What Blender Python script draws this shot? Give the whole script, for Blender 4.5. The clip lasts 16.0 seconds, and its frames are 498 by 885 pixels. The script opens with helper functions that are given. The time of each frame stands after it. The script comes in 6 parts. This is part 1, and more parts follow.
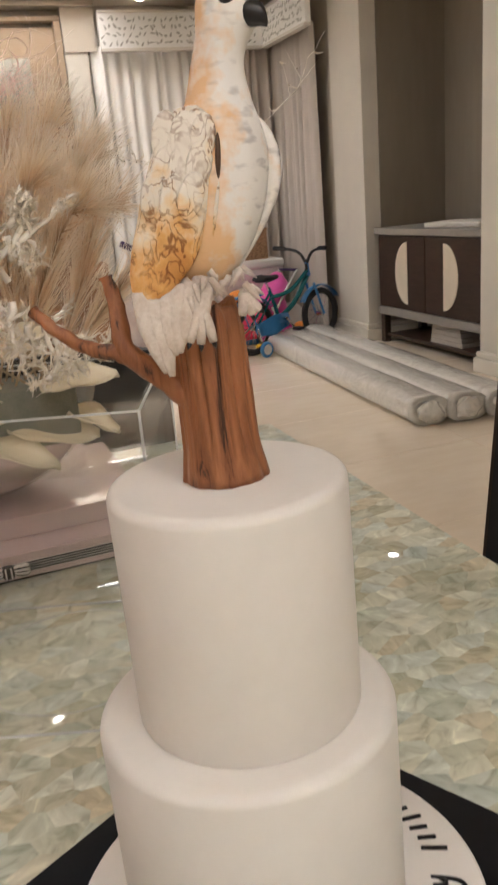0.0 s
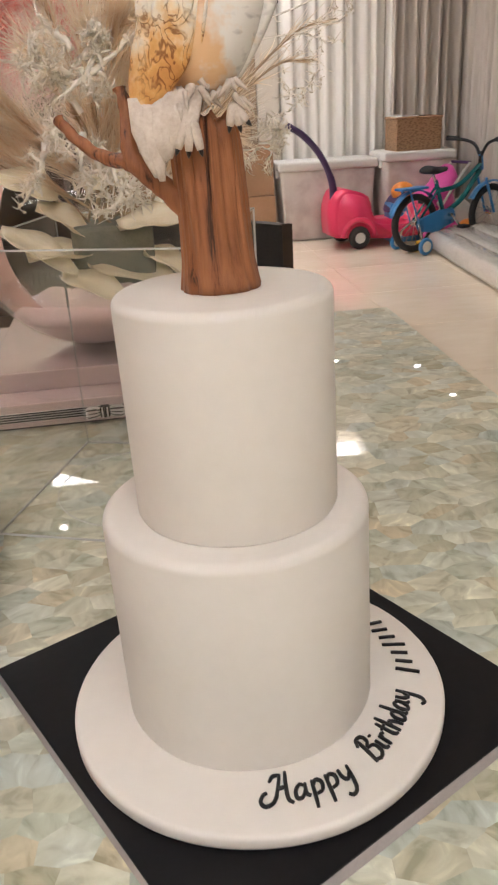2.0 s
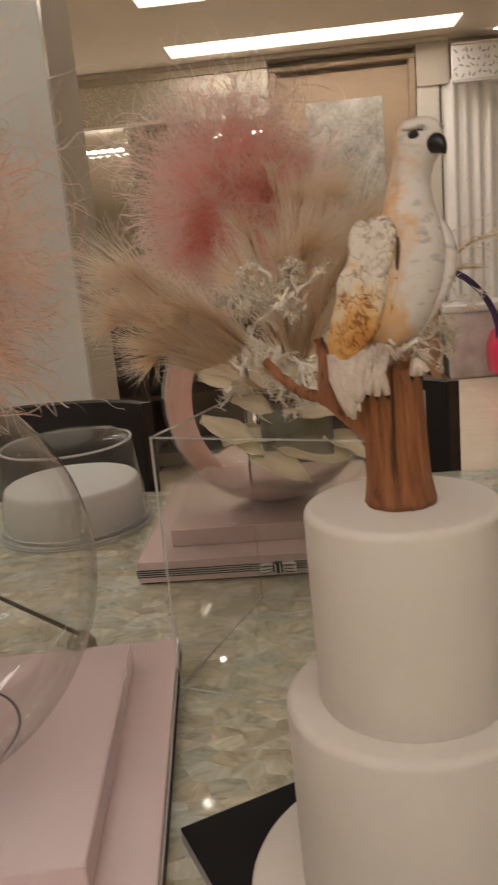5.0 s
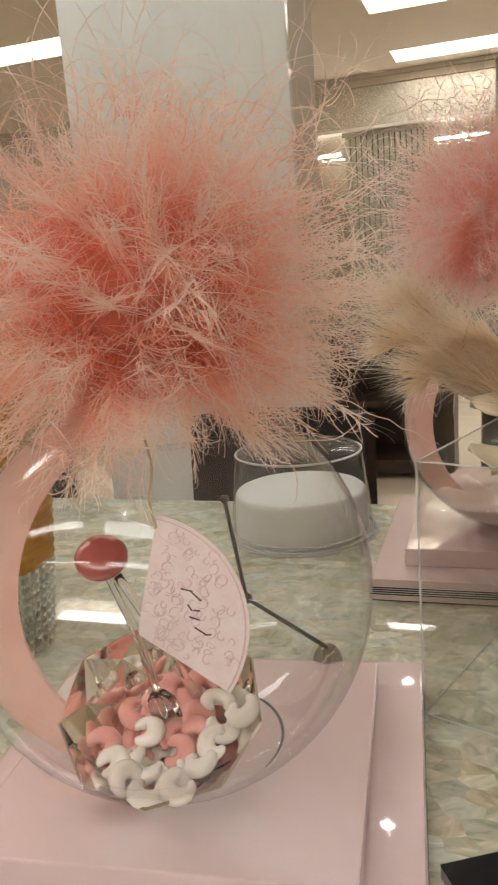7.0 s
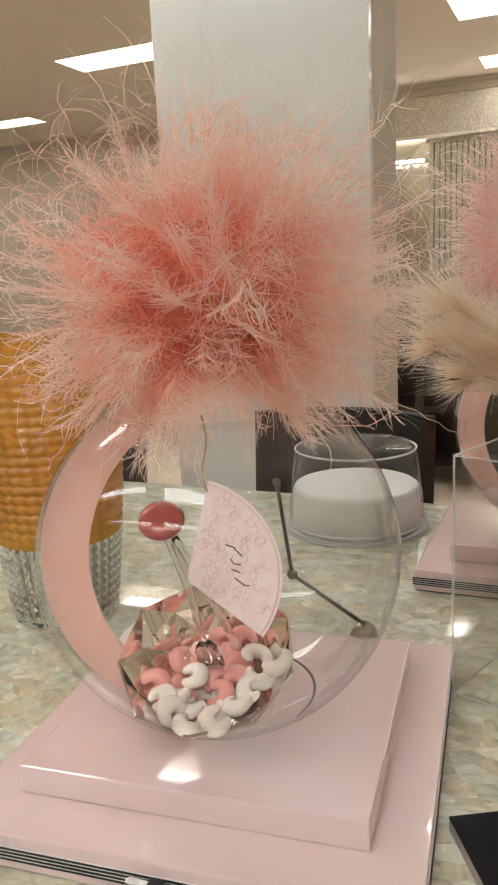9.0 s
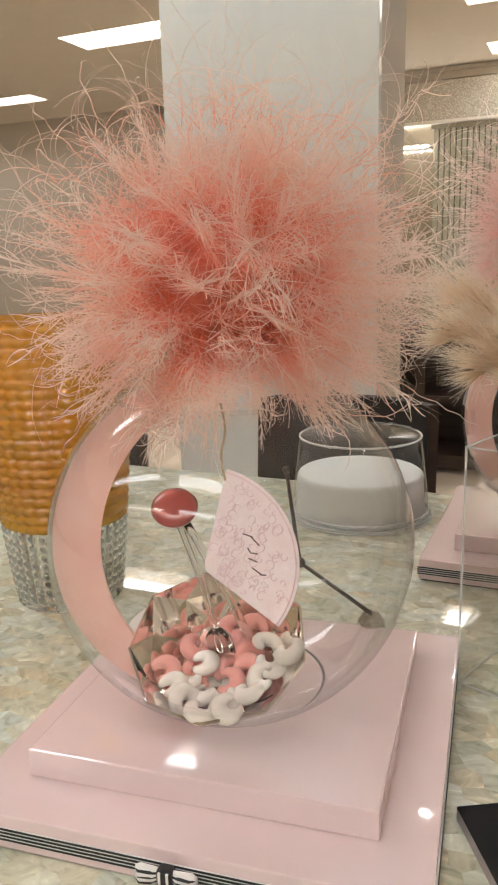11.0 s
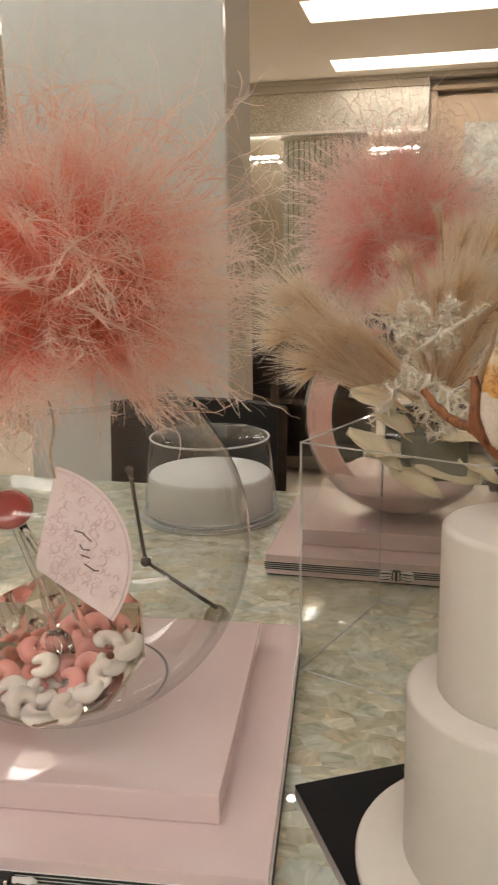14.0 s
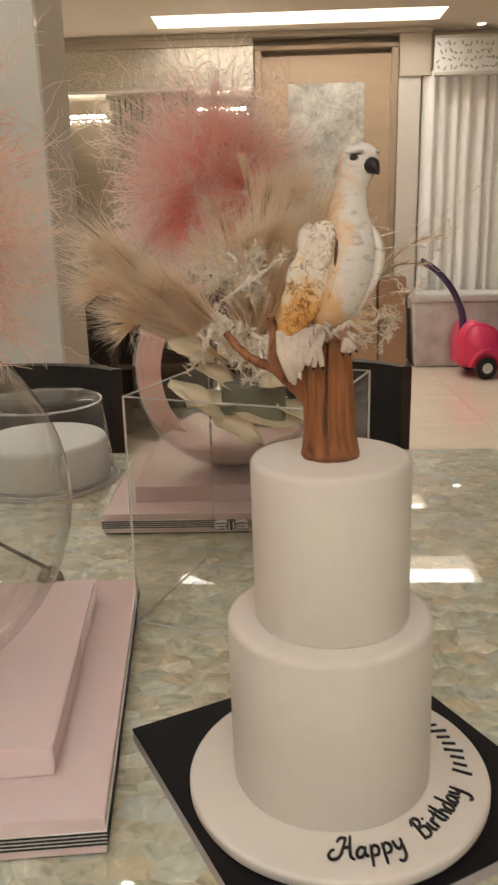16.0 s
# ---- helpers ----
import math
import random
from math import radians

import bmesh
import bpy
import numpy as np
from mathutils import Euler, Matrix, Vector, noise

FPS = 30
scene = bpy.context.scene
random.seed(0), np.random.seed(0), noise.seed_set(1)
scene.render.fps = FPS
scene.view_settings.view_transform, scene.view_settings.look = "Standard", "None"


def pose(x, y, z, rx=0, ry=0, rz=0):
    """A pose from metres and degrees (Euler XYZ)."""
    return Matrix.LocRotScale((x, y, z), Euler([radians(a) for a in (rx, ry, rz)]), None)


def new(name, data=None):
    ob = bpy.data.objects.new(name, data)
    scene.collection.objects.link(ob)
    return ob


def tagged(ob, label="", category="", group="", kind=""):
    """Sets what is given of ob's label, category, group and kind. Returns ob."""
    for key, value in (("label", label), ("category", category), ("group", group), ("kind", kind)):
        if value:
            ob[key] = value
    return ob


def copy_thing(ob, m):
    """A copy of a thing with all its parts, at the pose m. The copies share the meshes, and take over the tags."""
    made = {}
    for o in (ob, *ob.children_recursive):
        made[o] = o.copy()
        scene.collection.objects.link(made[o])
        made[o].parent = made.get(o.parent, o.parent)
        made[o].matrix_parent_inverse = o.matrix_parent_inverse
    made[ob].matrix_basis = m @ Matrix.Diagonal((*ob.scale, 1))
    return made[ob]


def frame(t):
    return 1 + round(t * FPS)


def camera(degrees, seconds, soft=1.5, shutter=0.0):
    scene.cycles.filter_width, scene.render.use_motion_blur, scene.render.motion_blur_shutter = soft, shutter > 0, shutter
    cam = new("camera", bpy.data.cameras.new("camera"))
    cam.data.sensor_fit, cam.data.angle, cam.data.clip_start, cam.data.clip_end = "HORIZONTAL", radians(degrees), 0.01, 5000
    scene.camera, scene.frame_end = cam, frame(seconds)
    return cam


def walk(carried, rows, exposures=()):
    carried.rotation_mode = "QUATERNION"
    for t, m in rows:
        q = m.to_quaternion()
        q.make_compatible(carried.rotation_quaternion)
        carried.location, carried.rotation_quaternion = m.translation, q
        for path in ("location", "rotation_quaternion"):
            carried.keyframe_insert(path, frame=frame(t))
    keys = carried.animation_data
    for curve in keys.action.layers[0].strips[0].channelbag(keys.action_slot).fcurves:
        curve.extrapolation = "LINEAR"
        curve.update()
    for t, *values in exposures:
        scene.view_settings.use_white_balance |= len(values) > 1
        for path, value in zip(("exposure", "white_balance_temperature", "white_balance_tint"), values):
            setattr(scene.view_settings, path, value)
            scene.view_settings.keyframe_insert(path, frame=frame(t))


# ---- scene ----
cam = camera(35.5, 16.0, soft=2.1, shutter=0.5)
PATH = [
    (0.0, -0.1408, -0.4215, 1.2365, 72.52, 4.64, -20.62),
    (0.5, -0.1354, -0.4517, 1.2329, 70.34, 4.60, -18.68),
    (0.7, -0.1354, -0.4667, 1.2338, 69.94, 4.36, -18.35),
    (0.9, -0.1271, -0.4808, 1.2405, 69.44, 4.06, -17.20),
    (1.0, -0.1218, -0.4865, 1.2354, 69.45, 3.93, -15.64),
    (1.2, -0.1100, -0.4939, 1.2297, 68.88, 3.77, -13.76),
    (1.5, -0.0797, -0.4982, 1.2102, 67.76, 3.58, -10.92),
    (1.8, -0.0635, -0.5006, 1.2000, 66.45, 3.22, -8.98),
    (2.0, -0.0552, -0.5045, 1.1909, 66.02, 2.98, -7.97),
    (2.5, -0.0383, -0.5217, 1.1962, 65.25, 2.72, -5.64),
    (3.0, -0.0431, -0.5288, 1.2205, 65.98, 2.68, -4.52),
    (3.2, -0.0408, -0.5376, 1.2366, 67.17, 2.87, -4.33),
    (5.3, -0.0875, -0.5629, 1.2829, 76.67, 4.31, 5.36),
    (5.5, -0.1054, -0.5729, 1.2947, 76.76, 3.53, 6.47),
    (6.0, -0.1248, -0.5790, 1.2971, 77.06, 3.72, 9.80),
    (6.5, -0.1477, -0.5797, 1.2997, 77.36, 3.89, 14.71),
    (7.0, -0.1627, -0.5708, 1.2996, 77.52, 4.39, 17.85),
    (7.5, -0.1669, -0.5656, 1.3070, 77.70, 4.81, 19.03),
    (8.0, -0.1551, -0.5967, 1.3053, 78.22, 3.72, 18.89),
    (8.5, -0.1122, -0.6389, 1.2965, 78.26, 2.79, 22.32),
    (8.7, -0.1054, -0.6555, 1.2989, 78.21, 2.91, 23.18),
    (10.8, -0.1277, -0.6550, 1.3038, 76.77, 1.71, 23.96),
    (11.0, -0.1276, -0.6577, 1.3038, 76.80, 1.58, 23.53),
    (11.5, -0.1243, -0.6713, 1.3028, 76.95, 1.29, 22.15),
    (12.0, -0.1220, -0.6830, 1.3021, 77.03, 0.93, 19.99),
    (12.5, -0.1218, -0.6800, 1.3013, 77.10, 0.81, 18.88),
    (13.0, -0.1110, -0.6805, 1.3022, 77.22, 0.88, 17.57),
    (13.5, -0.1020, -0.6734, 1.3007, 77.20, 0.75, 15.70),
    (14.0, -0.0938, -0.6662, 1.2978, 77.05, 0.61, 13.42),
    (14.5, -0.0849, -0.6639, 1.2955, 76.69, 0.57, 10.41),
    (15.0, -0.0768, -0.6610, 1.2893, 75.94, 0.64, 6.95),
    (15.5, -0.0660, -0.6633, 1.2831, 75.53, 0.93, 4.04),
    (16.0, -0.0548, -0.6783, 1.2807, 74.42, 1.32, 1.94),
]
EXPOSURES = [(0.0, -0.27, 5990, 11), (0.5, -0.23, 5990, 11), (1.5, -0.03, 5900, 12), (2.0, -0.09, 5890, 12), (3.0, -0.22, 6060, 15), (5.3, -0.92, 6650, 14), (6.0, -0.85, 6500, 13), (7.0, -0.36, 6150, 8), (8.0, -0.32, 6050, 7), (8.5, -0.24, 6000, 8), (11.5, -0.15, 5950, 9), (13.0, -0.2, 6050, 9), (13.5, -0.32, 6170, 9), (14.5, -0.53, 6380, 9), (16.0, -0.51, 6460, 10)]

walk(cam, [(t, pose(x, y, z, rx, ry, rz)) for t, x, y, z, rx, ry, rz in PATH],
     exposures=EXPOSURES)

# ---- world and lights ----
world = bpy.data.worlds.new("world")
scene.world = world
world.use_nodes = True
world.node_tree.nodes["Background"].inputs[0].default_value = (0.9, 0.75, 0.6, 1)
world.node_tree.nodes["Background"].inputs[1].default_value = 0.02
STRIP_POWER, SPOT_POWER = 12.9, 100.0
TABLE_Z, CEIL_Z, WALL_Y, WALL_X = 0.72, 2.9, 6.98, 3.05


# ---- materials ----
class Mat:
    """A small builder for principled node materials."""

    def __init__(self, name, base=(0.5, 0.5, 0.5), rough=0.5, metal=0.0, **more):
        self.m = bpy.data.materials.new(name)
        self.m.use_nodes = True
        self.t = self.m.node_tree
        self.b = self.t.nodes["Principled BSDF"]
        self.put("Base Color", (*base, 1))
        self.put("Roughness", rough)
        self.put("Metallic", metal)
        for key, value in more.items():
            self.put(key.replace("_", " "), value)

    def put(self, key, value):
        self.b.inputs[key].default_value = value

    def node(self, kind, **props):
        n = self.t.nodes.new(kind)
        for key, value in props.items():
            if key == "operation":
                n.operation = value
            elif key == "feature":
                n.feature = value
            elif key == "bands_direction":
                n.bands_direction = value
        return n

    def link(self, a, b):
        self.t.links.new(a, b)

    def coords(self, scale=(1, 1, 1), kind="Object"):
        c, mp = self.node("ShaderNodeTexCoord"), self.node("ShaderNodeMapping")
        self.link(c.outputs[kind], mp.inputs[0])
        mp.inputs["Scale"].default_value = scale
        return mp.outputs[0]

    def noise(self, scale, detail=4.0, rough=0.55, stretch=(1, 1, 1), distort=0.0, kind="Object"):
        n = self.node("ShaderNodeTexNoise")
        self.link(self.coords(stretch, kind), n.inputs["Vector"])
        n.inputs["Scale"].default_value = scale
        n.inputs["Detail"].default_value = detail
        n.inputs["Roughness"].default_value = rough
        n.inputs["Distortion"].default_value = distort
        return n.outputs[0]

    def voronoi(self, scale, feature="F1", stretch=(1, 1, 1)):
        n = self.node("ShaderNodeTexVoronoi", feature=feature)
        self.link(self.coords(stretch), n.inputs["Vector"])
        n.inputs["Scale"].default_value = scale
        return n.outputs[0]

    def ramp(self, fac, stops):
        r = self.node("ShaderNodeValToRGB")
        e = r.color_ramp.elements
        while len(e) < len(stops):
            e.new(0.5)
        for el, (p, c) in zip(e, stops):
            el.position = p
            el.color = (*c, 1) if len(c) == 3 else c
        self.link(fac, r.inputs[0])
        return r.outputs[0]

    def mix(self, fac, a, b, mode="MIX"):
        n = self.node("ShaderNodeMix")
        n.data_type, n.blend_type = "RGBA", mode
        for sock, value in ((n.inputs[0], fac), (n.inputs[6], a), (n.inputs[7], b)):
            if isinstance(value, (int, float)):
                sock.default_value = value
            elif isinstance(value, tuple):
                sock.default_value = (*value, 1)
            else:
                self.link(value, sock)
        return n.outputs[2]

    def color(self, sock):
        self.link(sock, self.b.inputs["Base Color"])

    def roughness(self, fac, lo, hi):
        n = self.node("ShaderNodeMapRange")
        self.link(fac, n.inputs[0])
        n.inputs[3].default_value, n.inputs[4].default_value = lo, hi
        self.link(n.outputs[0], self.b.inputs["Roughness"])

    def bump(self, fac, strength=0.2, distance=0.005):
        n = self.node("ShaderNodeBump")
        n.inputs["Strength"].default_value, n.inputs["Distance"].default_value = strength, distance
        self.link(fac, n.inputs["Height"])
        self.link(n.outputs[0], self.b.inputs["Normal"])


def varied(name, a, b, scale, rough, bump=0.0, rough_to=None, stretch=(1, 1, 1), distance=0.003, fine=6.0, **more):
    """A material that drifts between two colours at two scales, with fine relief."""
    m = Mat(name, a, rough, **more)
    coarse, grain = m.noise(scale, 3.0, stretch=stretch), m.noise(scale * fine, 5.0, stretch=stretch)
    m.color(m.ramp(m.mix(0.4, coarse, grain), [(0.3, a), (0.7, b)]))
    if rough_to is not None:
        m.roughness(coarse, rough, rough_to)
    if bump:
        m.bump(grain, bump, distance)
    return m.m


def emitter(name, color, strength):
    m = bpy.data.materials.new(name)
    m.use_nodes = True
    b = m.node_tree.nodes["Principled BSDF"]
    b.inputs["Base Color"].default_value = (*color, 1)
    b.inputs["Emission Color"].default_value = (*color, 1)
    b.inputs["Emission Strength"].default_value = strength
    return m


def glass(name, color=(1, 1, 1), rough=0.0, ior=1.45):
    m = Mat(name, color, rough, **{"Transmission_Weight": 1.0, "IOR": ior})
    return m.m


def thin_glass(name, tint=(0.97, 0.985, 0.98), gloss=0.16, least=0.035):
    """Clear sheet glass: lets light straight through and mirrors more at grazing angles."""
    m = bpy.data.materials.new(name)
    m.use_nodes = True
    t = m.node_tree
    t.nodes.remove(t.nodes["Principled BSDF"])
    clear, shine = t.nodes.new("ShaderNodeBsdfTransparent"), t.nodes.new("ShaderNodeBsdfGlossy")
    clear.inputs[0].default_value = (*tint, 1)
    shine.inputs["Roughness"].default_value = 0.02
    lw, mixer = t.nodes.new("ShaderNodeLayerWeight"), t.nodes.new("ShaderNodeMixShader")
    power, scale = t.nodes.new("ShaderNodeMath"), t.nodes.new("ShaderNodeMapRange")
    lw.inputs[0].default_value = 0.5
    power.operation = "POWER"
    power.inputs[1].default_value = 3.5
    t.links.new(lw.outputs["Facing"], power.inputs[0])
    t.links.new(power.outputs[0], scale.inputs[0])
    scale.inputs[3].default_value, scale.inputs[4].default_value = least, min(0.9, 2.6 * gloss)
    t.links.new(scale.outputs[0], mixer.inputs[0])
    t.links.new(clear.outputs[0], mixer.inputs[1])
    t.links.new(shine.outputs[0], mixer.inputs[2])
    t.links.new(mixer.outputs[0], t.nodes["Material Output"].inputs[0])
    return m


def edge_glass(name):
    """Polished glass edges: clear glass with plain white mixed in as their bright highlight."""
    m = thin_glass(name, (0.95, 0.97, 0.96), 0.2)
    t = m.node_tree
    out = t.nodes["Material Output"]
    old = out.inputs[0].links[0].from_socket
    white, mixer = t.nodes.new("ShaderNodeBsdfDiffuse"), t.nodes.new("ShaderNodeMixShader")
    white.inputs[0].default_value = (0.93, 0.95, 0.93, 1)
    mixer.inputs[0].default_value = 0.55
    t.links.new(old, mixer.inputs[1])
    t.links.new(white.outputs[0], mixer.inputs[2])
    t.links.new(mixer.outputs[0], out.inputs[0])
    return m


def strand_material(name, stops, translucency=0.45, rough=0.7):
    """Fine hair: colour runs along each strand from root to tip (v of its uv)."""
    m = Mat(name, stops[0][1], rough)
    sep = m.node("ShaderNodeSeparateXYZ")
    uv = m.node("ShaderNodeUVMap")
    m.link(uv.outputs[0], sep.inputs[0])
    grain = m.noise(9.0, 3.0)
    tone = m.node("ShaderNodeMath", operation="ADD")
    off = m.node("ShaderNodeMapRange")
    m.link(grain, off.inputs[0])
    off.inputs[3].default_value, off.inputs[4].default_value = -0.22, 0.22
    m.link(sep.outputs[1], tone.inputs[0])
    m.link(off.outputs[0], tone.inputs[1])
    col = m.ramp(tone.outputs[0], stops)
    m.color(col)
    m.put("Specular IOR Level", 0.15)
    tr, mx = m.node("ShaderNodeBsdfTranslucent"), m.node("ShaderNodeMixShader")
    m.link(col, tr.inputs[0])
    mx.inputs[0].default_value = translucency
    m.link(m.b.outputs[0], mx.inputs[1])
    m.link(tr.outputs[0], mx.inputs[2])
    m.link(mx.outputs[0], m.t.nodes["Material Output"].inputs[0])
    return m.m


def nacre_material(name):
    m = Mat(name, (0.5, 0.52, 0.45), 0.35, **{"Coat_Weight": 1.0, "Coat_Roughness": 0.015, "Specular_IOR_Level": 0.6})
    info, geo = m.node("ShaderNodeObjectInfo"), m.node("ShaderNodeNewGeometry")
    add = m.node("ShaderNodeMath", operation="ADD")
    m.link(info.outputs["Random"], add.inputs[0])
    m.link(geo.outputs["Random Per Island"], add.inputs[1])
    fr = m.node("ShaderNodeMath", operation="FRACT")
    m.link(add.outputs[0], fr.inputs[0])
    tone = m.ramp(fr.outputs[0], [(0.0, (0.48, 0.46, 0.34)), (0.15, (0.62, 0.62, 0.51)), (0.3, (0.54, 0.59, 0.52)), (0.42, (0.63, 0.56, 0.41)), (0.55, (0.73, 0.75, 0.67)), (0.7, (0.56, 0.62, 0.60)), (0.85, (0.76, 0.76, 0.66)), (1.0, (0.52, 0.53, 0.43))])
    # streaks run another way in each piece
    turn = m.node("ShaderNodeVectorRotate")
    spin = m.node("ShaderNodeMath", operation="MULTIPLY")
    m.link(fr.outputs[0], spin.inputs[0])
    spin.inputs[1].default_value = 25.0
    m.link(geo.outputs["Position"], turn.inputs["Vector"])
    m.link(spin.outputs[0], turn.inputs["Angle"])
    stretch = m.node("ShaderNodeMapping")
    m.link(turn.outputs[0], stretch.inputs[0])
    stretch.inputs["Scale"].default_value = (1.0, 1.9, 1.0)
    streak = m.node("ShaderNodeTexNoise")
    m.link(stretch.outputs[0], streak.inputs["Vector"])
    streak.inputs["Scale"].default_value, streak.inputs["Detail"].default_value, streak.inputs["Distortion"].default_value = 30.0, 4.0, 0.9
    vein = m.ramp(streak.outputs[0], [(0.30, (0.58, 0.57, 0.48)), (0.45, (0.92, 0.92, 0.86)), (0.60, (1.08, 1.08, 1.06)), (0.74, (1.45, 1.45, 1.42))])
    col = m.mix(0.85, tone, vein, "MULTIPLY")
    patch = m.ramp(m.noise(9.0, 3.0), [(0.35, (0.80, 0.82, 0.76)), (0.65, (1.08, 1.06, 1.0))])
    m.color(m.mix(0.9, col, patch, "MULTIPLY"))
    m.roughness(streak.outputs[0], 0.22, 0.5)
    return m.m


WHITE_PAINT = varied("ceiling_paint", (0.63, 0.55, 0.44), (0.67, 0.59, 0.48), 1.5, 0.75, 0.05)
WALL_PAINT = varied("wall_paint", (0.51, 0.45, 0.365), (0.56, 0.50, 0.41), 1.2, 0.6, 0.06)
TRIM_PAINT = varied("cream_trim_paint", (0.66, 0.61, 0.53), (0.72, 0.67, 0.58), 2.0, 0.4, 0.04)
NICHE_PAPER = varied("niche_wallpaper", (0.225, 0.188, 0.142), (0.28, 0.235, 0.178), 3.0, 0.6, 0.15, stretch=(1, 1, 0.2))
FLOOR_STONE = varied("polished_cream_marble", (0.76, 0.64, 0.48), (0.86, 0.76, 0.61), 1.1, 0.08, rough_to=0.2, distance=0.001, stretch=(1, 2.5, 1), Coat_Weight=0.3)
GROUT = varied("floor_joint", (0.42, 0.36, 0.29), (0.48, 0.42, 0.33), 8.0, 0.7)
COLUMN_STONE = varied("pale_grey_onyx", (0.82, 0.85, 0.83), (0.92, 0.94, 0.92), 1.6, 0.10, rough_to=0.22, stretch=(1, 1, 0.5))
SHEER = varied("ivory_sheer_cloth", (0.88, 0.85, 0.79), (0.92, 0.89, 0.84), 4.0, 0.85, 0.2, stretch=(1, 1, 0.1))
DRAPE = varied("taupe_curtain_cloth", (0.55, 0.49, 0.43), (0.63, 0.57, 0.51), 4.0, 0.8, 0.2, stretch=(1, 1, 0.1))
BLACK_LEATHER = varied("black_leather", (0.008, 0.008, 0.008), (0.018, 0.016, 0.015), 30.0, 0.45, 0.3, 0.6)
DARK_WOOD = varied("dark_brown_wood", (0.030, 0.018, 0.012), (0.055, 0.032, 0.020), 5.0, 0.4, 0.15, stretch=(1, 1, 6))
FONDANT = varied("white_fondant", (0.76, 0.72, 0.66), (0.80, 0.76, 0.70), 14.0, 0.55, 0.06, distance=0.0008, Subsurface_Weight=0.0, Specular_IOR_Level=0.3)
BLACK_BOARD = varied("black_satin_board", (0.006, 0.006, 0.007), (0.010, 0.010, 0.011), 20.0, 0.55, 0.04, Specular_IOR_Level=0.2)
BOARD_EDGE = varied("grey_board_edge", (0.40, 0.36, 0.36), (0.48, 0.44, 0.43), 40.0, 0.6, 0.1)
ICING = Mat("black_icing", (0.006, 0.006, 0.006), 0.3).m
PINK_BOX = varied("pale_pink_lacquer", (0.74, 0.585, 0.58), (0.77, 0.62, 0.615), 3.0, 0.16, rough_to=0.22, Coat_Weight=1.0, Coat_Roughness=0.03)
RIBBON_BLACK = Mat("black_ribbon", (0.012, 0.012, 0.014), 0.5).m
RIBBON_WHITE = Mat("white_ribbon", (0.78, 0.76, 0.74), 0.5).m
CLEAR_GLASS = thin_glass("clear_glass", (0.985, 0.992, 0.988), 0.26)
BOWL_GLASS = thin_glass("bowl_glass", (0.990, 0.995, 0.992), 0.35, 0.045)
ACRYLIC = thin_glass("clear_acrylic", (0.985, 0.985, 0.975), 0.12)
EDGE_GLASS = edge_glass("white_highlight_glass_edge")
AMBER = thin_glass("amber_glass", (0.95, 0.66, 0.16), 0.24)
_t = AMBER.node_tree
_tr, _mx = _t.nodes.new("ShaderNodeBsdfTranslucent"), _t.nodes.new("ShaderNodeMixShader")
_tr.inputs[0].default_value = (0.92, 0.58, 0.09, 1)
_mx.inputs[0].default_value = 0.30
_old = _t.nodes["Material Output"].inputs[0].links[0].from_socket
_t.links.new(_old, _mx.inputs[1])
_t.links.new(_tr.outputs[0], _mx.inputs[2])
_pb, _m2 = _t.nodes.new("ShaderNodeBsdfPrincipled"), _t.nodes.new("ShaderNodeMixShader")
_pb.inputs["Base Color"].default_value, _pb.inputs["Roughness"].default_value, _pb.inputs["Coat Weight"].default_value = (0.72, 0.43, 0.05, 1), 0.08, 1.0
_m2.inputs[0].default_value = 0.42
_t.links.new(_mx.outputs[0], _m2.inputs[1])
_t.links.new(_pb.outputs[0], _m2.inputs[2])
_t.links.new(_m2.outputs[0], _t.nodes["Material Output"].inputs[0])
CRYSTAL = glass("clear_crystal", (0.97, 0.98, 0.96), 0.0)
PINK_MOON = varied("pink_enamel", (0.85, 0.48, 0.41), (0.90, 0.62, 0.55), 5.0, 0.3, Coat_Weight=0.3)
FACET_METAL = Mat("mirror_silver", (0.93, 0.90, 0.84), 0.07, 1.0).m
GLASS_BALL = thin_glass("smoky_glass", (0.62, 0.58, 0.53), 0.30, 0.12)
GUNMETAL = Mat("gunmetal", (0.16, 0.15, 0.14), 0.28, 1.0).m
CANDY_PINK = varied("pink_candy", (0.80, 0.33, 0.28), (0.86, 0.44, 0.38), 60.0, 0.35, 0.1, distance=0.0008)
CANDY_WHITE = varied("white_chocolate", (0.82, 0.76, 0.68), (0.88, 0.83, 0.76), 60.0, 0.3, 0.1, distance=0.0008)
KNOB_ROSE = Mat("rose_enamel", (0.42, 0.10, 0.09), 0.12, Coat_Weight=1.0).m
CARD_PINK = varied("pink_patterned_card", (0.76, 0.62, 0.62), (0.84, 0.74, 0.73), 70.0, 0.6, 0.1, distance=0.0006)
INK = Mat("grey_ink", (0.10, 0.06, 0.06), 0.6).m
BARK = Mat("chocolate_bark", (0.16, 0.05, 0.025), 0.5)
_streak = BARK.noise(46.0, 6.0, 0.65, stretch=(2.2, 2.2, 0.16), distort=0.5)
BARK.color(BARK.ramp(_streak, [(0.37, (0.05, 0.018, 0.009)), (0.425, (0.24, 0.088, 0.034)), (0.56, (0.34, 0.134, 0.052)), (0.75, (0.42, 0.180, 0.076))]))
BARK.bump(_streak, 0.6, 0.003)
BARK = BARK.m
PAMPAS = strand_material("pampas_hair", [(0.0, (0.46, 0.30, 0.17)), (0.30, (0.84, 0.68, 0.49)), (0.65, (0.95, 0.85, 0.70)), (1.0, (0.97, 0.92, 0.83))], 0.75)
WHITE_FLUFF = strand_material("bleached_fluff", [(0.0, (0.80, 0.72, 0.58)), (1.0, (0.92, 0.87, 0.78))], 0.5)
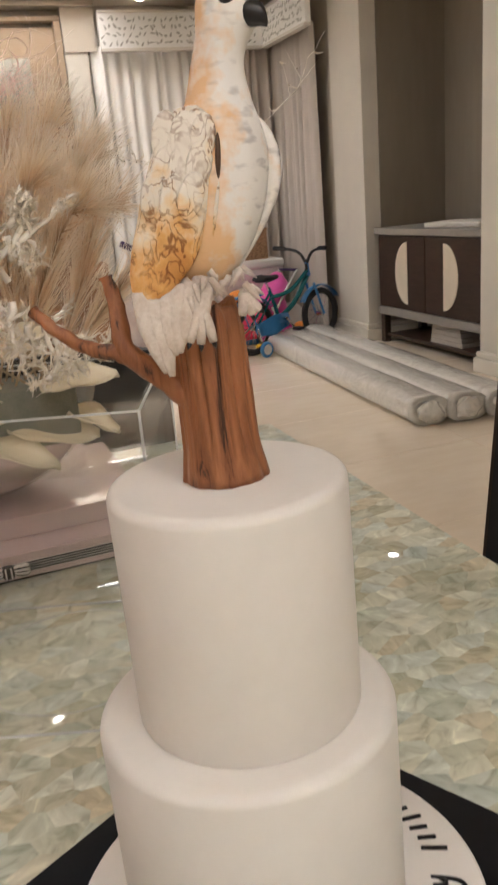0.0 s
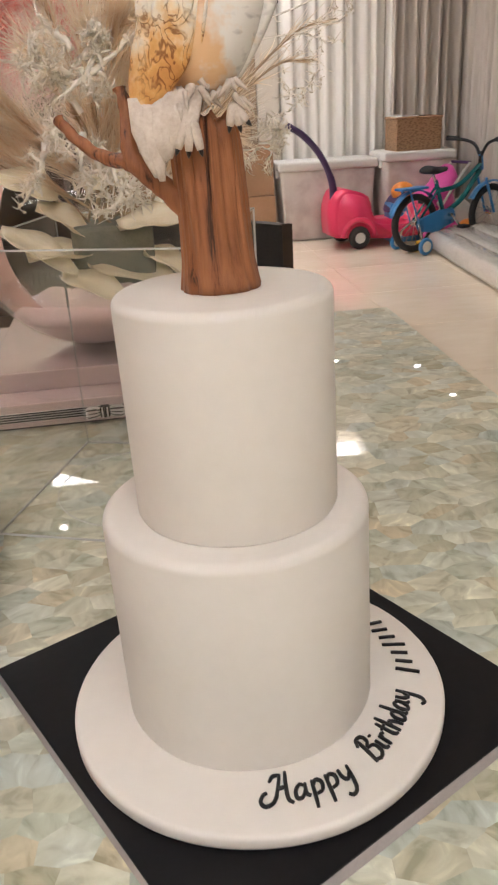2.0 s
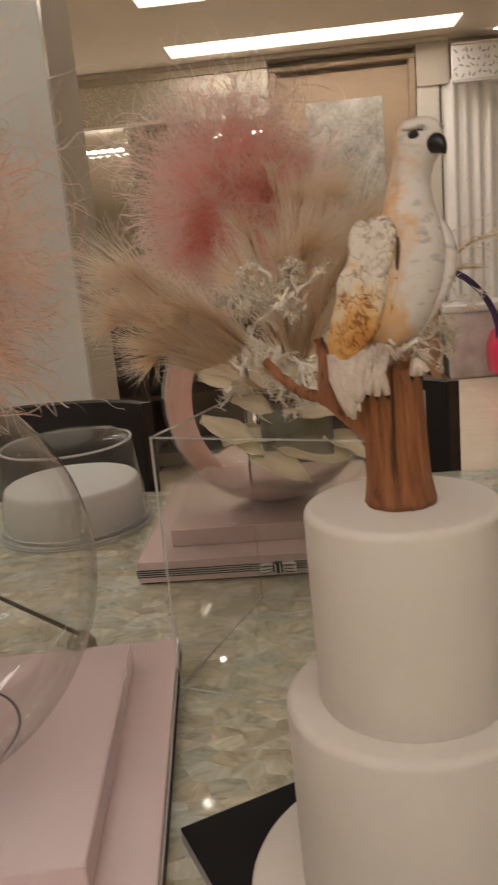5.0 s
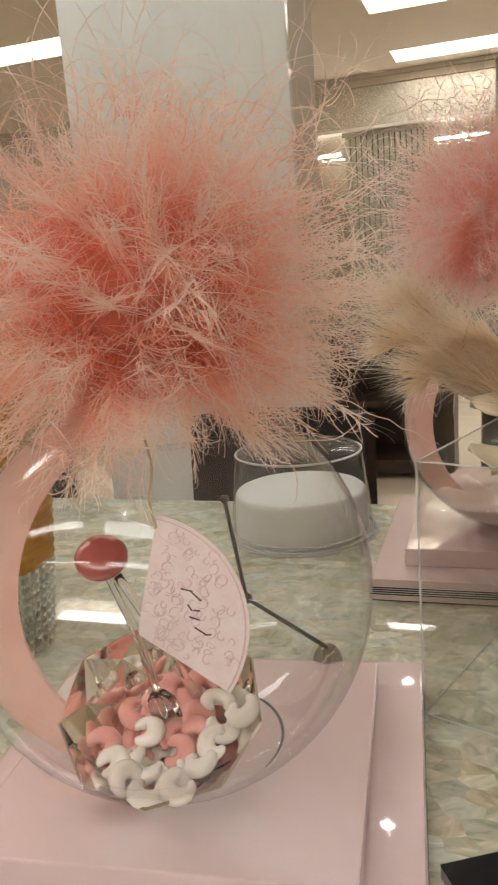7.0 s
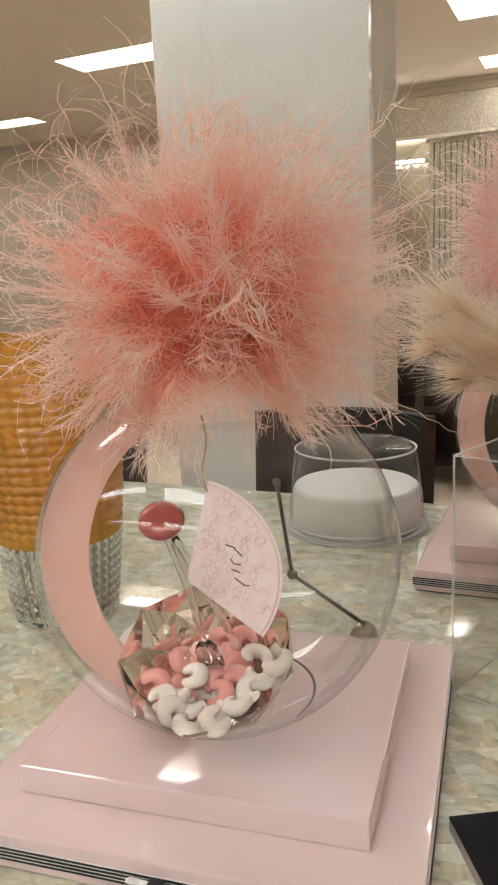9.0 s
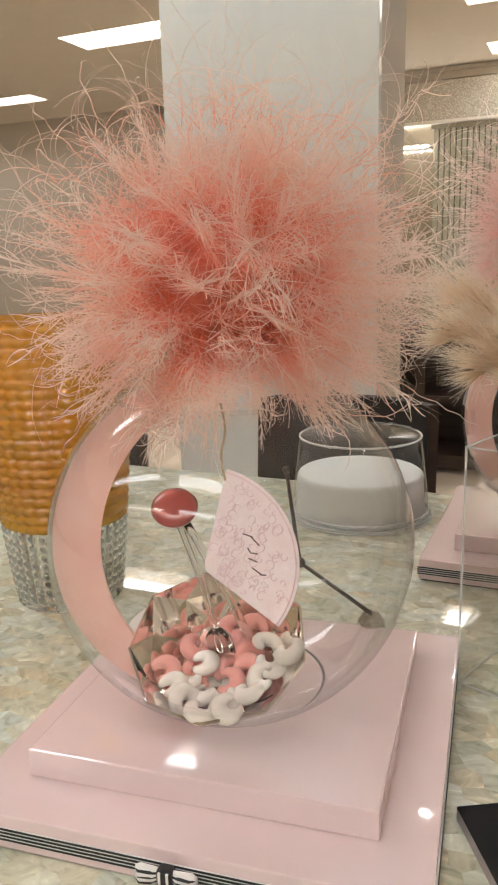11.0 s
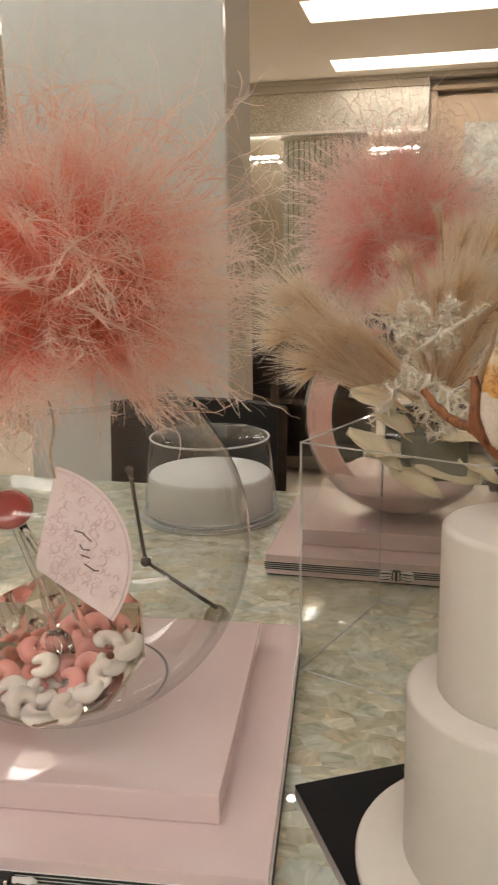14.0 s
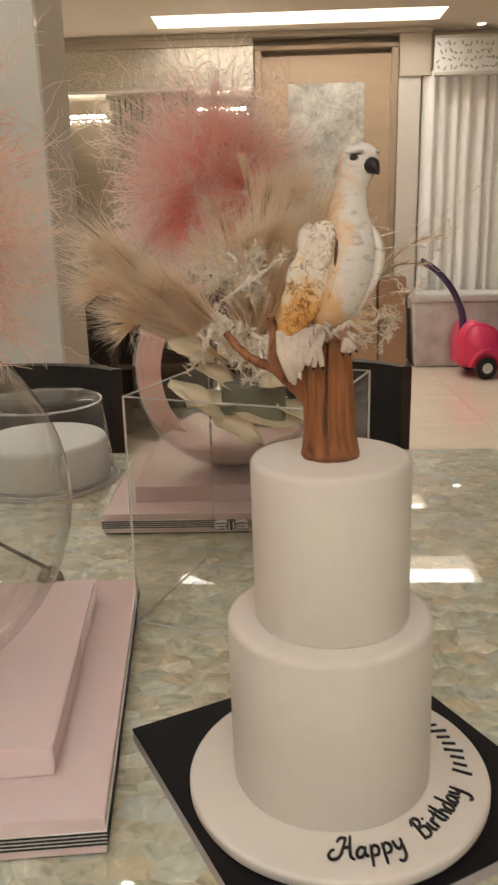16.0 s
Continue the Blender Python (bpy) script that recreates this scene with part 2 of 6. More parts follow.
STRAW = varied("dry_straw", (0.42, 0.31, 0.19), (0.55, 0.43, 0.28), 20.0, 0.7)
BLEACHED = varied("bleached_twig", (0.88, 0.82, 0.71), (0.93, 0.89, 0.81), 30.0, 0.7, 0.2)
CREAM_LEAF = varied("cream_dried_leaf", (0.80, 0.71, 0.50), (0.90, 0.83, 0.66), 18.0, 0.55, 0.2, stretch=(1, 4, 1))
FOAM = varied("grey_green_foam", (0.20, 0.21, 0.17), (0.28, 0.28, 0.22), 60.0, 0.8, 0.3)
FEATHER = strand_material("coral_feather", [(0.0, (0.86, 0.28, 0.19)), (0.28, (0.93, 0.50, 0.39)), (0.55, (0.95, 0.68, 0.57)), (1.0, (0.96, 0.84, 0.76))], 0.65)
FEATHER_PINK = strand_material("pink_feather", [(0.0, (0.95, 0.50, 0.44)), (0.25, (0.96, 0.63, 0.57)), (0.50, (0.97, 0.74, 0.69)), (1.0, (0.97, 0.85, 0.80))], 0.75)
FEATHER_CORE_PINK = varied("rose_feather_down", (0.90, 0.42, 0.37), (0.94, 0.54, 0.48), 18.0, 0.9, 0.8, distance=0.01)
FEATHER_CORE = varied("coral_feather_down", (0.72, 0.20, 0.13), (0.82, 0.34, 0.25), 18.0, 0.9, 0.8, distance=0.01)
NACRE = nacre_material("mother_of_pearl")
TABLE_BODY = varied("table_resin", (0.44, 0.44, 0.35), (0.50, 0.50, 0.41), 12.0, 0.3)
LIGHT_STRIP = emitter("light_panel", (1.0, 0.95, 0.90), STRIP_POWER)
WASHER_GLOW = emitter("washer_glow", (0.98, 0.98, 0.95), 400.0)
SPOT_GLOW = emitter("spotlight_glow", (1.0, 0.92, 0.82), SPOT_POWER)


# ---- mesh helpers ----
def link_mesh(name, data, parent=None, label=""):
    ob = new(name, data)
    if parent is not None:
        ob.parent = parent
    if label:
        ob["label"] = label
    return ob


def part(name, bm, material, parent=None, label="", smooth=False):
    data = bpy.data.meshes.new(name)
    bm.normal_update()
    bm.to_mesh(data)
    bm.free()
    for m in material if isinstance(material, (list, tuple)) else [material]:
        data.materials.append(m)
    if smooth:
        data.polygons.foreach_set("use_smooth", [True] * len(data.polygons))
    return link_mesh(name, data, parent, label)


def raw(name, verts, faces, material, parent=None, label="", smooth=False, uvs=None):
    data = bpy.data.meshes.new(name)
    data.from_pydata([tuple(v) for v in verts], [], faces)
    data.materials.append(material)
    if smooth:
        data.polygons.foreach_set("use_smooth", [True] * len(data.polygons))
    if uvs is not None:
        layer = data.uv_layers.new(name="UVMap")
        layer.data.foreach_set("uv", uvs)
    data.update()
    return link_mesh(name, data, parent, label)


def thing(name, at=(0, 0, 0), turn=0.0, label="", category="", group="", kind=""):
    ob = new(name)
    ob.matrix_basis = pose(*at, 0, 0, turn)
    ob.empty_display_size = 0.05
    return tagged(ob, label, category, group, kind)


def slab(x0, x1, y0, y1, z0, z1, bevel=0.0, segments=2):
    bm = bmesh.new()
    bmesh.ops.create_cube(bm, size=1.0)
    bmesh.ops.scale(bm, vec=(x1 - x0, y1 - y0, z1 - z0), verts=bm.verts)
    bmesh.ops.translate(bm, vec=((x0 + x1) / 2, (y0 + y1) / 2, (z0 + z1) / 2), verts=bm.verts)
    if bevel:
        bmesh.ops.bevel(bm, geom=bm.edges[:], offset=bevel, segments=segments, affect="EDGES", profile=0.6)
    return bm


def lathe(profile, sides=48, cap=True, wobble=None):
    """Turn a profile of (radius, height) round z."""
    bm = bmesh.new()
    rings = []
    for k, (r, z) in enumerate(profile):
        ring = []
        for i in range(sides):
            a = 2 * math.pi * i / sides
            rr = r * (wobble(a, z) if wobble else 1.0)
            ring.append(bm.verts.new((rr * math.cos(a), rr * math.sin(a), z)))
        rings.append(ring)
    for lo, hi in zip(rings, rings[1:]):
        for i in range(sides):
            j = (i + 1) % sides
            bm.faces.new((lo[i], lo[j], hi[j], hi[i]))
    if cap:
        bm.faces.new(rings[0][::-1])
        bm.faces.new(rings[-1])
    return bm


def add_tube(bm, points, radii, sides=8, index=0):
    """A tapered tube along points, added to a bmesh."""
    pts = [Vector(p) for p in points]
    rings = []
    side = Vector((0.31, 0.77, 0.55))
    for k, p in enumerate(pts):
        d = (pts[min(k + 1, len(pts) - 1)] - pts[max(k - 1, 0)]).normalized()
        u = (side - d * side.dot(d)).normalized()
        v = d.cross(u)
        r = radii[k] if isinstance(radii, (list, tuple)) else radii
        rings.append([bm.verts.new(p + r * (math.cos(2 * math.pi * i / sides) * u + math.sin(2 * math.pi * i / sides) * v)) for i in range(sides)])
    made = []
    for lo, hi in zip(rings, rings[1:]):
        for i in range(sides):
            j = (i + 1) % sides
            made.append(bm.faces.new((lo[i], lo[j], hi[j], hi[i])))
    made.append(bm.faces.new(rings[0][::-1]))
    made.append(bm.faces.new(rings[-1]))
    for f in made:
        f.material_index = index
    return bm


def tube(points, radii, sides=8):
    return add_tube(bmesh.new(), points, radii, sides)


def curve_points(points, steps=6):
    """A smooth line through points (Catmull-Rom)."""
    p = [Vector(q) for q in points]
    p = [2 * p[0] - p[1]] + p + [2 * p[-1] - p[-2]]
    out = []
    for i in range(1, len(p) - 2):
        for s in range(steps):
            t = s / steps
            a, b, c, d = p[i - 1:i + 3]
            out.append(0.5 * ((2 * b) + (c - a) * t + (2 * a - 5 * b + 4 * c - d) * t * t + (3 * b - a - 3 * c + d) * t ** 3))
    return out + [p[-2]]


def add_blob(bm, centre, radii, turn=None, segments=16, rings=10, index=0):
    got = bmesh.ops.create_uvsphere(bm, u_segments=segments, v_segments=rings, radius=1.0)
    m = Matrix.Translation(centre) @ (turn or Matrix()) @ Matrix.Diagonal((*radii, 1))
    bmesh.ops.transform(bm, matrix=m, verts=got["verts"])
    for v in got["verts"]:
        for f in v.link_faces:
            f.material_index = index
    return bm


def loft(sections, sides=24, index=0, bm=None):
    """Join elliptic sections (centre, axis_a, axis_b) into a closed skin."""
    bm = bm or bmesh.new()
    rings = []
    for c, a, b in sections:
        c, a, b = Vector(c), Vector(a), Vector(b)
        rings.append([bm.verts.new(c + math.cos(2 * math.pi * i / sides) * a + math.sin(2 * math.pi * i / sides) * b) for i in range(sides)])
    made = []
    for lo, hi in zip(rings, rings[1:]):
        for i in range(sides):
            j = (i + 1) % sides
            made.append(bm.faces.new((lo[i], lo[j], hi[j], hi[i])))
    made.append(bm.faces.new(rings[0][::-1]))
    made.append(bm.faces.new(rings[-1]))
    for f in made:
        f.material_index = index
    return bm


def prism(outline, z0, z1, bm=None, index=0):
    """A flat outline of (x, y) given thickness."""
    bm = bm or bmesh.new()
    lo = [bm.verts.new((x, y, z0)) for x, y in outline]
    hi = [bm.verts.new((x, y, z1)) for x, y in outline]
    made = [bm.faces.new(lo[::-1]), bm.faces.new(hi)]
    n = len(outline)
    for i in range(n):
        j = (i + 1) % n
        made.append(bm.faces.new((lo[i], lo[j], hi[j], hi[i])))
    for f in made:
        f.material_index = index
    return bm


def strands(name, roots, material, parent=None, label=""):
    """Hairs as thin tapered ribbons. roots: (points, width) for each hair; uv v runs from root to tip."""
    verts, faces, uvs = [], [], []
    for pts, width in roots:
        n = len(pts)
        d = np.array(pts[-1]) - np.array(pts[0])
        side = np.cross(d, (random.gauss(0, 1), random.gauss(0, 1), random.gauss(0, 1)))
        side = side / (np.linalg.norm(side) + 1e-9)
        base = len(verts)
        for k, p in enumerate(pts):
            w = width * (1.0 - 0.8 * k / (n - 1)) / 2
            verts.append(np.array(p) + side * w)
            verts.append(np.array(p) - side * w)
        for k in range(n - 1):
            a = base + 2 * k
            faces.append((a, a + 1, a + 3, a + 2))
            v0, v1 = k / (n - 1), (k + 1) / (n - 1)
            uvs += [0.0, v0, 1.0, v0, 1.0, v1, 0.0, v1]
    return raw(name, verts, faces, material, parent, label, False, uvs)


# ---- the room ----
def setting(name, bm, material, label="", smooth=False):
    return tagged(part(name, bm, material, None, label, smooth), label, "", "", "structure")


X0, X1, Y0, Y1 = -7.5, 3.9, -4.5, 7.1
floor = setting("floor", slab(X0, X1, Y0, Y1, -0.12, -0.004), GROUT, "polished cream marble floor in large tiles")
ceiling = bmesh.new()
STRIPS = [(-1.03, 1.32, 6.16, 6.56), (-1.02, 1.47, 4.66, 5.12), (-3.80, -1.50, 4.42, 4.80), (-7.2, -5.2, 5.85, 6.15),
          (-2.60, -0.90, 2.50, 2.75), (-1.0, 1.3, -1.9, -1.4), (-1.0, 1.3, -3.3, -2.85), (-3.8, -1.5, 0.50, 0.80), (-3.8, -1.5, -1.7, -1.4), (-3.8, -1.5, -3.2, -2.9)]


def ceiling_with_slots():
    """The ceiling as a grid of slabs that leaves the light troughs open."""
    bm = bmesh.new()
    xs = sorted({X0, X1} | {v for s in STRIPS for v in s[:2]})
    ys = sorted({Y0, Y1} | {v for s in STRIPS for v in s[2:]})
    for xa, xb in zip(xs, xs[1:]):
        for ya, yb in zip(ys, ys[1:]):
            mx, my = (xa + xb) / 2, (ya + yb) / 2
            if any(s[0] < mx < s[1] and s[2] < my < s[3] for s in STRIPS):
                continue
            vs = [bm.verts.new(v) for v in ((xa, ya, CEIL_Z), (xa, yb, CEIL_Z), (xb, yb, CEIL_Z), (xb, ya, CEIL_Z))]
            bm.faces.new(vs)
    bmesh.ops.remove_doubles(bm, verts=bm.verts, dist=0.0005)
    got = bmesh.ops.extrude_face_region(bm, geom=bm.faces[:])
    bmesh.ops.translate(bm, vec=(0, 0, 0.12), verts=[v for v in got["geom"] if isinstance(v, bmesh.types.BMVert)])
    bmesh.ops.recalc_face_normals(bm, faces=bm.faces[:])
    return bm


setting("ceiling", ceiling_with_slots(), WHITE_PAINT, "warm white painted ceiling with light troughs")


def ceiling_light(s):
    ob = thing("ceiling_light", ((s[0] + s[1]) / 2, (s[2] + s[3]) / 2, CEIL_Z), label="long recessed ceiling light with a glowing panel", category="ceiling light", group="ceiling light troughs")
    w, d = (s[1] - s[0]) / 2, (s[3] - s[2]) / 2
    part("diffuser", slab(-w - 0.01, w + 0.01, -d - 0.01, d + 0.01, 0.121, 0.14), LIGHT_STRIP, ob, "glowing warm white panel")
    return ob


for s in STRIPS:
    ceiling_light(s)


def spotlight(x, y, glow, label="small round recessed ceiling spotlight"):
    ob = thing("spotlight", (x, y, CEIL_Z), label=label, category="spotlight", group="ceiling spotlights")
    part("rim", lathe([(0.030, -0.001), (0.046, -0.001), (0.048, -0.006), (0.034, -0.008), (0.030, -0.004)], 24, False), TRIM_PAINT, ob)
    part("lens", lathe([(0.002, -0.004), (0.029, -0.004), (0.029, -0.001), (0.002, -0.001)], 20), glow, ob, "glowing lens")
    return ob


for x, y in ((1.72, 6.75), (2.45, 6.4), (2.5, 5.6), (-0.78, 4.05), (-0.72, 2.7), (-0.05, 3.3), (-2.2, 3.4), (0.4, 2.2), (0.9, -0.9), (-0.6, -1.2)):
    spotlight(x, y, SPOT_GLOW)

for x in (-1.95, -1.28, -0.72):
    spotlight(x, 1.90, WASHER_GLOW, "bright recessed spotlight washing the stone column")
spotlight(2.5, 4.1, WASHER_GLOW, "bright recessed spotlight over the wrapped carpet rolls")

setting("wall_south", slab(X0, X1, Y0 - 0.15, Y0, -0.1, 3.05), WALL_PAINT, "plain beige painted wall")
setting("wall_west", slab(X0 - 0.15, X0, Y0, Y1, -0.1, 3.05), WALL_PAINT, "plain beige painted wall")
setting("wall_north", slab(X0, X1, WALL_Y, Y1, -0.1, 3.05), WALL_PAINT, "beige wall behind curtains and panelling")
# east wall: plain stretches either side of the cabinet niche
NICHE = (3.87, 5.38)
setting("wall_east", slab(WALL_X, WALL_X + 0.2, Y0, NICHE[0] - 0.25, -0.1, 3.05), WALL_PAINT, "plain beige wall")
setting("wall_east_far", slab(WALL_X, WALL_X + 0.2, NICHE[1] + 0.5, WALL_Y, -0.1, 3.05), WALL_PAINT, "beige wall behind the curtains")
setting("wall_niche_back", slab(3.78, 3.88, NICHE[0] - 0.25, NICHE[1] + 0.5, -0.1, 3.05), NICHE_PAPER, "dark taupe wallpaper at the back of a niche")


def pilaster(name, y0, y1):
    ob = tagged(thing(name, (0, 0, 0)), "cream painted pilaster with a moulded base", "", "", "structure")
    part("shaft", slab(WALL_X - 0.02, 3.78, y0, y1, 0.12, CEIL_Z, 0.006), TRIM_PAINT, ob)
    part("plinth", slab(WALL_X - 0.055, 3.78, y0 - 0.03, y1 + 0.03, 0.0, 0.10, 0.012), TRIM_PAINT, ob)
    part("moulding", slab(WALL_X - 0.04, 3.78, y0 - 0.018, y1 + 0.018, 0.10, 0.14, 0.012), TRIM_PAINT, ob)
    return ob


pilaster("pilaster_1", NICHE[1], NICHE[1] + 0.52)
pilaster("pilaster_2", NICHE[0] - 0.42, NICHE[0])
setting("wall_niche_side", slab(WALL_X + 0.12, 3.78, NICHE[1] - 0.012, NICHE[1] - 0.002, 0.15, CEIL_Z), NICHE_PAPER, "dark taupe wallpaper on the niche side")

# free-standing column of pale stone
column = tagged(thing("column", (0, 0, 0)), "broad square column clad in pale polished grey stone", "", "", "structure")
part("front_slab", slab(-1.69, -0.85, 2.15, 2.19, 0.0, CEIL_Z, 0.003), COLUMN_STONE, column)
part("side_slab", slab(-0.89, -0.852, 2.192, 2.56, 0.0, CEIL_Z, 0.003), WALL_PAINT, column, "beige painted column side")
part("core", slab(-1.688, -0.891, 2.192, 2.56, 0.0, CEIL_Z), WALL_PAINT, column)


# ---- far wall fittings ----
def lattice_panel(x0, x1, z0, z1, y, seed):
    """Thin solid leaf shapes, scattered in sprays between two rails, that stand in for shaded cut-outs."""
    rnd = random.Random(seed)
    bm = bmesh.new()
    h = z1 - z0
    x = x0 + 0.04
    while x < x1 - 0.03:
        for row in (0.16, 0.38, 0.60, 0.82):
            cx, cz = x + rnd.uniform(-0.014, 0.014), z0 + h * (row + rnd.uniform(-0.05, 0.05))
            ln, wd, a = rnd.uniform(0.014, 0.026), rnd.uniform(0.005, 0.009), rnd.uniform(0, math.pi)
            leaf_line = [(ln * math.cos(t), wd * math.sin(t) * (1 - 0.5 * math.cos(t))) for t in [2 * math.pi * k / 10 for k in range(10)]]
            lo = [bm.verts.new((cx + px * math.cos(a) - pz * math.sin(a), y + 0.0015, cz + px * math.sin(a) + pz * math.cos(a))) for px, pz in leaf_line]
            hi = [bm.verts.new(v.co - Vector((0, 0.0025, 0))) for v in lo]
            bm.faces.new(hi)
            for k in range(10):
                bm.faces.new((lo[k], lo[(k + 1) % 10], hi[(k + 1) % 10], hi[k]))
        x += 0.045
    return bm


WHITE_CARVING = varied("white_fretwork", (0.84, 0.82, 0.77), (0.88, 0.86, 0.81), 10.0, 0.5)
# flat grey that stands in for the shade inside the fretwork openings
FRET_SHADE = varied("painted_fretwork_shade", (0.40, 0.38, 0.33), (0.46, 0.44, 0.38), 10.0, 0.7)


def valance(name, x0, x1, z0, z1, turn=0.0, at=(0, 0, 0)):
    ob = thing(name, at, turn, "white carved lattice curtain valance", "valance")
    part("back_board", slab(x0, x1, 0.0, 0.045, z0, z1), WHITE_CARVING, ob)
    part("bottom_rail", slab(x0, x1, -0.02, 0.045, z0 - 0.025, z0, 0.004), TRIM_PAINT, ob)
    part("top_rail", slab(x0, x1, -0.02, 0.045, z1, z1 + 0.02, 0.004), TRIM_PAINT, ob)
    tagged(part("carving", lattice_panel(x0, x1, z0, z1, -0.002, 3), FRET_SHADE, ob, "grey leaf shapes painted as shaded openings in the fretwork"), kind="stuff")
    return ob


valance("valance", 0.0, 1.46, 2.52, 2.79, 0.0, (1.33, 6.72, 0))
valance("valance", 0.0, 0.92, 2.52, 2.79, -90.0, (2.79, 6.72, 0))


def curtain(name, length, z0, z1, folds, depth, material, at, turn, label):
    """Cloth hung in soft folds, with thickness."""
    n, rows = folds * 10, 8
    rnd = random.Random(len(name) + folds)
    phase = [rnd.uniform(-0.5, 0.5) for _ in range(folds + 2)]
    verts, faces = [], []
    for layer in (0, 1):
        for j in range(rows + 1):
            f = j / rows
            for i in range(n + 1):
                u = i / n * folds
                k = int(u)
                ph = phase[k] * (1 - (u - k)) + phase[k + 1] * (u - k)
                d = depth * (0.75 + 0.25 * f) * math.sin(2 * math.pi * u + ph) + 0.3 * depth * math.sin(4.7 * u + 2 * f + ph)
                verts.append((length * i / n + 0.01 * math.sin(3 * u), d + 0.004 * layer, z1 + (z0 - z1) * f))
    per = (rows + 1) * (n + 1)
    for layer in (0, 1):
        for j in range(rows):
            for i in range(n):
                a = layer * per + j * (n + 1) + i
                q = (a, a + 1, a + n + 2, a + n + 1)
                faces.append(q if layer == 0 else q[::-1])
    ob = raw(name, verts, faces, material, None, "", True)
    ob.matrix_basis = pose(*at, 0, 0, turn)
    return tagged(ob, label, "curtain")


curtain("sheer_curtain", 1.0, 0.02, 2.56, 9, 0.032, SHEER, (1.26, 6.86, 0), 0, "ivory sheer curtain hanging in soft folds")
curtain("drape_curtain", 0.80, 0.02, 2.56, 8, 0.045, DRAPE, (2.18, 6.84, 0), 0, "taupe curtain gathered in deep folds")
curtain("drape_curtain", 0.80, 0.02, 2.56, 8, 0.045, DRAPE, (2.92, 6.74, 0), -90, "taupe curtain gathered in deep folds")

# framed panel with an antique mirror
PANEL_WOOD = varied("pale_oak_veneer", (0.41, 0.30, 0.19), (0.46, 0.34, 0.225), 3.0, 0.45, 0.08, stretch=(1, 1, 6))
FRAME_WOOD = varied("taupe_frame", (0.35, 0.26, 0.17), (0.41, 0.31, 0.21), 6.0, 0.4, 0.08)
panel = thing("wall_panel", (0, 6.86, 0), label="beige framed wall panel with a mottled antique mirror", category="wall panel")
part("surround", slab(-0.19, 1.0, 0.04, 0.11, 0.0, 2.72), PANEL_WOOD, panel)
for a in ((-0.23, -0.17, 0.0, 2.76), (0.98, 1.04, 0.0, 2.76)):
    part("frame_post", slab(a[0], a[1], -0.01, 0.1, a[2], a[3], 0.01), FRAME_WOOD, panel, "taupe moulded post")
part("frame_head", slab(-0.23, 1.04, -0.012, 0.1, 2.761, 2.80, 0.01), FRAME_WOOD, panel, "taupe moulded head")
MOTTLED = Mat("mottled_mirror", (0.55, 0.54, 0.48), 0.18, 0.9)
_spots = MOTTLED.noise(7.0, 11.0, 0.78)
MOTTLED.color(MOTTLED.ramp(_spots, [(0.36, (0.34, 0.33, 0.29)), (0.5, (0.60, 0.59, 0.53)), (0.64, (0.84, 0.83, 0.77))]))
MOTTLED.roughness(_spots, 0.25, 0.6)
MOTTLED = MOTTLED.m
part("mirror", slab(0.07, 0.75, 0.03, 0.039, 0.35, 2.49), MOTTLED, panel, "mottled silver mirror glass")
setting("wall_strip", slab(1.045, 1.24, 6.86, WALL_Y - 0.002, 0.0, 2.52), TRIM_PAINT, "pale cream wall strip")
setting("wall_strip_head", slab(1.045, 1.32, 6.84, WALL_Y - 0.002, 2.521, 2.86), WALL_PAINT, "beige bulkhead")

# mosaic band and mirrored wall behind the slatted screen
MOSAIC = Mat("pearl_mosaic", (0.6, 0.55, 0.45), 0.25, 0.3)
_cells = MOSAIC.voronoi(85.0)
MOSAIC.color(MOSAIC.ramp(_cells, [(0.1, (0.44, 0.39, 0.30)), (0.45, (0.58, 0.53, 0.43)), (0.8, (0.80, 0.76, 0.66))]))
MOSAIC.bump(_cells, 0.5, 0.004)
setting("trim_mosaic_band", slab(-3.4, -0.24, 6.82, 6.975, 2.47, 2.80), MOSAIC.m, "glittering pearl mosaic band")
setting("trim_cornice", slab(-3.4, 1.32, 6.78, WALL_Y - 0.002, 2.862, CEIL_Z - 0.002, 0.006), WALL_PAINT, "beige plaster cornice under the ceiling")
setting("trim_frieze", slab(-3.4, -0.24, 6.80, 6.975, 2.802, 2.860), WALL_PAINT, "plain beige frieze above the mosaic")
setting("trim_ledge", slab(-3.4, -0.24, 6.79, 6.975, 2.44, 2.468, 0.004), TRIM_PAINT, "cream ledge under the mosaic")
MIRROR_WALL = Mat("bronze_mirror", (0.80, 0.76, 0.66), 0.16, 1.0)
MIRROR_WALL = MIRROR_WALL.m
setting("wall_mirror", slab(-3.4, -0.24, 6.93, 6.975, 0.0, 2.438), MIRROR_WALL, "large bronze-tinted wall mirror")
screen = thing("slatted_screen", (0, 6.86, 0), label="tall olive slatted screen before a mirror", category="screen")
SLAT = varied("olive_lacquer_slat", (0.36, 0.335, 0.245), (0.43, 0.40, 0.30), 8.0, 0.35)
slat_mesh = None
for i in range(15):
    x = -1.55 + 0.75 * (i + 0.5) / 15
    if slat_mesh is None:
        first = part("slat", slab(-0.0205, 0.0205, -0.02, 0.02, 0.02, 2.40, 0.006), SLAT, screen)
        slat_mesh = first.data
        first.location.x = x
    else:
        ob = link_mesh("slat", slat_mesh, screen)
        ob.location.x = x
part("head_rail", slab(-1.57, -0.78, -0.025, 0.025, 2.40, 2.437), SLAT, screen)
part("foot_rail", slab(-1.57, -0.78, -0.025, 0.025, 0.0, 0.02), SLAT, screen)


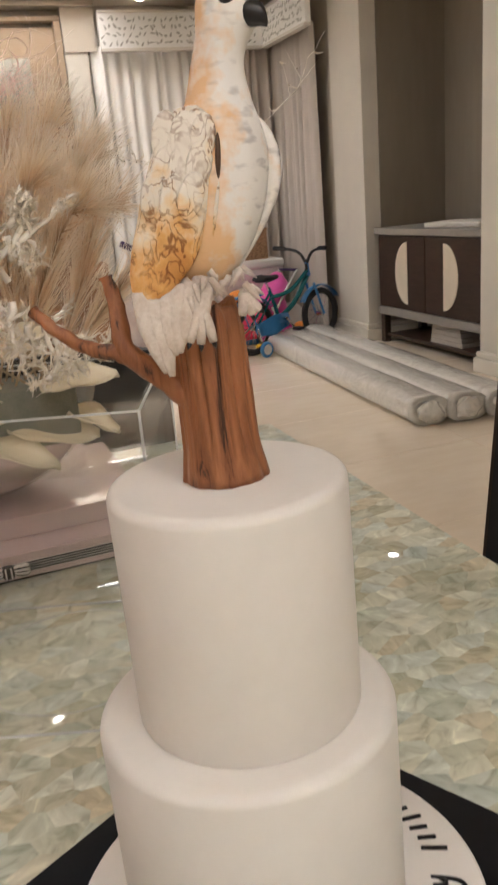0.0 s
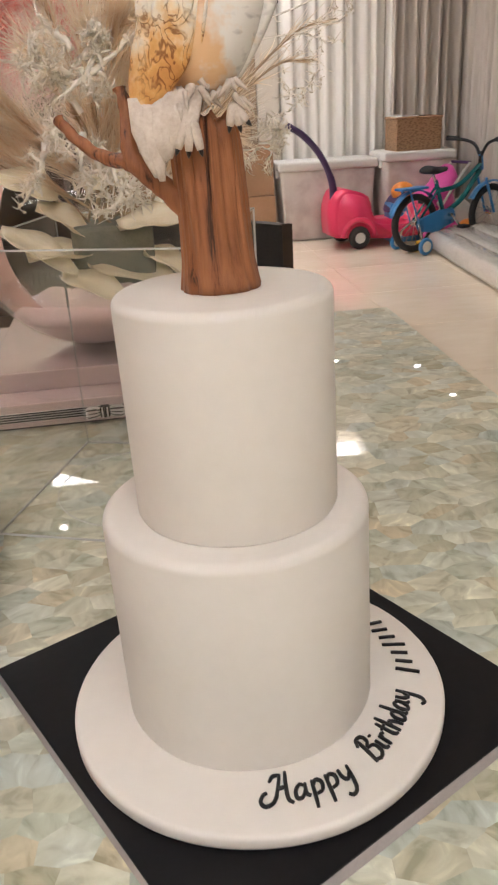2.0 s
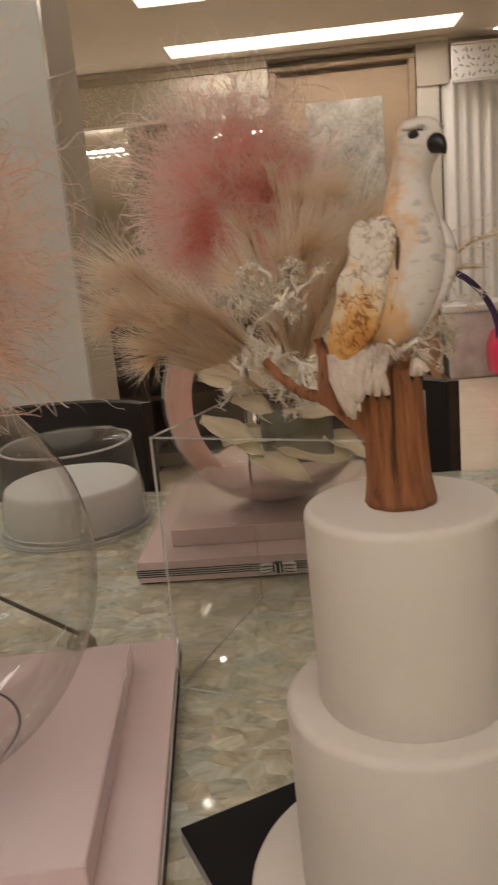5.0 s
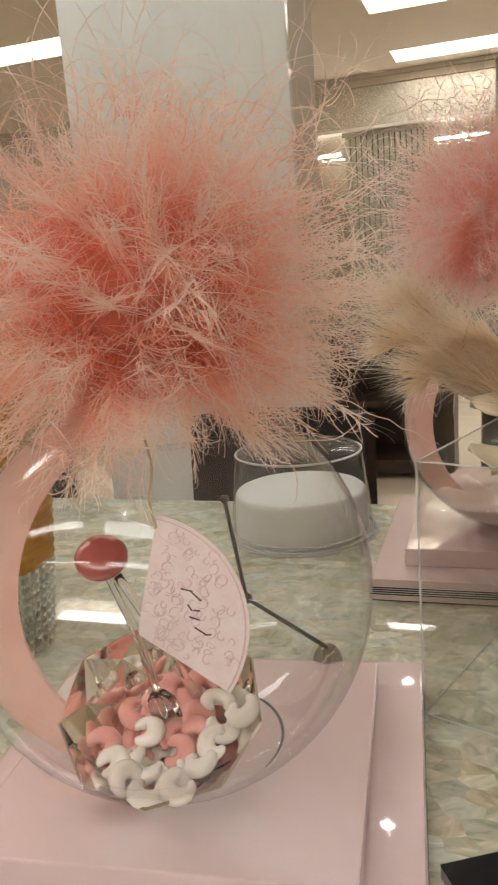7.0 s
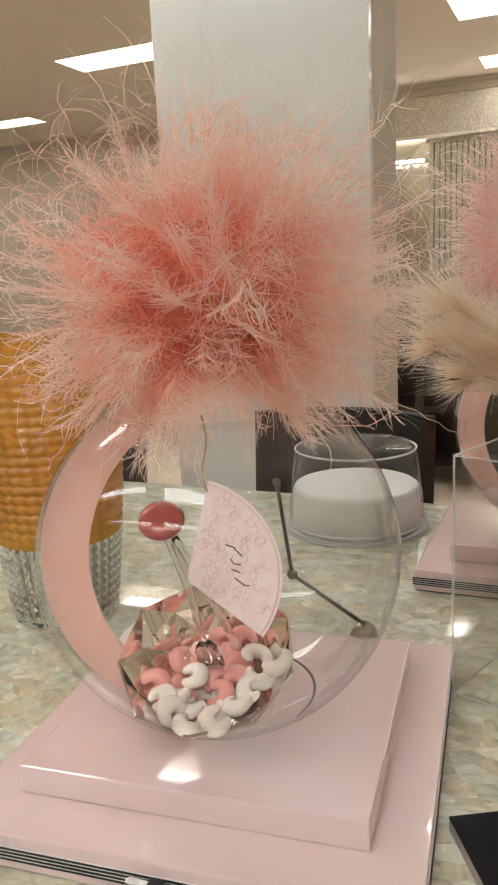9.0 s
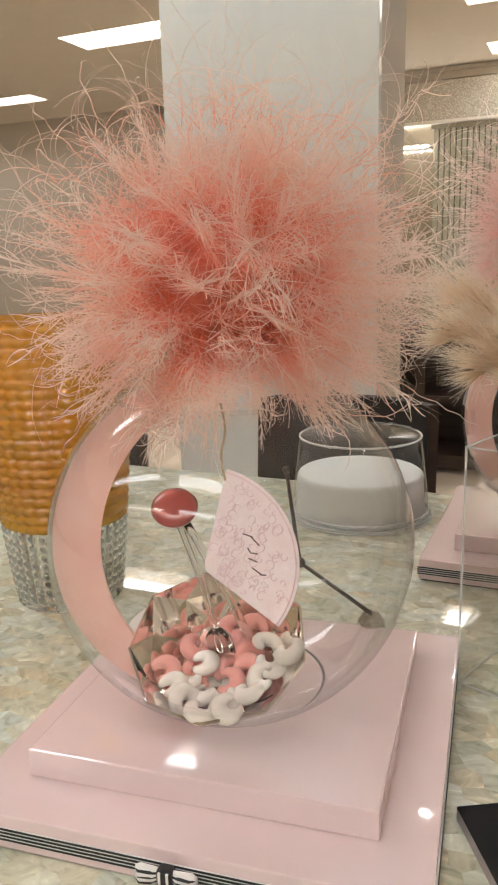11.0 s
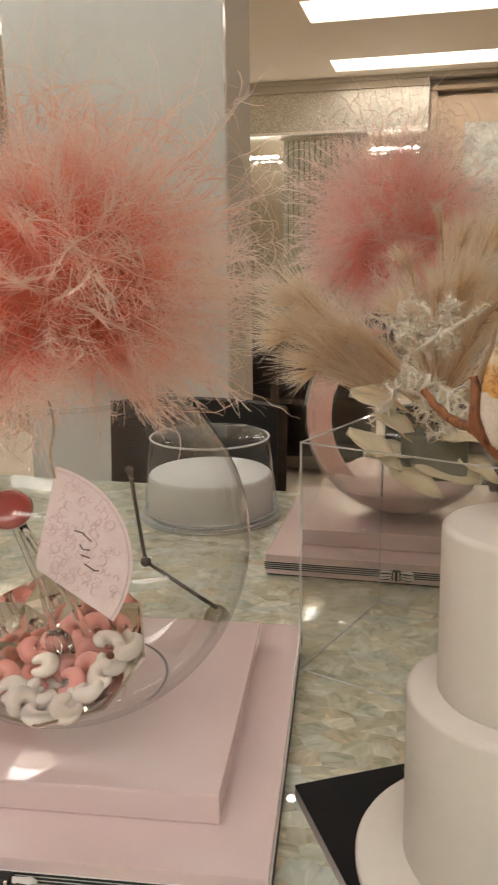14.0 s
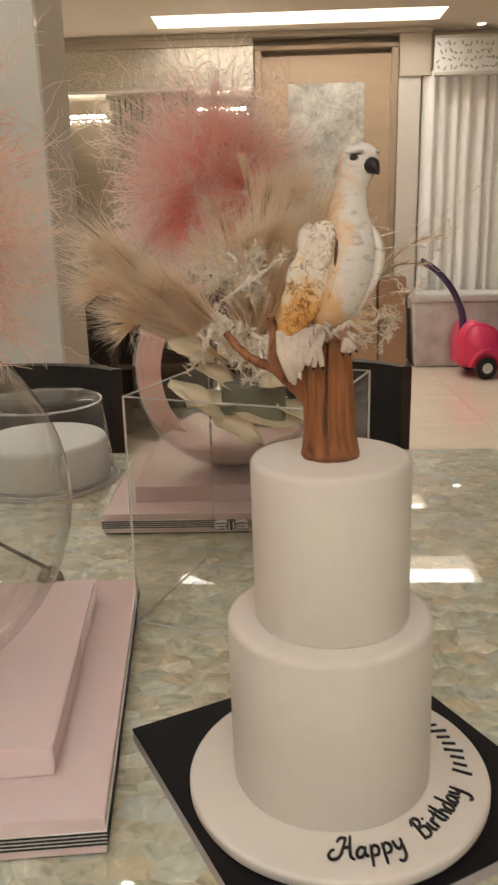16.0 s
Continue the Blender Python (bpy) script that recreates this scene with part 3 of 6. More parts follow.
def led_bar(x0, x1, z):
    ob = thing("light_bar", ((x0 + x1) / 2, 6.84, z), label="row of small bright wall lamps on a bar", category="wall lamp", group="wall light bars")
    half = (x1 - x0) / 2
    part("bar", slab(-half, half, -0.012, 0.085, -0.012, 0.012, 0.003), TRIM_PAINT, ob)
    n = max(3, int((x1 - x0) / 0.075))
    for i in range(n):
        x = -half + (x1 - x0) * (i + 0.5) / n
        part("bulb", slab(x - 0.024, x + 0.024, -0.03, -0.013, -0.012, 0.012, 0.005), SPOT_GLOW, ob, "glowing bulb")
    return ob


led_bar(-1.98, -1.58, 2.26)
led_bar(-0.76, -0.30, 2.29)


# ---- niche cabinet ----
def niche_cabinet():
    ob = thing("cabinet", (3.10, 4.60, 0), 90.0, "dark wood cabinet with cream half-moon inlays and stone top", "cabinet")
    # local x runs along the front, local -y faces the room
    w, d = 0.70, 0.46
    m = Matrix.Rotation(radians(180), 4, "Z")
    stone = varied("grey_stone_top", (0.26, 0.24, 0.21), (0.34, 0.31, 0.27), 9.0, 0.35)
    inlay = varied("cream_inlay", (0.66, 0.57, 0.44), (0.72, 0.63, 0.50), 6.0, 0.4)
    part("top", slab(-w - 0.02, w + 0.02, -d, 0.03, 0.87, 0.92, 0.006), stone, ob, "grey stone top")
    part("carcass", slab(-w, w, -d + 0.02, -0.002, 0.30, 0.868), DARK_WOOD, ob)
    part("rail", slab(-w, w, -0.05, 0.012, 0.235, 0.298, 0.004), stone, ob, "grey stone rail")
    for sx in (-1, 1):
        for sy in (-d + 0.05, -0.06):
            part("leg", slab(sx * (w - 0.03) - 0.03, sx * (w - 0.03) + 0.03, sy, sy + 0.055, 0.0, 0.234, 0.004), DARK_WOOD, ob)
    part("shelf", slab(-w + 0.06, w - 0.06, -d + 0.03, -0.03, 0.05, 0.075), DARK_WOOD, ob)
    for sx in (-1, 1):
        x0, x1 = (sx * 0.004, sx * (w - 0.03))
        door = part("door", slab(min(x0, x1), max(x0, x1), 0.0, 0.018, 0.31, 0.86, 0.003), DARK_WOOD, ob)
        cx, r = sx * 0.24, 0.205
        outline = [(cx + sx * r * 0.85 * math.cos(a), 0.585 + r * 1.15 * math.sin(a)) for a in [math.pi * (k / 20 - 0.5) for k in range(21)]]
        bm = prism(outline, 0.0, 0.005)
        bmesh.ops.transform(bm, matrix=Matrix.Translation((0, 0.0235, 0)) @ Matrix.Rotation(radians(90), 4, "X"), verts=bm.verts)
        part("inlay", bm, inlay, door, "cream half-moon inlay")
    return ob


niche_cabinet()
cloth = part("folded_cloth", slab(-0.16, 0.16, -0.28, 0.28, 0.0, 0.035, 0.012, 3), varied("white_cloth", (0.62, 0.58, 0.52), (0.7, 0.66, 0.6), 20, 0.9, 0.4), None)
cloth.matrix_basis = pose(3.34, 4.45, 0.921, 0, 0, 8)
tagged(cloth, "pale folded cloth lying on the cabinet", "cloth")
books = thing("book_stack", (3.28, 4.45, 0.076), 90, "stack of pale books on the cabinet shelf", "books")
for i in range(4):
    part("book", slab(-0.2 + 0.01 * i, 0.2 - 0.006 * i, -0.12, 0.12, 0.036 * i, 0.036 * i + 0.034, 0.003), varied("book_cover", (0.42, 0.38, 0.33), (0.5, 0.46, 0.40), 12, 0.6), books)


# ---- things on the floor by the curtains ----
def carpet_roll(x0, y0, x1, y1, r, seed):
    rnd = random.Random(seed)
    bm = bmesh.new()
    n, sides = 34, 22
    d = Vector((x1 - x0, y1 - y0, 0))
    rings = []
    side = Vector((-d.y, d.x, 0)).normalized()
    for k in range(n + 1):
        c = Vector((x0, y0, r * 0.72)) + d * (k / n)
        ring = []
        for i in range(sides):
            a = 2 * math.pi * i / sides
            wob = 1 + 0.09 * noise.noise((3 * math.cos(a) + seed, 3 * math.sin(a), 5.0 * k / n))
            ca, sa = math.cos(a), math.sin(a)
            z = max(-r * 0.715, r * wob * math.copysign(abs(sa) ** 0.7, sa) * 0.72)
            ring.append(bm.verts.new(c + side * (r * 1.04 * wob * math.copysign(abs(ca) ** 0.6, ca)) + Vector((0, 0, z))))
        rings.append(ring)
    for lo, hi in zip(rings, rings[1:]):
        for i in range(sides):
            j = (i + 1) % sides
            bm.faces.new((lo[i], lo[j], hi[j], hi[i]))
    for ring, sgn in ((rings[0], -1), (rings[-1], 1)):
        c = sum((v.co for v in ring), Vector()) / sides
        inner = [bm.verts.new(c + (v.co - c) * 0.45 - d.normalized() * sgn * 0.03) for v in ring]
        for i in range(sides):
            j = (i + 1) % sides
            bm.faces.new((ring[i], ring[j], inner[j], inner[i]))
        bm.faces.new(inner)
    bmesh.ops.recalc_face_normals(bm, faces=bm.faces[:])
    ob = thing("carpet_roll", (0, 0, 0), 0, "long carpet roll wrapped in crinkled clear plastic", "carpet roll", "carpet rolls")
    part("wrap", bm, ROLL_WRAP, ob, "", True)
    for at, sgn in (((x0, y0), -1), ((x1, y1), 1)):
        knob = bmesh.new()
        add_blob(knob, (at[0], at[1] + sgn * 0.012, r * 0.72), (r * 0.78, 0.045, r * 0.55), None, 24, 14)
        for v in knob.verts:
            v.co += 0.022 * Vector((noise.noise(v.co * 24), noise.noise(v.co * 24 + Vector((5, 0, 0))), noise.noise(v.co * 24 + Vector((0, 5, 0)))))
        part("gathered_end", knob, ROLL_WRAP, ob, "gathered end of the plastic wrap")
    return ob


ROLL = Mat("plastic_wrapped_carpet", (0.5, 0.46, 0.4), 0.18, Coat_Weight=1.0, Coat_Roughness=0.05)
_crinkle = ROLL.noise(14.0, 6.0, 0.65, stretch=(1, 1, 1), distort=1.0)
ROLL.color(ROLL.ramp(_crinkle, [(0.3, (0.68, 0.65, 0.58)), (0.7, (0.84, 0.81, 0.74))]))
ROLL.bump(_crinkle, 0.9, 0.03)
ROLL_WRAP = ROLL.m
carpet_roll(2.09, 3.02, 2.28, 5.60, 0.105, 1)
carpet_roll(2.295, 2.97, 2.485, 5.70, 0.105, 2)
carpet_roll(2.50, 2.92, 2.69, 5.76, 0.105, 3)


def wheel(parent, name, centre, r, axis, tyre_r, tyre_mat, rim_mat, spokes=0):
    """A wheel of tyre and hub, turned so that its axle lies along axis."""
    turn = Vector((0, 0, 1)).rotation_difference(Vector(axis)).to_matrix().to_4x4()
    m = Matrix.Translation(centre) @ turn
    bm = bmesh.new()
    n = 36
    rings = []
    for i in range(n):
        a = 2 * math.pi * i / n
        rings.append([bm.verts.new(((r - tyre_r + tyre_r * math.cos(b)) * math.cos(a), (r - tyre_r + tyre_r * math.cos(b)) * math.sin(a), tyre_r * 1.1 * math.sin(b))) for b in [2 * math.pi * k / 10 for k in range(10)]])
    for i in range(n):
        lo, hi = rings[i], rings[(i + 1) % n]
        for k in range(10):
            bm.faces.new((lo[k], lo[(k + 1) % 10], hi[(k + 1) % 10], hi[k]))
    bmesh.ops.transform(bm, matrix=m, verts=bm.verts)
    w = part(name, bm, tyre_mat, parent, "", True)
    if spokes:
        bm = bmesh.new()
        for i in range(spokes):
            a = 2 * math.pi * i / spokes
            add_tube(bm, [(0.02 * math.cos(a + 0.5), 0.02 * math.sin(a + 0.5), 0.012 * (-1) ** i), ((r - tyre_r) * math.cos(a), (r - tyre_r) * math.sin(a), 0)], 0.0025, 4)
        add_tube(bm, [(0, 0, -0.03), (0, 0, 0.03)], 0.022, 10)
        bmesh.ops.transform(bm, matrix=m, verts=bm.verts)
        part("spokes", bm, rim_mat, w)
    else:
        bm = lathe([(0.004, -tyre_r * 0.8), (r * 0.5, -tyre_r * 0.8), (r * 0.62, -tyre_r), (r * 0.62, tyre_r), (r * 0.5, tyre_r * 0.8), (r * 0.2, tyre_r * 0.9), (0.004, tyre_r * 1.1)], 24)
        bmesh.ops.transform(bm, matrix=m, verts=bm.verts)
        part("hub", bm, rim_mat, w, "", True)
    return w


RUBBER = varied("black_rubber", (0.012, 0.012, 0.012), (0.02, 0.02, 0.02), 30, 0.7)
BLUE_PLASTIC = varied("blue_plastic", (0.03, 0.17, 0.42), (0.05, 0.22, 0.5), 10, 0.3)
PINK_PLASTIC = varied("hot_pink_plastic", (0.72, 0.035, 0.11), (0.78, 0.05, 0.14), 6, 0.32)
PURPLE_PLASTIC = varied("dark_purple_plastic", (0.045, 0.02, 0.075), (0.06, 0.03, 0.10), 6, 0.35)
TEAL_METAL = Mat("teal_painted_tube", (0.02, 0.17, 0.19), 0.25, 0.3).m
GREY_METAL = Mat("chrome_tube", (0.6, 0.6, 0.6), 0.2, 1.0).m
WHITE_PLASTIC = varied("white_plastic", (0.66, 0.64, 0.60), (0.72, 0.70, 0.66), 8, 0.35)
YELLOW_PLASTIC = varied("yellow_plastic", (0.80, 0.48, 0.02), (0.85, 0.55, 0.04), 8, 0.35)
ORANGE_PLASTIC = varied("orange_plastic", (0.72, 0.22, 0.02), (0.78, 0.28, 0.04), 8, 0.35)
MAGENTA_PLASTIC = varied("magenta_plastic", (0.62, 0.06, 0.32), (0.68, 0.10, 0.38), 8, 0.35)


def bicycle():
    """A child's bicycle: local x runs forward, z up, origin under the rear axle."""
    ob = thing("bicycle", (2.04, 5.50, 0), 22.0, "child's blue and teal bicycle with training wheels", "bicycle")
    r = 0.222
    wheel(ob, "rear_wheel", (0, 0, r), r, (0, 1, 0), 0.026, RUBBER, GREY_METAL, 18)
    wheel(ob, "front_wheel", (0.80, 0, r), r, (0, 1, 0), 0.026, RUBBER, GREY_METAL, 18)
    bm = bmesh.new()
    add_tube(bm, [(0.0, 0.04, r), (0.30, 0.03, 0.26)], 0.011)
    add_tube(bm, [(0.0, -0.04, r), (0.30, -0.03, 0.26)], 0.011)
    add_tube(bm, [(0.0, 0.04, r), (0.22, 0.02, 0.47)], 0.009)
    add_tube(bm, [(0.0, -0.04, r), (0.22, -0.02, 0.47)], 0.009)
    add_tube(bm, curve_points([(0.30, 0, 0.26), (0.48, 0, 0.36), (0.66, 0, 0.56)]), 0.020)
    add_tube(bm, curve_points([(0.22, 0, 0.44), (0.45, 0, 0.47), (0.67, 0, 0.61)]), 0.017)
    add_tube(bm, [(0.30, 0, 0.25), (0.20, 0, 0.52)], 0.016)
    part("frame", bm, TEAL_METAL, ob, "glossy teal tubes", True)
    part("fork", add_tube(add_tube(tube([(0.68, 0, 0.56), (0.66, 0, 0.68)], 0.018), [(0.69, 0.045, 0.50), (0.80, 0.05, r)], 0.011), [(0.69, -0.045, 0.50), (0.80, -0.05, r)], 0.011), BLUE_PLASTIC, ob, "blue fork")
    part("handlebar", add_tube(add_tube(tube(curve_points([(0.66, 0, 0.66), (0.65, 0.08, 0.76), (0.60, 0.24, 0.80)]), 0.012), curve_points([(0.66, 0, 0.66), (0.65, -0.08, 0.76), (0.60, -0.24, 0.80)]), 0.012), [(0.66, 0, 0.6), (0.66, 0, 0.70)], 0.016), RUBBER, ob, "black handlebar", True)
    for sy in (-1, 1):
        part("grip", tube([(0.61, sy * 0.20, 0.795), (0.575, sy * 0.30, 0.80)], [0.017, 0.019]), RUBBER, ob)
    part("saddle", loft([((0.08, 0, 0.60), (0, 0.06, 0), (0, 0, 0.022)), ((0.12, 0, 0.605), (0, 0.082, 0), (0, 0, 0.032)), ((0.20, 0, 0.595), (0, 0.05, 0), (0, 0, 0.028)), ((0.30, 0, 0.60), (0, 0.022, 0), (0, 0, 0.018))], 14), RUBBER, ob, "black padded saddle", True)
    part("seat_post", tube([(0.20, 0, 0.5), (0.165, 0, 0.585)], 0.012), GREY_METAL, ob)
    part("chain_guard", loft([((0.02, -0.055, 0.21), (0.05, 0, 0), (0, 0.008, 0.05)), ((0.18, -0.055, 0.22), (0.03, 0, 0.04), (0.0, 0.01, 0.075)), ((0.33, -0.055, 0.25), (0.04, 0, 0), (0, 0.008, 0.06))], 14), BLUE_PLASTIC, ob, "blue chain guard", True)
    bm = bmesh.new()
    add_tube(bm, [(0.30, -0.09, 0.26), (0.38, -0.10, 0.17)], 0.009)
    add_tube(bm, [(0.30, 0.09, 0.26), (0.22, 0.10, 0.35)], 0.009)
    add_tube(bm, [(0.30, -0.09, 0.26), (0.30, 0.09, 0.26)], 0.014)
    part("crank", bm, GREY_METAL, ob)
    for (x, y, z) in ((0.38, -0.14, 0.17), (0.22, 0.14, 0.35)):
        part("pedal", slab(x - 0.04, x + 0.04, y - 0.035, y + 0.035, z - 0.012, z + 0.012, 0.004), RUBBER, ob)
    part("carrier", add_tube(add_tube(slab(-0.17, 0.09, -0.05, 0.05, 0.475, 0.492, 0.006), [(-0.1, 0.05, 0.48), (0, 0.05, r)], 0.007), [(-0.1, -0.05, 0.48), (0, -0.05, r)], 0.007), BLUE_PLASTIC, ob, "blue rear carrier")
    for cx, a0 in ((0.0, 40), (0.80, 30)):
        outline = []
        for k in range(15):
            a = radians(a0 + 120 * k / 14)
            outline.append((cx + 0.252 * math.cos(a), r + 0.252 * math.sin(a)))
        bm = bmesh.new()
        rows = [[bm.verts.new((x, s * 0.032, z - abs(s) * 0.008)) for x, z in outline] for s in (-1, 0, 1)]
        for ra, rb in zip(rows, rows[1:]):
            for i in range(14):
                bm.faces.new((ra[i], ra[i + 1], rb[i + 1], rb[i]))
        got = bmesh.ops.extrude_face_region(bm, geom=bm.faces[:])
        bmesh.ops.translate(bm, vec=(0, 0, 0.004), verts=[v for v in got["geom"] if isinstance(v, bmesh.types.BMVert)])
        part("mudguard", bm, BLUE_PLASTIC, ob, "blue mudguard", True)
    for sy in (-1, 1):
        w = wheel(ob, "training_wheel", (-0.03, sy * 0.17, 0.068), 0.066, (0, 1, 0), 0.016, BLUE_PLASTIC, WHITE_PLASTIC)
        part("bracket", tube([(0, sy * 0.04, r), (-0.03, sy * 0.11, 0.16), (-0.03, sy * 0.15, 0.068)], 0.009), GREY_METAL, ob)
    return ob


bicycle()


def push_car():
    """A ride-on car: local x runs forward."""
    ob = thing("toy_car", (1.47, 5.98, 0), 6.0, "hot pink ride-on push car with purple handle", "toy car")
    bm = bmesh.new()
    prof = [(0.0, 0.10), (-0.01, 0.30), (0.04, 0.44), (0.14, 0.46), (0.28, 0.40), (0.33, 0.24), (0.46, 0.20), (0.62, 0.22), (0.68, 0.34), (0.88, 0.30), (0.98, 0.22), (1.0, 0.09), (0.5, 0.055)]
    outline = [(p.x, p.y) for p in curve_points([(x, z, 0) for x, z in prof], 3)]
    prism(outline, -0.2, 0.2, bm)
    bmesh.ops.transform(bm, matrix=Matrix.Rotation(radians(90), 4, "X"), verts=bm.verts)
    bmesh.ops.bevel(bm, geom=[e for e in bm.edges if abs(e.verts[0].co.y - e.verts[1].co.y) < 1e-4], offset=0.03, segments=3, affect="EDGES")
    part("body", bm, PINK_PLASTIC, ob, "", True)
    for x in (0.19, 0.80):
        for sy in (-1, 1):
            wheel(ob, "wheel", (x, sy * 0.205, 0.092), 0.092, (0, 1, 0), 0.03, RUBBER, WHITE_PLASTIC)
            part("wheel_arch", add_tube(bmesh.new(), [(x + 0.135 * math.cos(a), sy * 0.2, 0.10 + 0.135 * math.sin(a)) for a in [math.pi * k / 12 for k in range(13)]], 0.022, 8), PINK_PLASTIC, ob, "", True)
    part("handle", tube(curve_points([(0.04, 0, 0.36), (0.03, 0, 0.52), (-0.06, 0, 0.72), (-0.20, 0, 0.88), (-0.34, 0, 0.97)]), [0.03] * 8 + [0.026] * 17, 10), PURPLE_PLASTIC, ob, "curved dark purple push handle", True)
    part("steering_wheel", lathe([(0.10, -0.01), (0.12, -0.008), (0.125, 0.006), (0.10, 0.012)], 20), PURPLE_PLASTIC, ob).matrix_basis = pose(0.58, 0, 0.34, 0, -50, 0)
    return ob


push_car()
FROSTED = Mat("frosted_plastic", (0.70, 0.66, 0.62), 0.35, Coat_Weight=0.2)
_cloud = FROSTED.noise(5.0, 4.0)
FROSTED.color(FROSTED.ramp(_cloud, [(0.3, (0.44, 0.37, 0.35)), (0.55, (0.62, 0.57, 0.53)), (0.8, (0.70, 0.66, 0.61))]))
FROSTED = FROSTED.m


def storage_bin(x0, x1, y0, y1, h, label):
    ob = thing("storage_bin", ((x0 + x1) / 2, (y0 + y1) / 2, 0), label=label, category="storage bin", group="storage bins")
    w, d = (x1 - x0) / 2, (y1 - y0) / 2
    bm = slab(-w, w, -d, d, 0.0, h - 0.06, 0.03, 3)
    for v in bm.verts:
        f = 0.9 + 0.1 * v.co.z / h
        v.co.x *= f
        v.co.y *= f
    part("tub", bm, FROSTED, ob, "", True)
    part("lid", slab(-w - 0.015, w + 0.015, -d - 0.015, d + 0.015, h - 0.075, h, 0.022, 3), WHITE_PLASTIC, ob, "white ribbed lid", True)
    for sx in (-1, 1):
        part("clip", slab(sx * (w + 0.004) - 0.018, sx * (w + 0.004) + 0.018, -0.09, 0.09, h - 0.13, h - 0.03, 0.008), WHITE_PLASTIC, ob)
    return ob


storage_bin(1.14, 1.98, 6.36, 6.74, 0.66, "large frosted plastic storage bin with white lid")
storage_bin(2.02, 2.62, 6.20, 6.66, 0.70, "frosted plastic storage bin holding toys, white lid")
CARDBOARD = varied("brown_cardboard", (0.33, 0.19, 0.10), (0.40, 0.245, 0.14), 7, 0.75, 0.2)


def carton(x0, x1, y0, y1, z0, z1, turn=0.0):
    ob = thing("carton", ((x0 + x1) / 2, (y0 + y1) / 2, z0), turn, "closed brown cardboard carton stacked by the curtain", "carton", "cardboard cartons")
    w, d, h = (x1 - x0) / 2, (y1 - y0) / 2, z1 - z0
    part("box", slab(-w, w, -d, d, 0, h - 0.004, 0.004), CARDBOARD, ob)
    for s in (-1, 1):
        part("flap", slab(-w + 0.002, w - 0.002, min(s * 0.003, s * (d - 0.002)), max(s * 0.003, s * (d - 0.002)), h - 0.003, h, 0.0), CARDBOARD, ob)
    part("tape", slab(-w - 0.001, w + 0.001, -0.025, 0.025, h + 0.0005, h + 0.002), varied("tan_tape", (0.42, 0.27, 0.14), (0.46, 0.3, 0.17), 9, 0.3), ob, "tan packing tape")
    return ob


carton(0.42, 0.84, 6.36, 6.72, 0.0, 0.42)
carton(0.42, 0.82, 6.38, 6.72, 0.422, 0.82, 2)
carton(0.86, 1.10, 6.40, 6.74, 0.0, 0.40)
carton(0.86, 1.10, 6.42, 6.74, 0.402, 0.80, -2)


def basket():
    ob = thing("basket", (2.32, 6.42, 0.70), 4, "brown woven rectangular basket filled with small things", "basket")
    WICKER = Mat("brown_wicker", (0.3, 0.17, 0.08), 0.6)
    weave = WICKER.voronoi(40.0, stretch=(1, 1, 2.2))
    WICKER.color(WICKER.ramp(weave, [(0.1, (0.17, 0.09, 0.04)), (0.6, (0.36, 0.21, 0.11))]))
    WICKER.bump(weave, 0.6, 0.006)
    for n, b in (("side", (-0.2, 0.2, -0.14, -0.125)), ("side", (-0.2, 0.2, 0.125, 0.14)), ("side", (-0.2, -0.185, -0.124, 0.124)), ("side", (0.185, 0.2, -0.124, 0.124))):
        part(n, slab(b[0], b[1], b[2], b[3], 0.0, 0.255, 0.004), WICKER.m, ob)
    part("bottom", slab(-0.184, 0.184, -0.124, 0.124, 0.0, 0.02), WICKER.m, ob)
    part("rim", add_tube(bmesh.new(), [(-0.2, -0.135, 0.257), (0.2, -0.135, 0.257), (0.2, 0.135, 0.257), (-0.2, 0.135, 0.257), (-0.2, -0.135, 0.257)], 0.012, 6), WICKER.m, ob)
    return ob


basket()
for nm, lab, cat, b, at, mat in (("notebook", "black notebook in the basket", "notebook", (-0.07, 0.07, -0.1, 0.1, 0, 0.02), (2.42, 6.42, 0.95), RUBBER), ("paper_stack", "white papers in the basket", "papers", (-0.08, 0.08, -0.1, 0.1, 0, 0.03), (2.24, 6.42, 0.95), WHITE_PLASTIC)):
    o = part(nm, slab(*b, 0.003), mat)
    o.matrix_basis = pose(*at, 0, 4, 10)
    tagged(o, lab, cat)
for nm, lab, cat, centre, rad, mat in (("toy_ball", "magenta toy ball among the toys", "ball", (2.42, 5.98, 0.30), (0.12, 0.12, 0.13), MAGENTA_PLASTIC), ("toy_block", "orange toy behind the bicycle", "toy", (2.12, 6.05, 0.40), (0.10, 0.09, 0.08), ORANGE_PLASTIC), ("toy_ball", "small orange ball on the floor", "ball", (2.62, 5.86, 0.085), (0.085, 0.085, 0.085), ORANGE_PLASTIC), ("toy_bag", "white and pink toy bag", "toy", (2.60, 6.02, 0.16), (0.13, 0.1, 0.16), WHITE_PLASTIC)):
    o = part(nm, add_blob(bmesh.new(), (0, 0, 0), rad), mat, None, "", True)
    o.location = centre
    tagged(o, lab, cat)
for nm, lab, z, at in (("toy_crate", "magenta toy crate holding a ball", 0.17, (2.42, 5.98)), ("toy_crate", "blue toy crate behind the bicycle", 0.32, (2.12, 6.05))):
    o = part(nm, slab(-0.13, 0.13, -0.1, 0.1, 0, z, 0.02), MAGENTA_PLASTIC if z < 0.2 else BLUE_PLASTIC)
    o.location = (at[0], at[1], 0)
    tagged(o, lab, "toy crate")
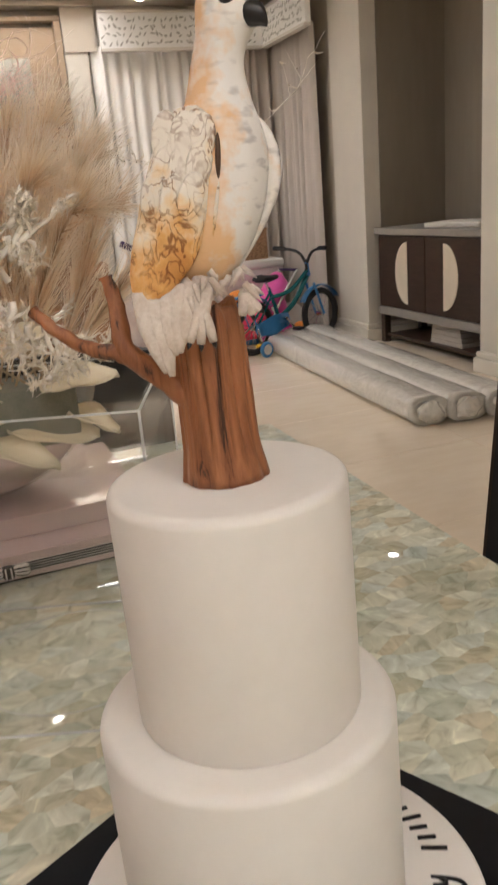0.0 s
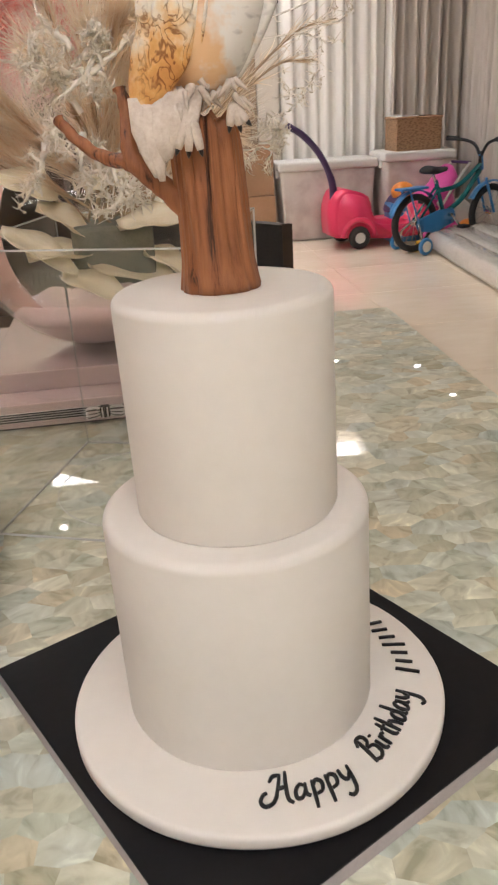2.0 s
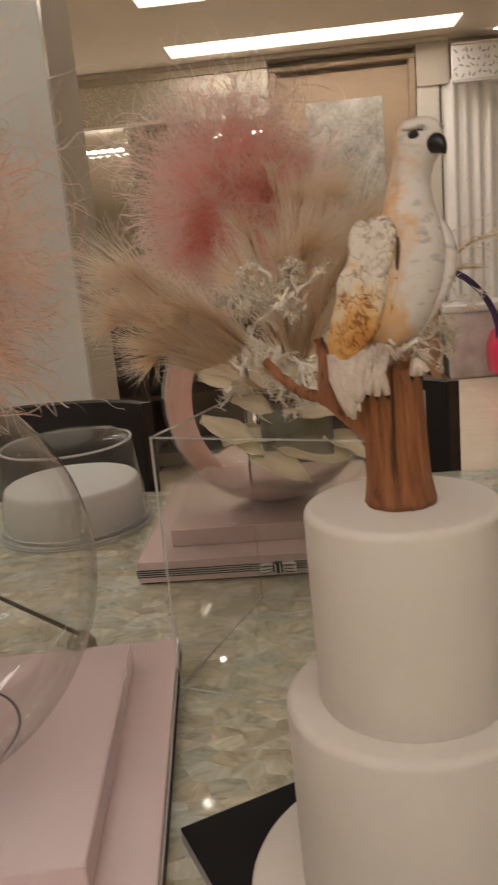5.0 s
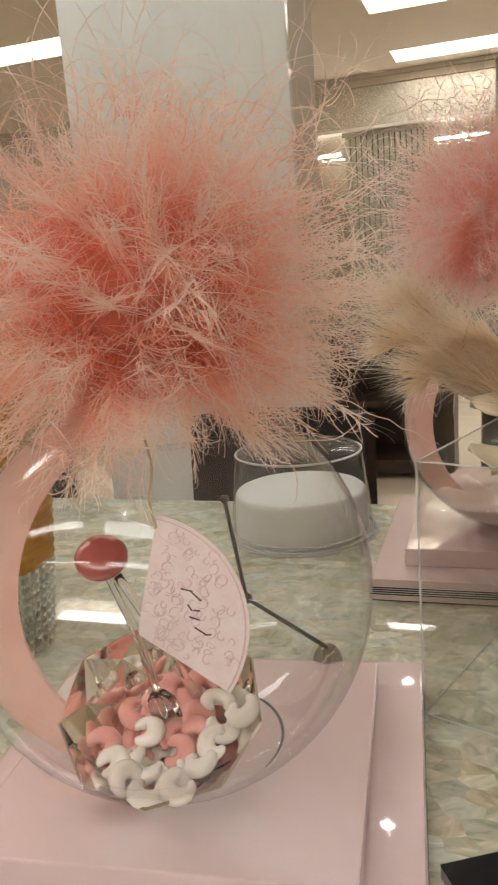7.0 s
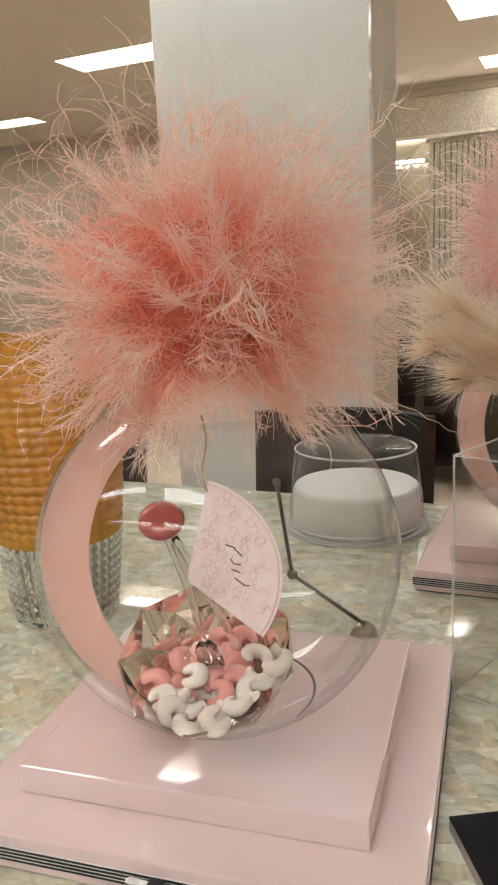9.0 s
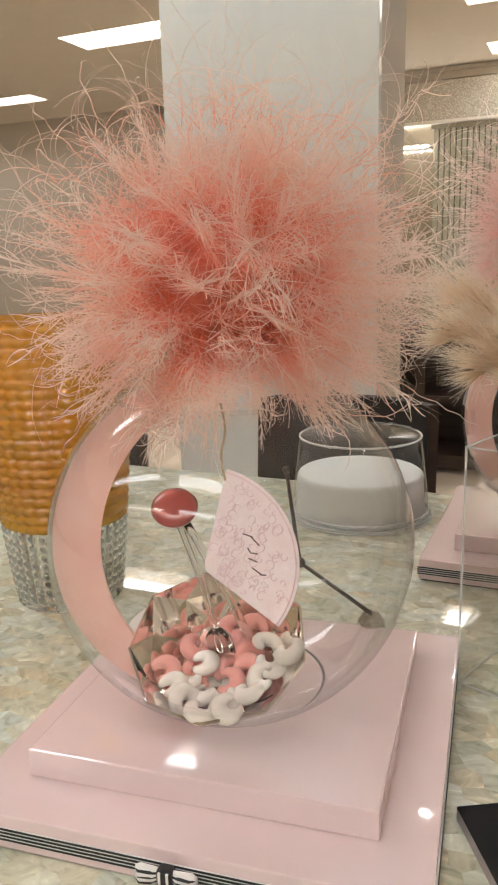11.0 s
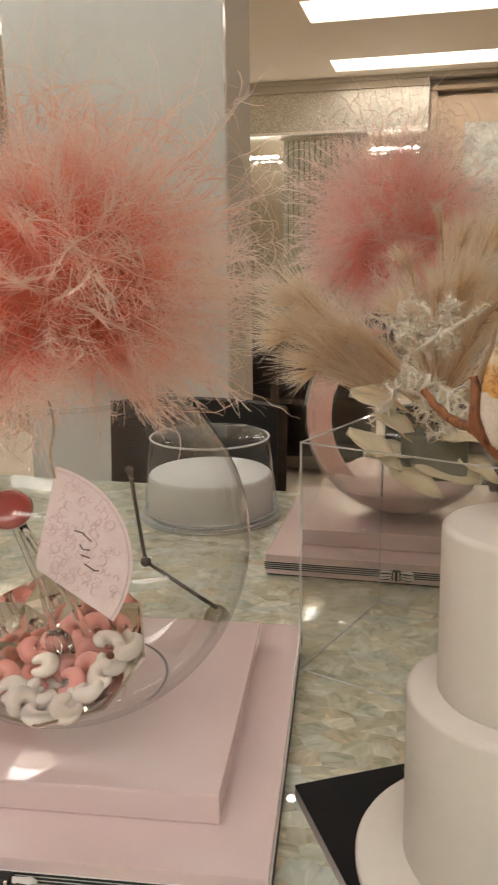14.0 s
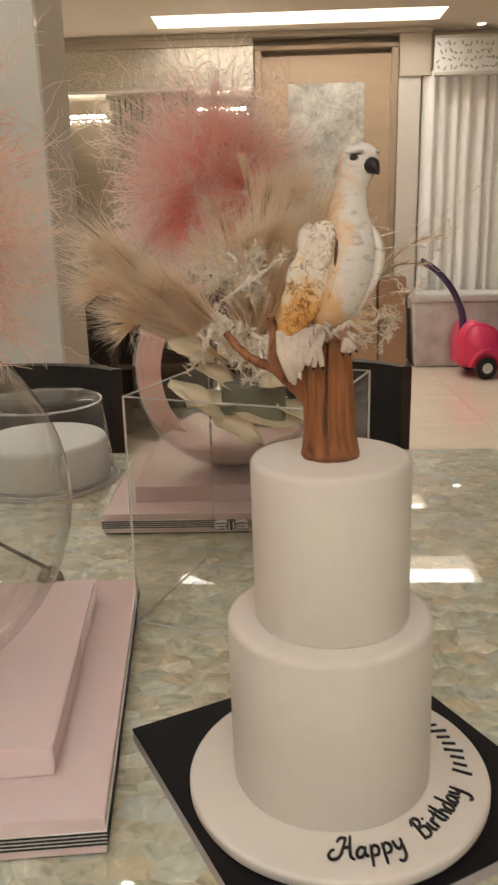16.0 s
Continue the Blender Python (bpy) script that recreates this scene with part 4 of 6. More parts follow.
def doll_pushchair():
    """A toy pushchair: hooded shell on a bent tube frame with four small wheels."""
    ob = thing("doll_pushchair", (2.36, 5.98, 0.0), 200, "magenta toy doll pushchair with a rounded hood", "toy pushchair")
    shell = loft([((-0.15, 0, 0.58), (0, 0.06, 0), (0.02, 0, 0.02)), ((-0.14, 0, 0.52), (0, 0.12, 0), (0.06, 0, 0.05)), ((-0.08, 0, 0.42), (0, 0.13, 0), (0.09, 0, 0.05)), ((0.03, 0, 0.34), (0, 0.13, 0), (0.06, 0, 0.08)), ((0.16, 0, 0.33), (0, 0.11, 0), (0.02, 0, 0.06)), ((0.20, 0, 0.34), (0, 0.05, 0), (0.01, 0, 0.02))], 18)
    part("seat_shell", shell, MAGENTA_PLASTIC, ob, "", True)
    for sy in (-1, 1):
        part("frame_tube", tube(curve_points([(0.17, sy * 0.12, 0.05), (0.02, sy * 0.13, 0.28), (-0.16, sy * 0.13, 0.50), (-0.28, sy * 0.11, 0.60)]), 0.010, 8), WHITE_PLASTIC, ob, "white bent tube", True)
        part("frame_tube", tube([(-0.14, sy * 0.12, 0.05), (0.06, sy * 0.13, 0.32)], 0.010, 8), WHITE_PLASTIC, ob, "white tube", True)
        for x in (-0.14, 0.17):
            wheel(ob, "wheel", (x, sy * 0.14, 0.052), 0.052, (0, 1, 0), 0.014, MAGENTA_PLASTIC, WHITE_PLASTIC)
    part("push_bar", tube([(-0.28, -0.11, 0.60), (-0.28, 0.11, 0.60)], 0.012, 8), PURPLE_PLASTIC, ob, "dark push bar")
    return ob


doll_pushchair()


tray = part("toy_tray", slab(-0.2, 0.2, -0.06, 0.06, 0, 0.05, 0.012), YELLOW_PLASTIC)
tray.matrix_basis = pose(2.33, 5.69, 0.0, 0, 0, 12)
tagged(tray, "flat yellow plastic toy tray on the floor", "toy")


# ---- chairs ----
def dining_chair():
    """Local -y is the front edge of the seat; the back curves round +y."""
    ob = thing("dining_chair", (0, 0, 0), 0, "black leather dining chair with a curved back", "chair", "chairs round the table")
    bm = slab(-0.24, 0.24, -0.24, 0.22, 0.40, 0.47, 0.025, 3)
    part("seat", bm, BLACK_LEATHER, ob, "", True)
    bm = bmesh.new()
    n = 14
    rows = []
    for rad in (0.0, 0.045):
        for zf in (0, 1):
            row = []
            for k in range(n + 1):
                u = k / n * 2 - 1
                x = 0.255 * u
                y = 0.26 + rad - 0.055 * u * u
                z = 0.44 if zf == 0 else 0.895 - 0.008 * u ** 4
                row.append(bm.verts.new((x, y + (0.04 if zf else 0.0), z)))
            rows.append(row)
    lo_f, hi_f, lo_b, hi_b = rows
    for a, b in ((lo_f, hi_f), (hi_f, hi_b), (hi_b, lo_b), (lo_b, lo_f)):
        for k in range(n):
            bm.faces.new((a[k], a[k + 1], b[k + 1], b[k]))
    for k in (0, n):
        bm.faces.new((lo_f[k], hi_f[k], hi_b[k], lo_b[k]))
    bmesh.ops.recalc_face_normals(bm, faces=bm.faces[:])
    part("backrest", bm, BLACK_LEATHER, ob)
    for sx in (-1, 1):
        part("side_post", tube([(sx * 0.262, 0.226, 0.40), (sx * 0.262, 0.268, 0.888)], [0.021, 0.021], 4), DARK_WOOD, ob, "dark wood side post")
    for sx in (-1, 1):
        for y in (-0.2, 0.19):
            part("leg", tube([(sx * 0.21, y, 0.40), (sx * 0.215, y * 1.06, 0.0)], [0.022, 0.014], 8), DARK_WOOD, ob)
    return ob


chair = dining_chair()
chair.matrix_basis = pose(-0.79, 1.28, 0, 0, 0, 0)
for x, y, a in ((0.0, 1.30, -10), (0.55, 0.52, -90), (-1.75, 1.28, 0)):
    copy_thing(chair, pose(x, y, 0, 0, 0, a))
shelf = thing("sideboard", (-1.05, 4.2, 0), 0, "long dark wood sideboard with open shelves", "sideboard")
part("top", slab(-0.6, 0.6, -0.22, 0.22, 0.86, 0.91, 0.006), DARK_WOOD, shelf)
part("shelf", slab(-0.56, 0.56, -0.2, 0.2, 0.45, 0.48), DARK_WOOD, shelf)
part("base", slab(-0.58, 0.58, -0.2, 0.2, 0.04, 0.12), DARK_WOOD, shelf)
part("back_panel", slab(-0.56, 0.56, 0.18, 0.2, 0.12, 0.86), DARK_WOOD, shelf)
for sx in (-1, 0, 1):
    part("upright", slab(sx * 0.57 - 0.025, sx * 0.57 + 0.025, -0.21, 0.21, 0.0, 0.859), DARK_WOOD, shelf)


# ---- the table ----
TX0, TX1, TY0, TY1 = -2.1, 0.494, -0.42, 1.245
table = thing("dining_table", (0, 0, 0), label="large dining table topped with glossy green mother-of-pearl", category="table")
part("tabletop", slab(TX0, TX1, TY0, TY1, TABLE_Z - 0.06, TABLE_Z - 0.0015, 0.004), TABLE_BODY, table)
for x in (-1.6, 0.0):
    part("pedestal", slab(x - 0.16, x + 0.16, 0.15, 0.68, 0.03, TABLE_Z - 0.0605, 0.01), TABLE_BODY, table)
    part("foot_plate", slab(x - 0.24, x + 0.24, 0.05, 0.78, 0.0, 0.0295, 0.006), DARK_WOOD, table)

# ---- pink gift boxes, bowls and pompons ----
TIER_Z = 0.795


def gift_box():
    """Two stacked pale pink boxes with a striped ribbon; the origin is the middle of the foot."""
    ob = thing("gift_box", (0, 0, 0), 0, "pale pink lacquered two-tier gift box with striped ribbon", "gift box", "pink gift boxes")
    w, d, h = 0.2445, 0.2525, 0.042
    part("base", slab(-w + 0.004, w - 0.004, -d + 0.004, d - 0.004, 0.0, 0.003), RIBBON_BLACK, ob, "black base board")
    part("lower_box", slab(-w, w, -d, d, 0.0032, h, 0.002), PINK_BOX, ob)
    part("upper_box", slab(-0.19, 0.19, -0.19, 0.19, h + 0.0002, 0.075, 0.0025), PINK_BOX, ob)
    part("ribbon", slab(-w - 0.0012, w + 0.0012, -d - 0.0012, d + 0.0012, 0.013, 0.0285), RIBBON_WHITE, ob, "white band of a striped ribbon")
    for k in range(4):
        z = 0.0138 + 0.0040 * k
        part("stripe", slab(-w - 0.0018, w + 0.0018, -d - 0.0018, d + 0.0018, z, z + 0.0022), RIBBON_BLACK, ob, "black ribbon stripe")
    # bow at the middle of the front
    for sx in (-1, 1):
        loop = part("bow_loop", loft([((0, 0, 0), (0.002, 0, 0), (0, 0, 0.006)), ((sx * 0.012, -0.004, 0), (0, 0.005, 0), (0, 0, 0.0095)), ((sx * 0.026, -0.004, -0.001), (0, 0.006, 0), (0, 0, 0.011)), ((sx * 0.031, -0.003, -0.001), (0, 0.003, 0), (0, 0, 0.008))], 14), RIBBON_WHITE, ob, "striped ribbon loop", True)
        loop.location = (0, -d - 0.006, 0.021)
        for k in (-1, 0, 1):
            line = part("stripe", loft([((sx * 0.004, -0.002, k * 0.003), (0, 0.0032, 0), (0, 0, 0.0009)), ((sx * 0.014, -0.005, k * 0.0055), (0, 0.0056, 0), (0, 0, 0.0014)), ((sx * 0.026, -0.0045, k * 0.0062 - 0.001), (0, 0.0062, 0), (0, 0, 0.0015)), ((sx * 0.0305, -0.003, k * 0.005 - 0.001), (0, 0.003, 0), (0, 0, 0.0012))], 10), RIBBON_BLACK, loop)
    knot = part("bow_knot", slab(-0.008, 0.008, -d - 0.016, -d - 0.002, 0.012, 0.031, 0.004, 3), RIBBON_BLACK, ob, "striped ribbon knot")
    for k in (-1, 1):
        part("stripe", slab(k * 0.004 - 0.0012, k * 0.004 + 0.0012, -d - 0.0168, -d - 0.004, 0.013, 0.030), RIBBON_WHITE, knot)
    return ob


box_near = gift_box()
box_near.matrix_basis = pose(-0.490, 0.133, TABLE_Z, 0, 0, 6.4)
box_far = copy_thing(box_near, pose(-0.15, 0.945, TABLE_Z, 0, 0, 0.8))

BOWL_R = 0.203


def glass_bowl():
    """A round glass bowl with an open top and a pink crescent set in its side; origin at the foot."""
    ob = thing("glass_bowl", (0, 0, 0), 0, "round clear glass bowl with a pink crescent moon inside", "glass bowl", "moon bowls")
    prof = []
    for k in range(40):
        a = -math.pi / 2 + 0.26 + (math.pi - 0.26 - 0.62) * k / 39
        prof.append((BOWL_R * math.cos(a), BOWL_R * (1 + math.sin(a))))
    foot = [(0.004, prof[0][1] - 0.0005)]
    part("glass", lathe(foot + prof, 72, False), BOWL_GLASS, ob, "", True)
    r, z = prof[-1]
    part("lip", add_tube(bmesh.new(), [(r * math.cos(a), r * math.sin(a), z) for a in [2 * math.pi * k / 48 for k in range(49)]], 0.0022, 8), CLEAR_GLASS, ob, "rounded glass lip", True)
    r, z = prof[0]
    part("foot_ring", add_tube(bmesh.new(), [(r * math.cos(a), r * math.sin(a), z) for a in [2 * math.pi * k / 48 for k in range(49)]], 0.0018, 8), CLEAR_GLASS, ob, "thick glass foot", True)
    # crescent: outer circle of the bowl, inner circle set off towards the right
    R, r2, off = BOWL_R - 0.006, 0.186, 0.040
    outer = [(R * math.cos(a), R * math.sin(a)) for a in [radians(118 + 130 * k / 40) for k in range(41)]]
    inner = [(off + r2 * math.cos(a), -0.004 + r2 * math.sin(a)) for a in [radians(250 - 136 * k / 40) for k in range(41)]]
    bm = prism(outer + inner, -0.006, 0.006)
    bmesh.ops.transform(bm, matrix=Matrix.Translation((0, 0, BOWL_R)) @ Matrix.Rotation(radians(90), 4, "X"), verts=bm.verts)
    bmesh.ops.recalc_face_normals(bm, faces=bm.faces[:])
    part("crescent", bm, PINK_MOON, ob, "pink enamel crescent moon")
    return ob


bowl_near = glass_bowl()
bowl_near.matrix_basis = pose(-0.486, 0.095, TIER_Z + 0.001, 0, 0, 34)
bowl_far = copy_thing(bowl_near, pose(-0.15, 0.905, TIER_Z + 0.001, 0, 0, 8))


# added dark tube in place of the shaded edge round the bowl's foot
part("base_ring", tube([(0.103 * math.cos(a), 0.103 * math.sin(a), 0.0305) for a in [radians(-52 + 95 * k / 24) for k in range(25)]], [0.0006 + 0.0011 * math.sin(math.pi * k / 24) for k in range(25)], 8), GUNMETAL, bowl_near, "thin dark arc added for the shaded edge of the bowl's foot", True)


def pompon(seed):
    """A broad, squarish mass of curled marabou feathers round a down core; origin in its middle."""
    rng = np.random.default_rng(seed)
    ob = thing("feather_pompon", (0, 0, 0), 0, "fluffy coral pink feather pompon resting on the bowl", "feather pompon", "feather pompons")
    half = np.array([0.214, 0.196, 0.184])

    def unit(v):
        return v / (np.linalg.norm(v, axis=-1, keepdims=True) + 1e-9)

    def across(v):
        return unit(np.cross(v, rng.normal(size=v.shape)))

    def edge(w):
        """How far the outline lies along the directions w."""
        return 1.0 / (np.abs(w / half) ** 2.9).sum(-1, keepdims=True) ** (1 / 2.9)

    bm = bmesh.new()
    bmesh.ops.create_icosphere(bm, subdivisions=4, radius=1.0)
    for v in bm.verts:
        v.co = Vector(np.array(v.co) * half * 0.43) * (1 + 0.26 * noise.noise(v.co * 3.0))
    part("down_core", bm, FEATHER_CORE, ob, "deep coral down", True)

    # feathers in tufts, with gaps left between the tufts
    clumps, per, barbs = 84, 5, 66
    c = np.arange(clumps)
    u = 0.97 - 1.85 * (c + 0.5) / clumps
    a = 2.39996 * c
    main = unit(np.stack([np.sqrt(1 - u * u) * np.cos(a), np.sqrt(1 - u * u) * np.sin(a), u], 1) + 0.07 * rng.normal(size=(clumps, 3)))
    d = unit(np.repeat(main, per, 0) + 0.125 * rng.normal(size=(clumps * per, 3)))
    n = len(d)
    reach = edge(d) * (np.repeat(rng.uniform(0.74, 1.0, clumps), per) * rng.uniform(0.86, 1.06, n))[:, None]
    side = unit(np.repeat(across(main) + np.array([0, 0, -0.25]), per, 0) + 0.4 * rng.normal(size=(n, 3)))
    bend = rng.uniform(0.008, 0.050, (n, 1))
    flat = unit(np.cross(d, side) + 0.5 * rng.normal(size=(n, 3)))
    swirl = np.repeat(rng.uniform(-0.36, 0.46, (clumps, 1)), per, 0)
    shift = np.repeat(rng.uniform(-0.24, 0.20, (clumps, 1)), per, 0)

    def along(f):
        return d * reach * (0.36 + 0.64 * f) + side * bend * f * f

    sets = []
    for b in range(barbs):
        f = ((b + rng.random((n, 1))) / barbs) ** 0.85
        p = along(f)
        t = unit(along(f + 0.02) - p)
        o = unit(np.cross(t, flat) * rng.choice([-1, 1], (n, 1)) + 0.42 * rng.normal(size=(n, 3)))
        ln = rng.uniform(0.022, 0.050, (n, 1)) * (1.1 - 0.45 * f)
        ang, by = rng.uniform(0.45, 1.25, (n, 1)), swirl + rng.uniform(-0.42, 0.50, (n, 1))
        pts = [p]
        for k in range(5):
            p = p + (t * np.cos(ang) + o * np.sin(ang)) * ln / 5
            ang = ang + by
            pts.append(p)
        sets.append((np.stack(pts, 1), rng.uniform(0.0007, 0.0016, n), np.broadcast_to(shift, (n, 1))))
    # shafts of the feathers
    shaft = np.stack([along(np.full((n, 1), f)) for f in (0.0, 0.25, 0.5, 0.75, 1.0)], 1)
    sets.append((shaft, np.full(n, 0.0020), np.full((n, 1), -0.15)))
    # long loose wisps, most of them above
    m = 420
    u = np.where(np.arange(m) % 4 > 0, rng.uniform(0.25, 1, m), rng.uniform(-0.7, 0.5, m))
    a = rng.uniform(0, 2 * math.pi, m)
    w = np.stack([np.sqrt(1 - u * u) * np.cos(a), np.sqrt(1 - u * u) * np.sin(a), u], 1)
    s = across(w)
    up = np.cross(s, w)
    ang, by = rng.uniform(-0.6, 0.6, (m, 1)), rng.choice([-1, 1], (m, 1)) * rng.uniform(0.06, 0.36, (m, 1))
    p, pts = w * edge(w) * 0.82, []
    for k in range(15):
        pts.append(p)
        ang = ang + by
        p = p + (w * np.cos(ang) + s * np.sin(ang) + up * 0.25 * math.sin(1.7 * k)) * rng.uniform(0.006, 0.011, (m, 1))
    sets.append((np.stack(pts, 1), np.full(m, 0.0012), np.full((m, 1), -0.55)))
    verts, faces, tones, base = [], [], [], 0
    for chain, width, tone_shift in sets:
        h, k = chain.shape[:2]
        s = across(chain[:, -1] - chain[:, 0])[:, None, :]
        taper = (width[:, None] * (1.0 - 0.65 * np.arange(k) / (k - 1)) / 2)[:, :, None]
        pair = np.stack([chain + s * taper, chain - s * taper], 2).reshape(-1, 3)
        # tone follows depth, so shade in the gaps between tufts sits in the coral
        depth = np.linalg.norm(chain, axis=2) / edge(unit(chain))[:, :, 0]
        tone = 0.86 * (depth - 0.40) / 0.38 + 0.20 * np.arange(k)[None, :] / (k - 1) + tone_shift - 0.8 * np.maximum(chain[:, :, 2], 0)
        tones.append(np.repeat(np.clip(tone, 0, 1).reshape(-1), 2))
        verts.append(pair)
        i = base + (np.arange(h)[:, None] * 2 * k + 2 * np.arange(k - 1)[None, :]).reshape(-1)
        faces.append(np.stack([i, i + 1, i + 3, i + 2], 1))
        base += len(pair)
    verts, faces, tone = np.concatenate(verts), np.concatenate(faces), np.concatenate(tones)
    data = bpy.data.meshes.new("plumage")
    data.vertices.add(len(verts))
    data.vertices.foreach_set("co", verts.ravel())
    data.loops.add(4 * len(faces))
    data.loops.foreach_set("vertex_index", faces.ravel())
    data.polygons.add(len(faces))
    data.polygons.foreach_set("loop_start", np.arange(0, 4 * len(faces), 4))
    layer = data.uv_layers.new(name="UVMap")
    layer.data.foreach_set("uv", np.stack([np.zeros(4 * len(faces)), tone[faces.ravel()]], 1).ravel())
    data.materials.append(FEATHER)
    data.update(calc_edges=True)
    data.validate()
    tagged(link_mesh("plumage", data, ob, "curled coral feather plumage"), kind="stuff")
    return ob


pom_near = pompon(5)
pom_near.matrix_basis = pose(-0.476, 0.080, 1.278, 0, 0, 24)
pom_far = copy_thing(pom_near, pose(-0.185, 0.90, 1.345, 0, 0, 128))
pom_far.scale = (1.0, 1.0, 1.14)
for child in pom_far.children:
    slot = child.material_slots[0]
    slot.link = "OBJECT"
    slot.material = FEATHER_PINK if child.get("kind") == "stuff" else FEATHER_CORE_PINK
tagged(pom_far, "fluffy rose pink feather pompon resting on the bowl")


# ---- what lies in the near bowl ----
def facet_bowl():
    """A shallow bowl of flat mirror facets with a pointed rim, its mouth along local +z."""
    ob = thing("candy_bowl", (0, 0, 0), 0, "tilted faceted mirror-silver bowl inside the round glass bowl", "candy bowl")
    bm = bmesh.new()
    n = 9
    phs = [0.0, 0.5, 0.0, 0.5]
    shape = [(0.028, -0.066), (0.058, -0.052), (0.083, -0.022), (0.097, 0.0)]
    rings, inner = [], []
    for (r, z), ph in zip(shape, phs):
        rings.append([(r * math.cos(2 * math.pi * (i + ph) / n), r * math.sin(2 * math.pi * (i + ph) / n), z + (0.006 * math.sin(2.3 * i) if z == 0.0 else 0.0)) for i in range(n)])
    for ring in rings[::-1]:
        inner.append([(x * 0.975, y * 0.975, z + 0.0018) for x, y, z in ring])
    seq = [[bm.verts.new(p) for p in ring] for ring in rings + inner]
    order = phs + phs[::-1]
    for q, (lo, hi) in enumerate(zip(seq, seq[1:])):
        for i in range(n):
            j = (i + 1) % n
            if order[q] == order[q + 1]:
                bm.faces.new((lo[i], lo[j], hi[j], hi[i]))
            elif order[q] == 0:
                bm.faces.new((lo[i], lo[j], hi[i]))
                bm.faces.new((lo[j], hi[j], hi[i]))
            else:
                bm.faces.new((lo[i], lo[j], hi[j]))
                bm.faces.new((lo[i], hi[j], hi[i]))
    bm.faces.new(seq[0][::-1])
    bm.faces.new(seq[-1])
    bmesh.ops.recalc_face_normals(bm, faces=bm.faces[:])
    part("shell", bm, FACET_METAL, ob)
    return ob


CANDY_AT = Matrix.Translation((-0.470, 0.018, 0.911)) @ Matrix.Rotation(radians(24), 4, "Z") @ Matrix.Rotation(radians(31), 4, "X") @ Matrix.Rotation(radians(-6), 4, "Y")
facet_bowl().matrix_basis = CANDY_AT


def moon_candy(material, label, group):
    """A plump crescent, flatter than it is wide, with blunt tips."""
    pts, radii = [], []
    for k in range(15):
        a = radians(36 + 288 * k / 14)
        pts.append((0.0106 * math.cos(a), 0.0106 * math.sin(a), 0))
        radii.append(0.0028 + 0.0066 * math.sin(math.pi * k / 14) ** 0.8)
    bm = tube(pts, radii, 10)
    for v in bm.verts:
        v.co.z *= 0.8
        v.co += 0.0006 * Vector((noise.noise(v.co * 160), noise.noise(v.co * 160 + Vector((7, 0, 0))), noise.noise(v.co * 160 + Vector((0, 7, 0)))))
    ob = part("candy", bm, material, None, "", True)
    return tagged(ob, label, "candy", group)


rnd = random.Random(11)
pink = moon_candy(CANDY_PINK, "pink crescent-moon candy in the faceted bowl", "pink candies")
white = moon_candy(CANDY_WHITE, "cream white crescent-moon candy in the faceted bowl", "white candies")
used = set()
spots = [(-0.020, -0.012, 1)]
for ring, n in ((0.0, 1), (0.024, 6), (0.046, 12), (0.068, 17)):
    for k in range(n):
        a = 2 * math.pi * (k + 0.37 * (n % 5)) / n
        spots.append((ring * math.cos(a) + 0.010, ring * math.sin(a) - 0.010, 0))
for x, y, over in spots:
    r = math.hypot(x, y)
    if y > 0.036 or (y > -0.012 and x < -0.030) or r > (0.080 if y < 0 else 0.070):
        continue
    pale = over or r > 0.040 and (y < -0.022 or x > 0.052)
    m = CANDY_AT @ pose(x + rnd.uniform(-0.003, 0.003), y + rnd.uniform(-0.003, 0.003), -0.038 + 5.0 * r * r - 0.10 * y + 0.012 * over, rnd.uniform(-38, 22), rnd.uniform(-30, 30), rnd.uniform(0, 360))
    source = white if pale else pink
    if source in used:
        copy_thing(source, m)
    else:
        source.matrix_basis = m
        used.add(source)
# a second layer that fills the bottom of the bowl
for k in range(10):
    a = 2 * math.pi * k / 10
    copy_thing(pink if math.sin(a) > -0.4 else white, CANDY_AT @ pose(0.032 * math.cos(a), 0.026 * math.sin(a) - 0.006, -0.047, rnd.uniform(-20, 20), rnd.uniform(-20, 20), rnd.uniform(0, 360)))

CLEAR_ROD = glass("clear_rod", (0.98, 0.97, 0.95), 0.02)
scoop = thing("candy_scoop", (0, 0, 0), 0, "glass candy spoon with a flat rose-red knob", "spoon")
KNOB = Vector((-0.522, 0.032, 1.050))
SPOON_END = Vector((-0.474, 0.034, 0.890))
axis = (KNOB - SPOON_END).normalized()
to_knob = Vector((0, 0, 1)).rotation_difference(axis).to_matrix().to_4x4()
stem = part("stem", tube(curve_points([SPOON_END, SPOON_END + axis * 0.08 + Vector((0.004, 0, 0)), KNOB - axis * 0.016]), 0.0042, 12), CLEAR_ROD, scoop, "clear glass stem", True)
tilt = Matrix.Translation(KNOB) @ Matrix.Rotation(radians(24), 4, "Z") @ Matrix.Rotation(radians(38), 4, "X")
bm = lathe([(0.003, 0.0085), (0.014, 0.008), (0.0222, 0.005), (0.0252, 0.0), (0.023, -0.004), (0.003, -0.004)], 32)
bmesh.ops.transform(bm, matrix=tilt, verts=bm.verts)
part("stem", tube(curve_points([KNOB - axis * 0.02 + Vector((0.006, 0.004, 0)), KNOB - axis * 0.09 + Vector((0.020, 0.012, 0)), SPOON_END + Vector((0.026, 0.018, 0.012))]), 0.0046, 12), CLEAR_ROD, scoop, "clear glass stem", True)
part("knob", bm, KNOB_ROSE, scoop, "glossy rose-red knob", True)
bm = lathe([(0.0235, -0.0042), (0.019, -0.010), (0.010, -0.016), (0.004, -0.019)], 28)
bmesh.ops.transform(bm, matrix=tilt, verts=bm.verts)
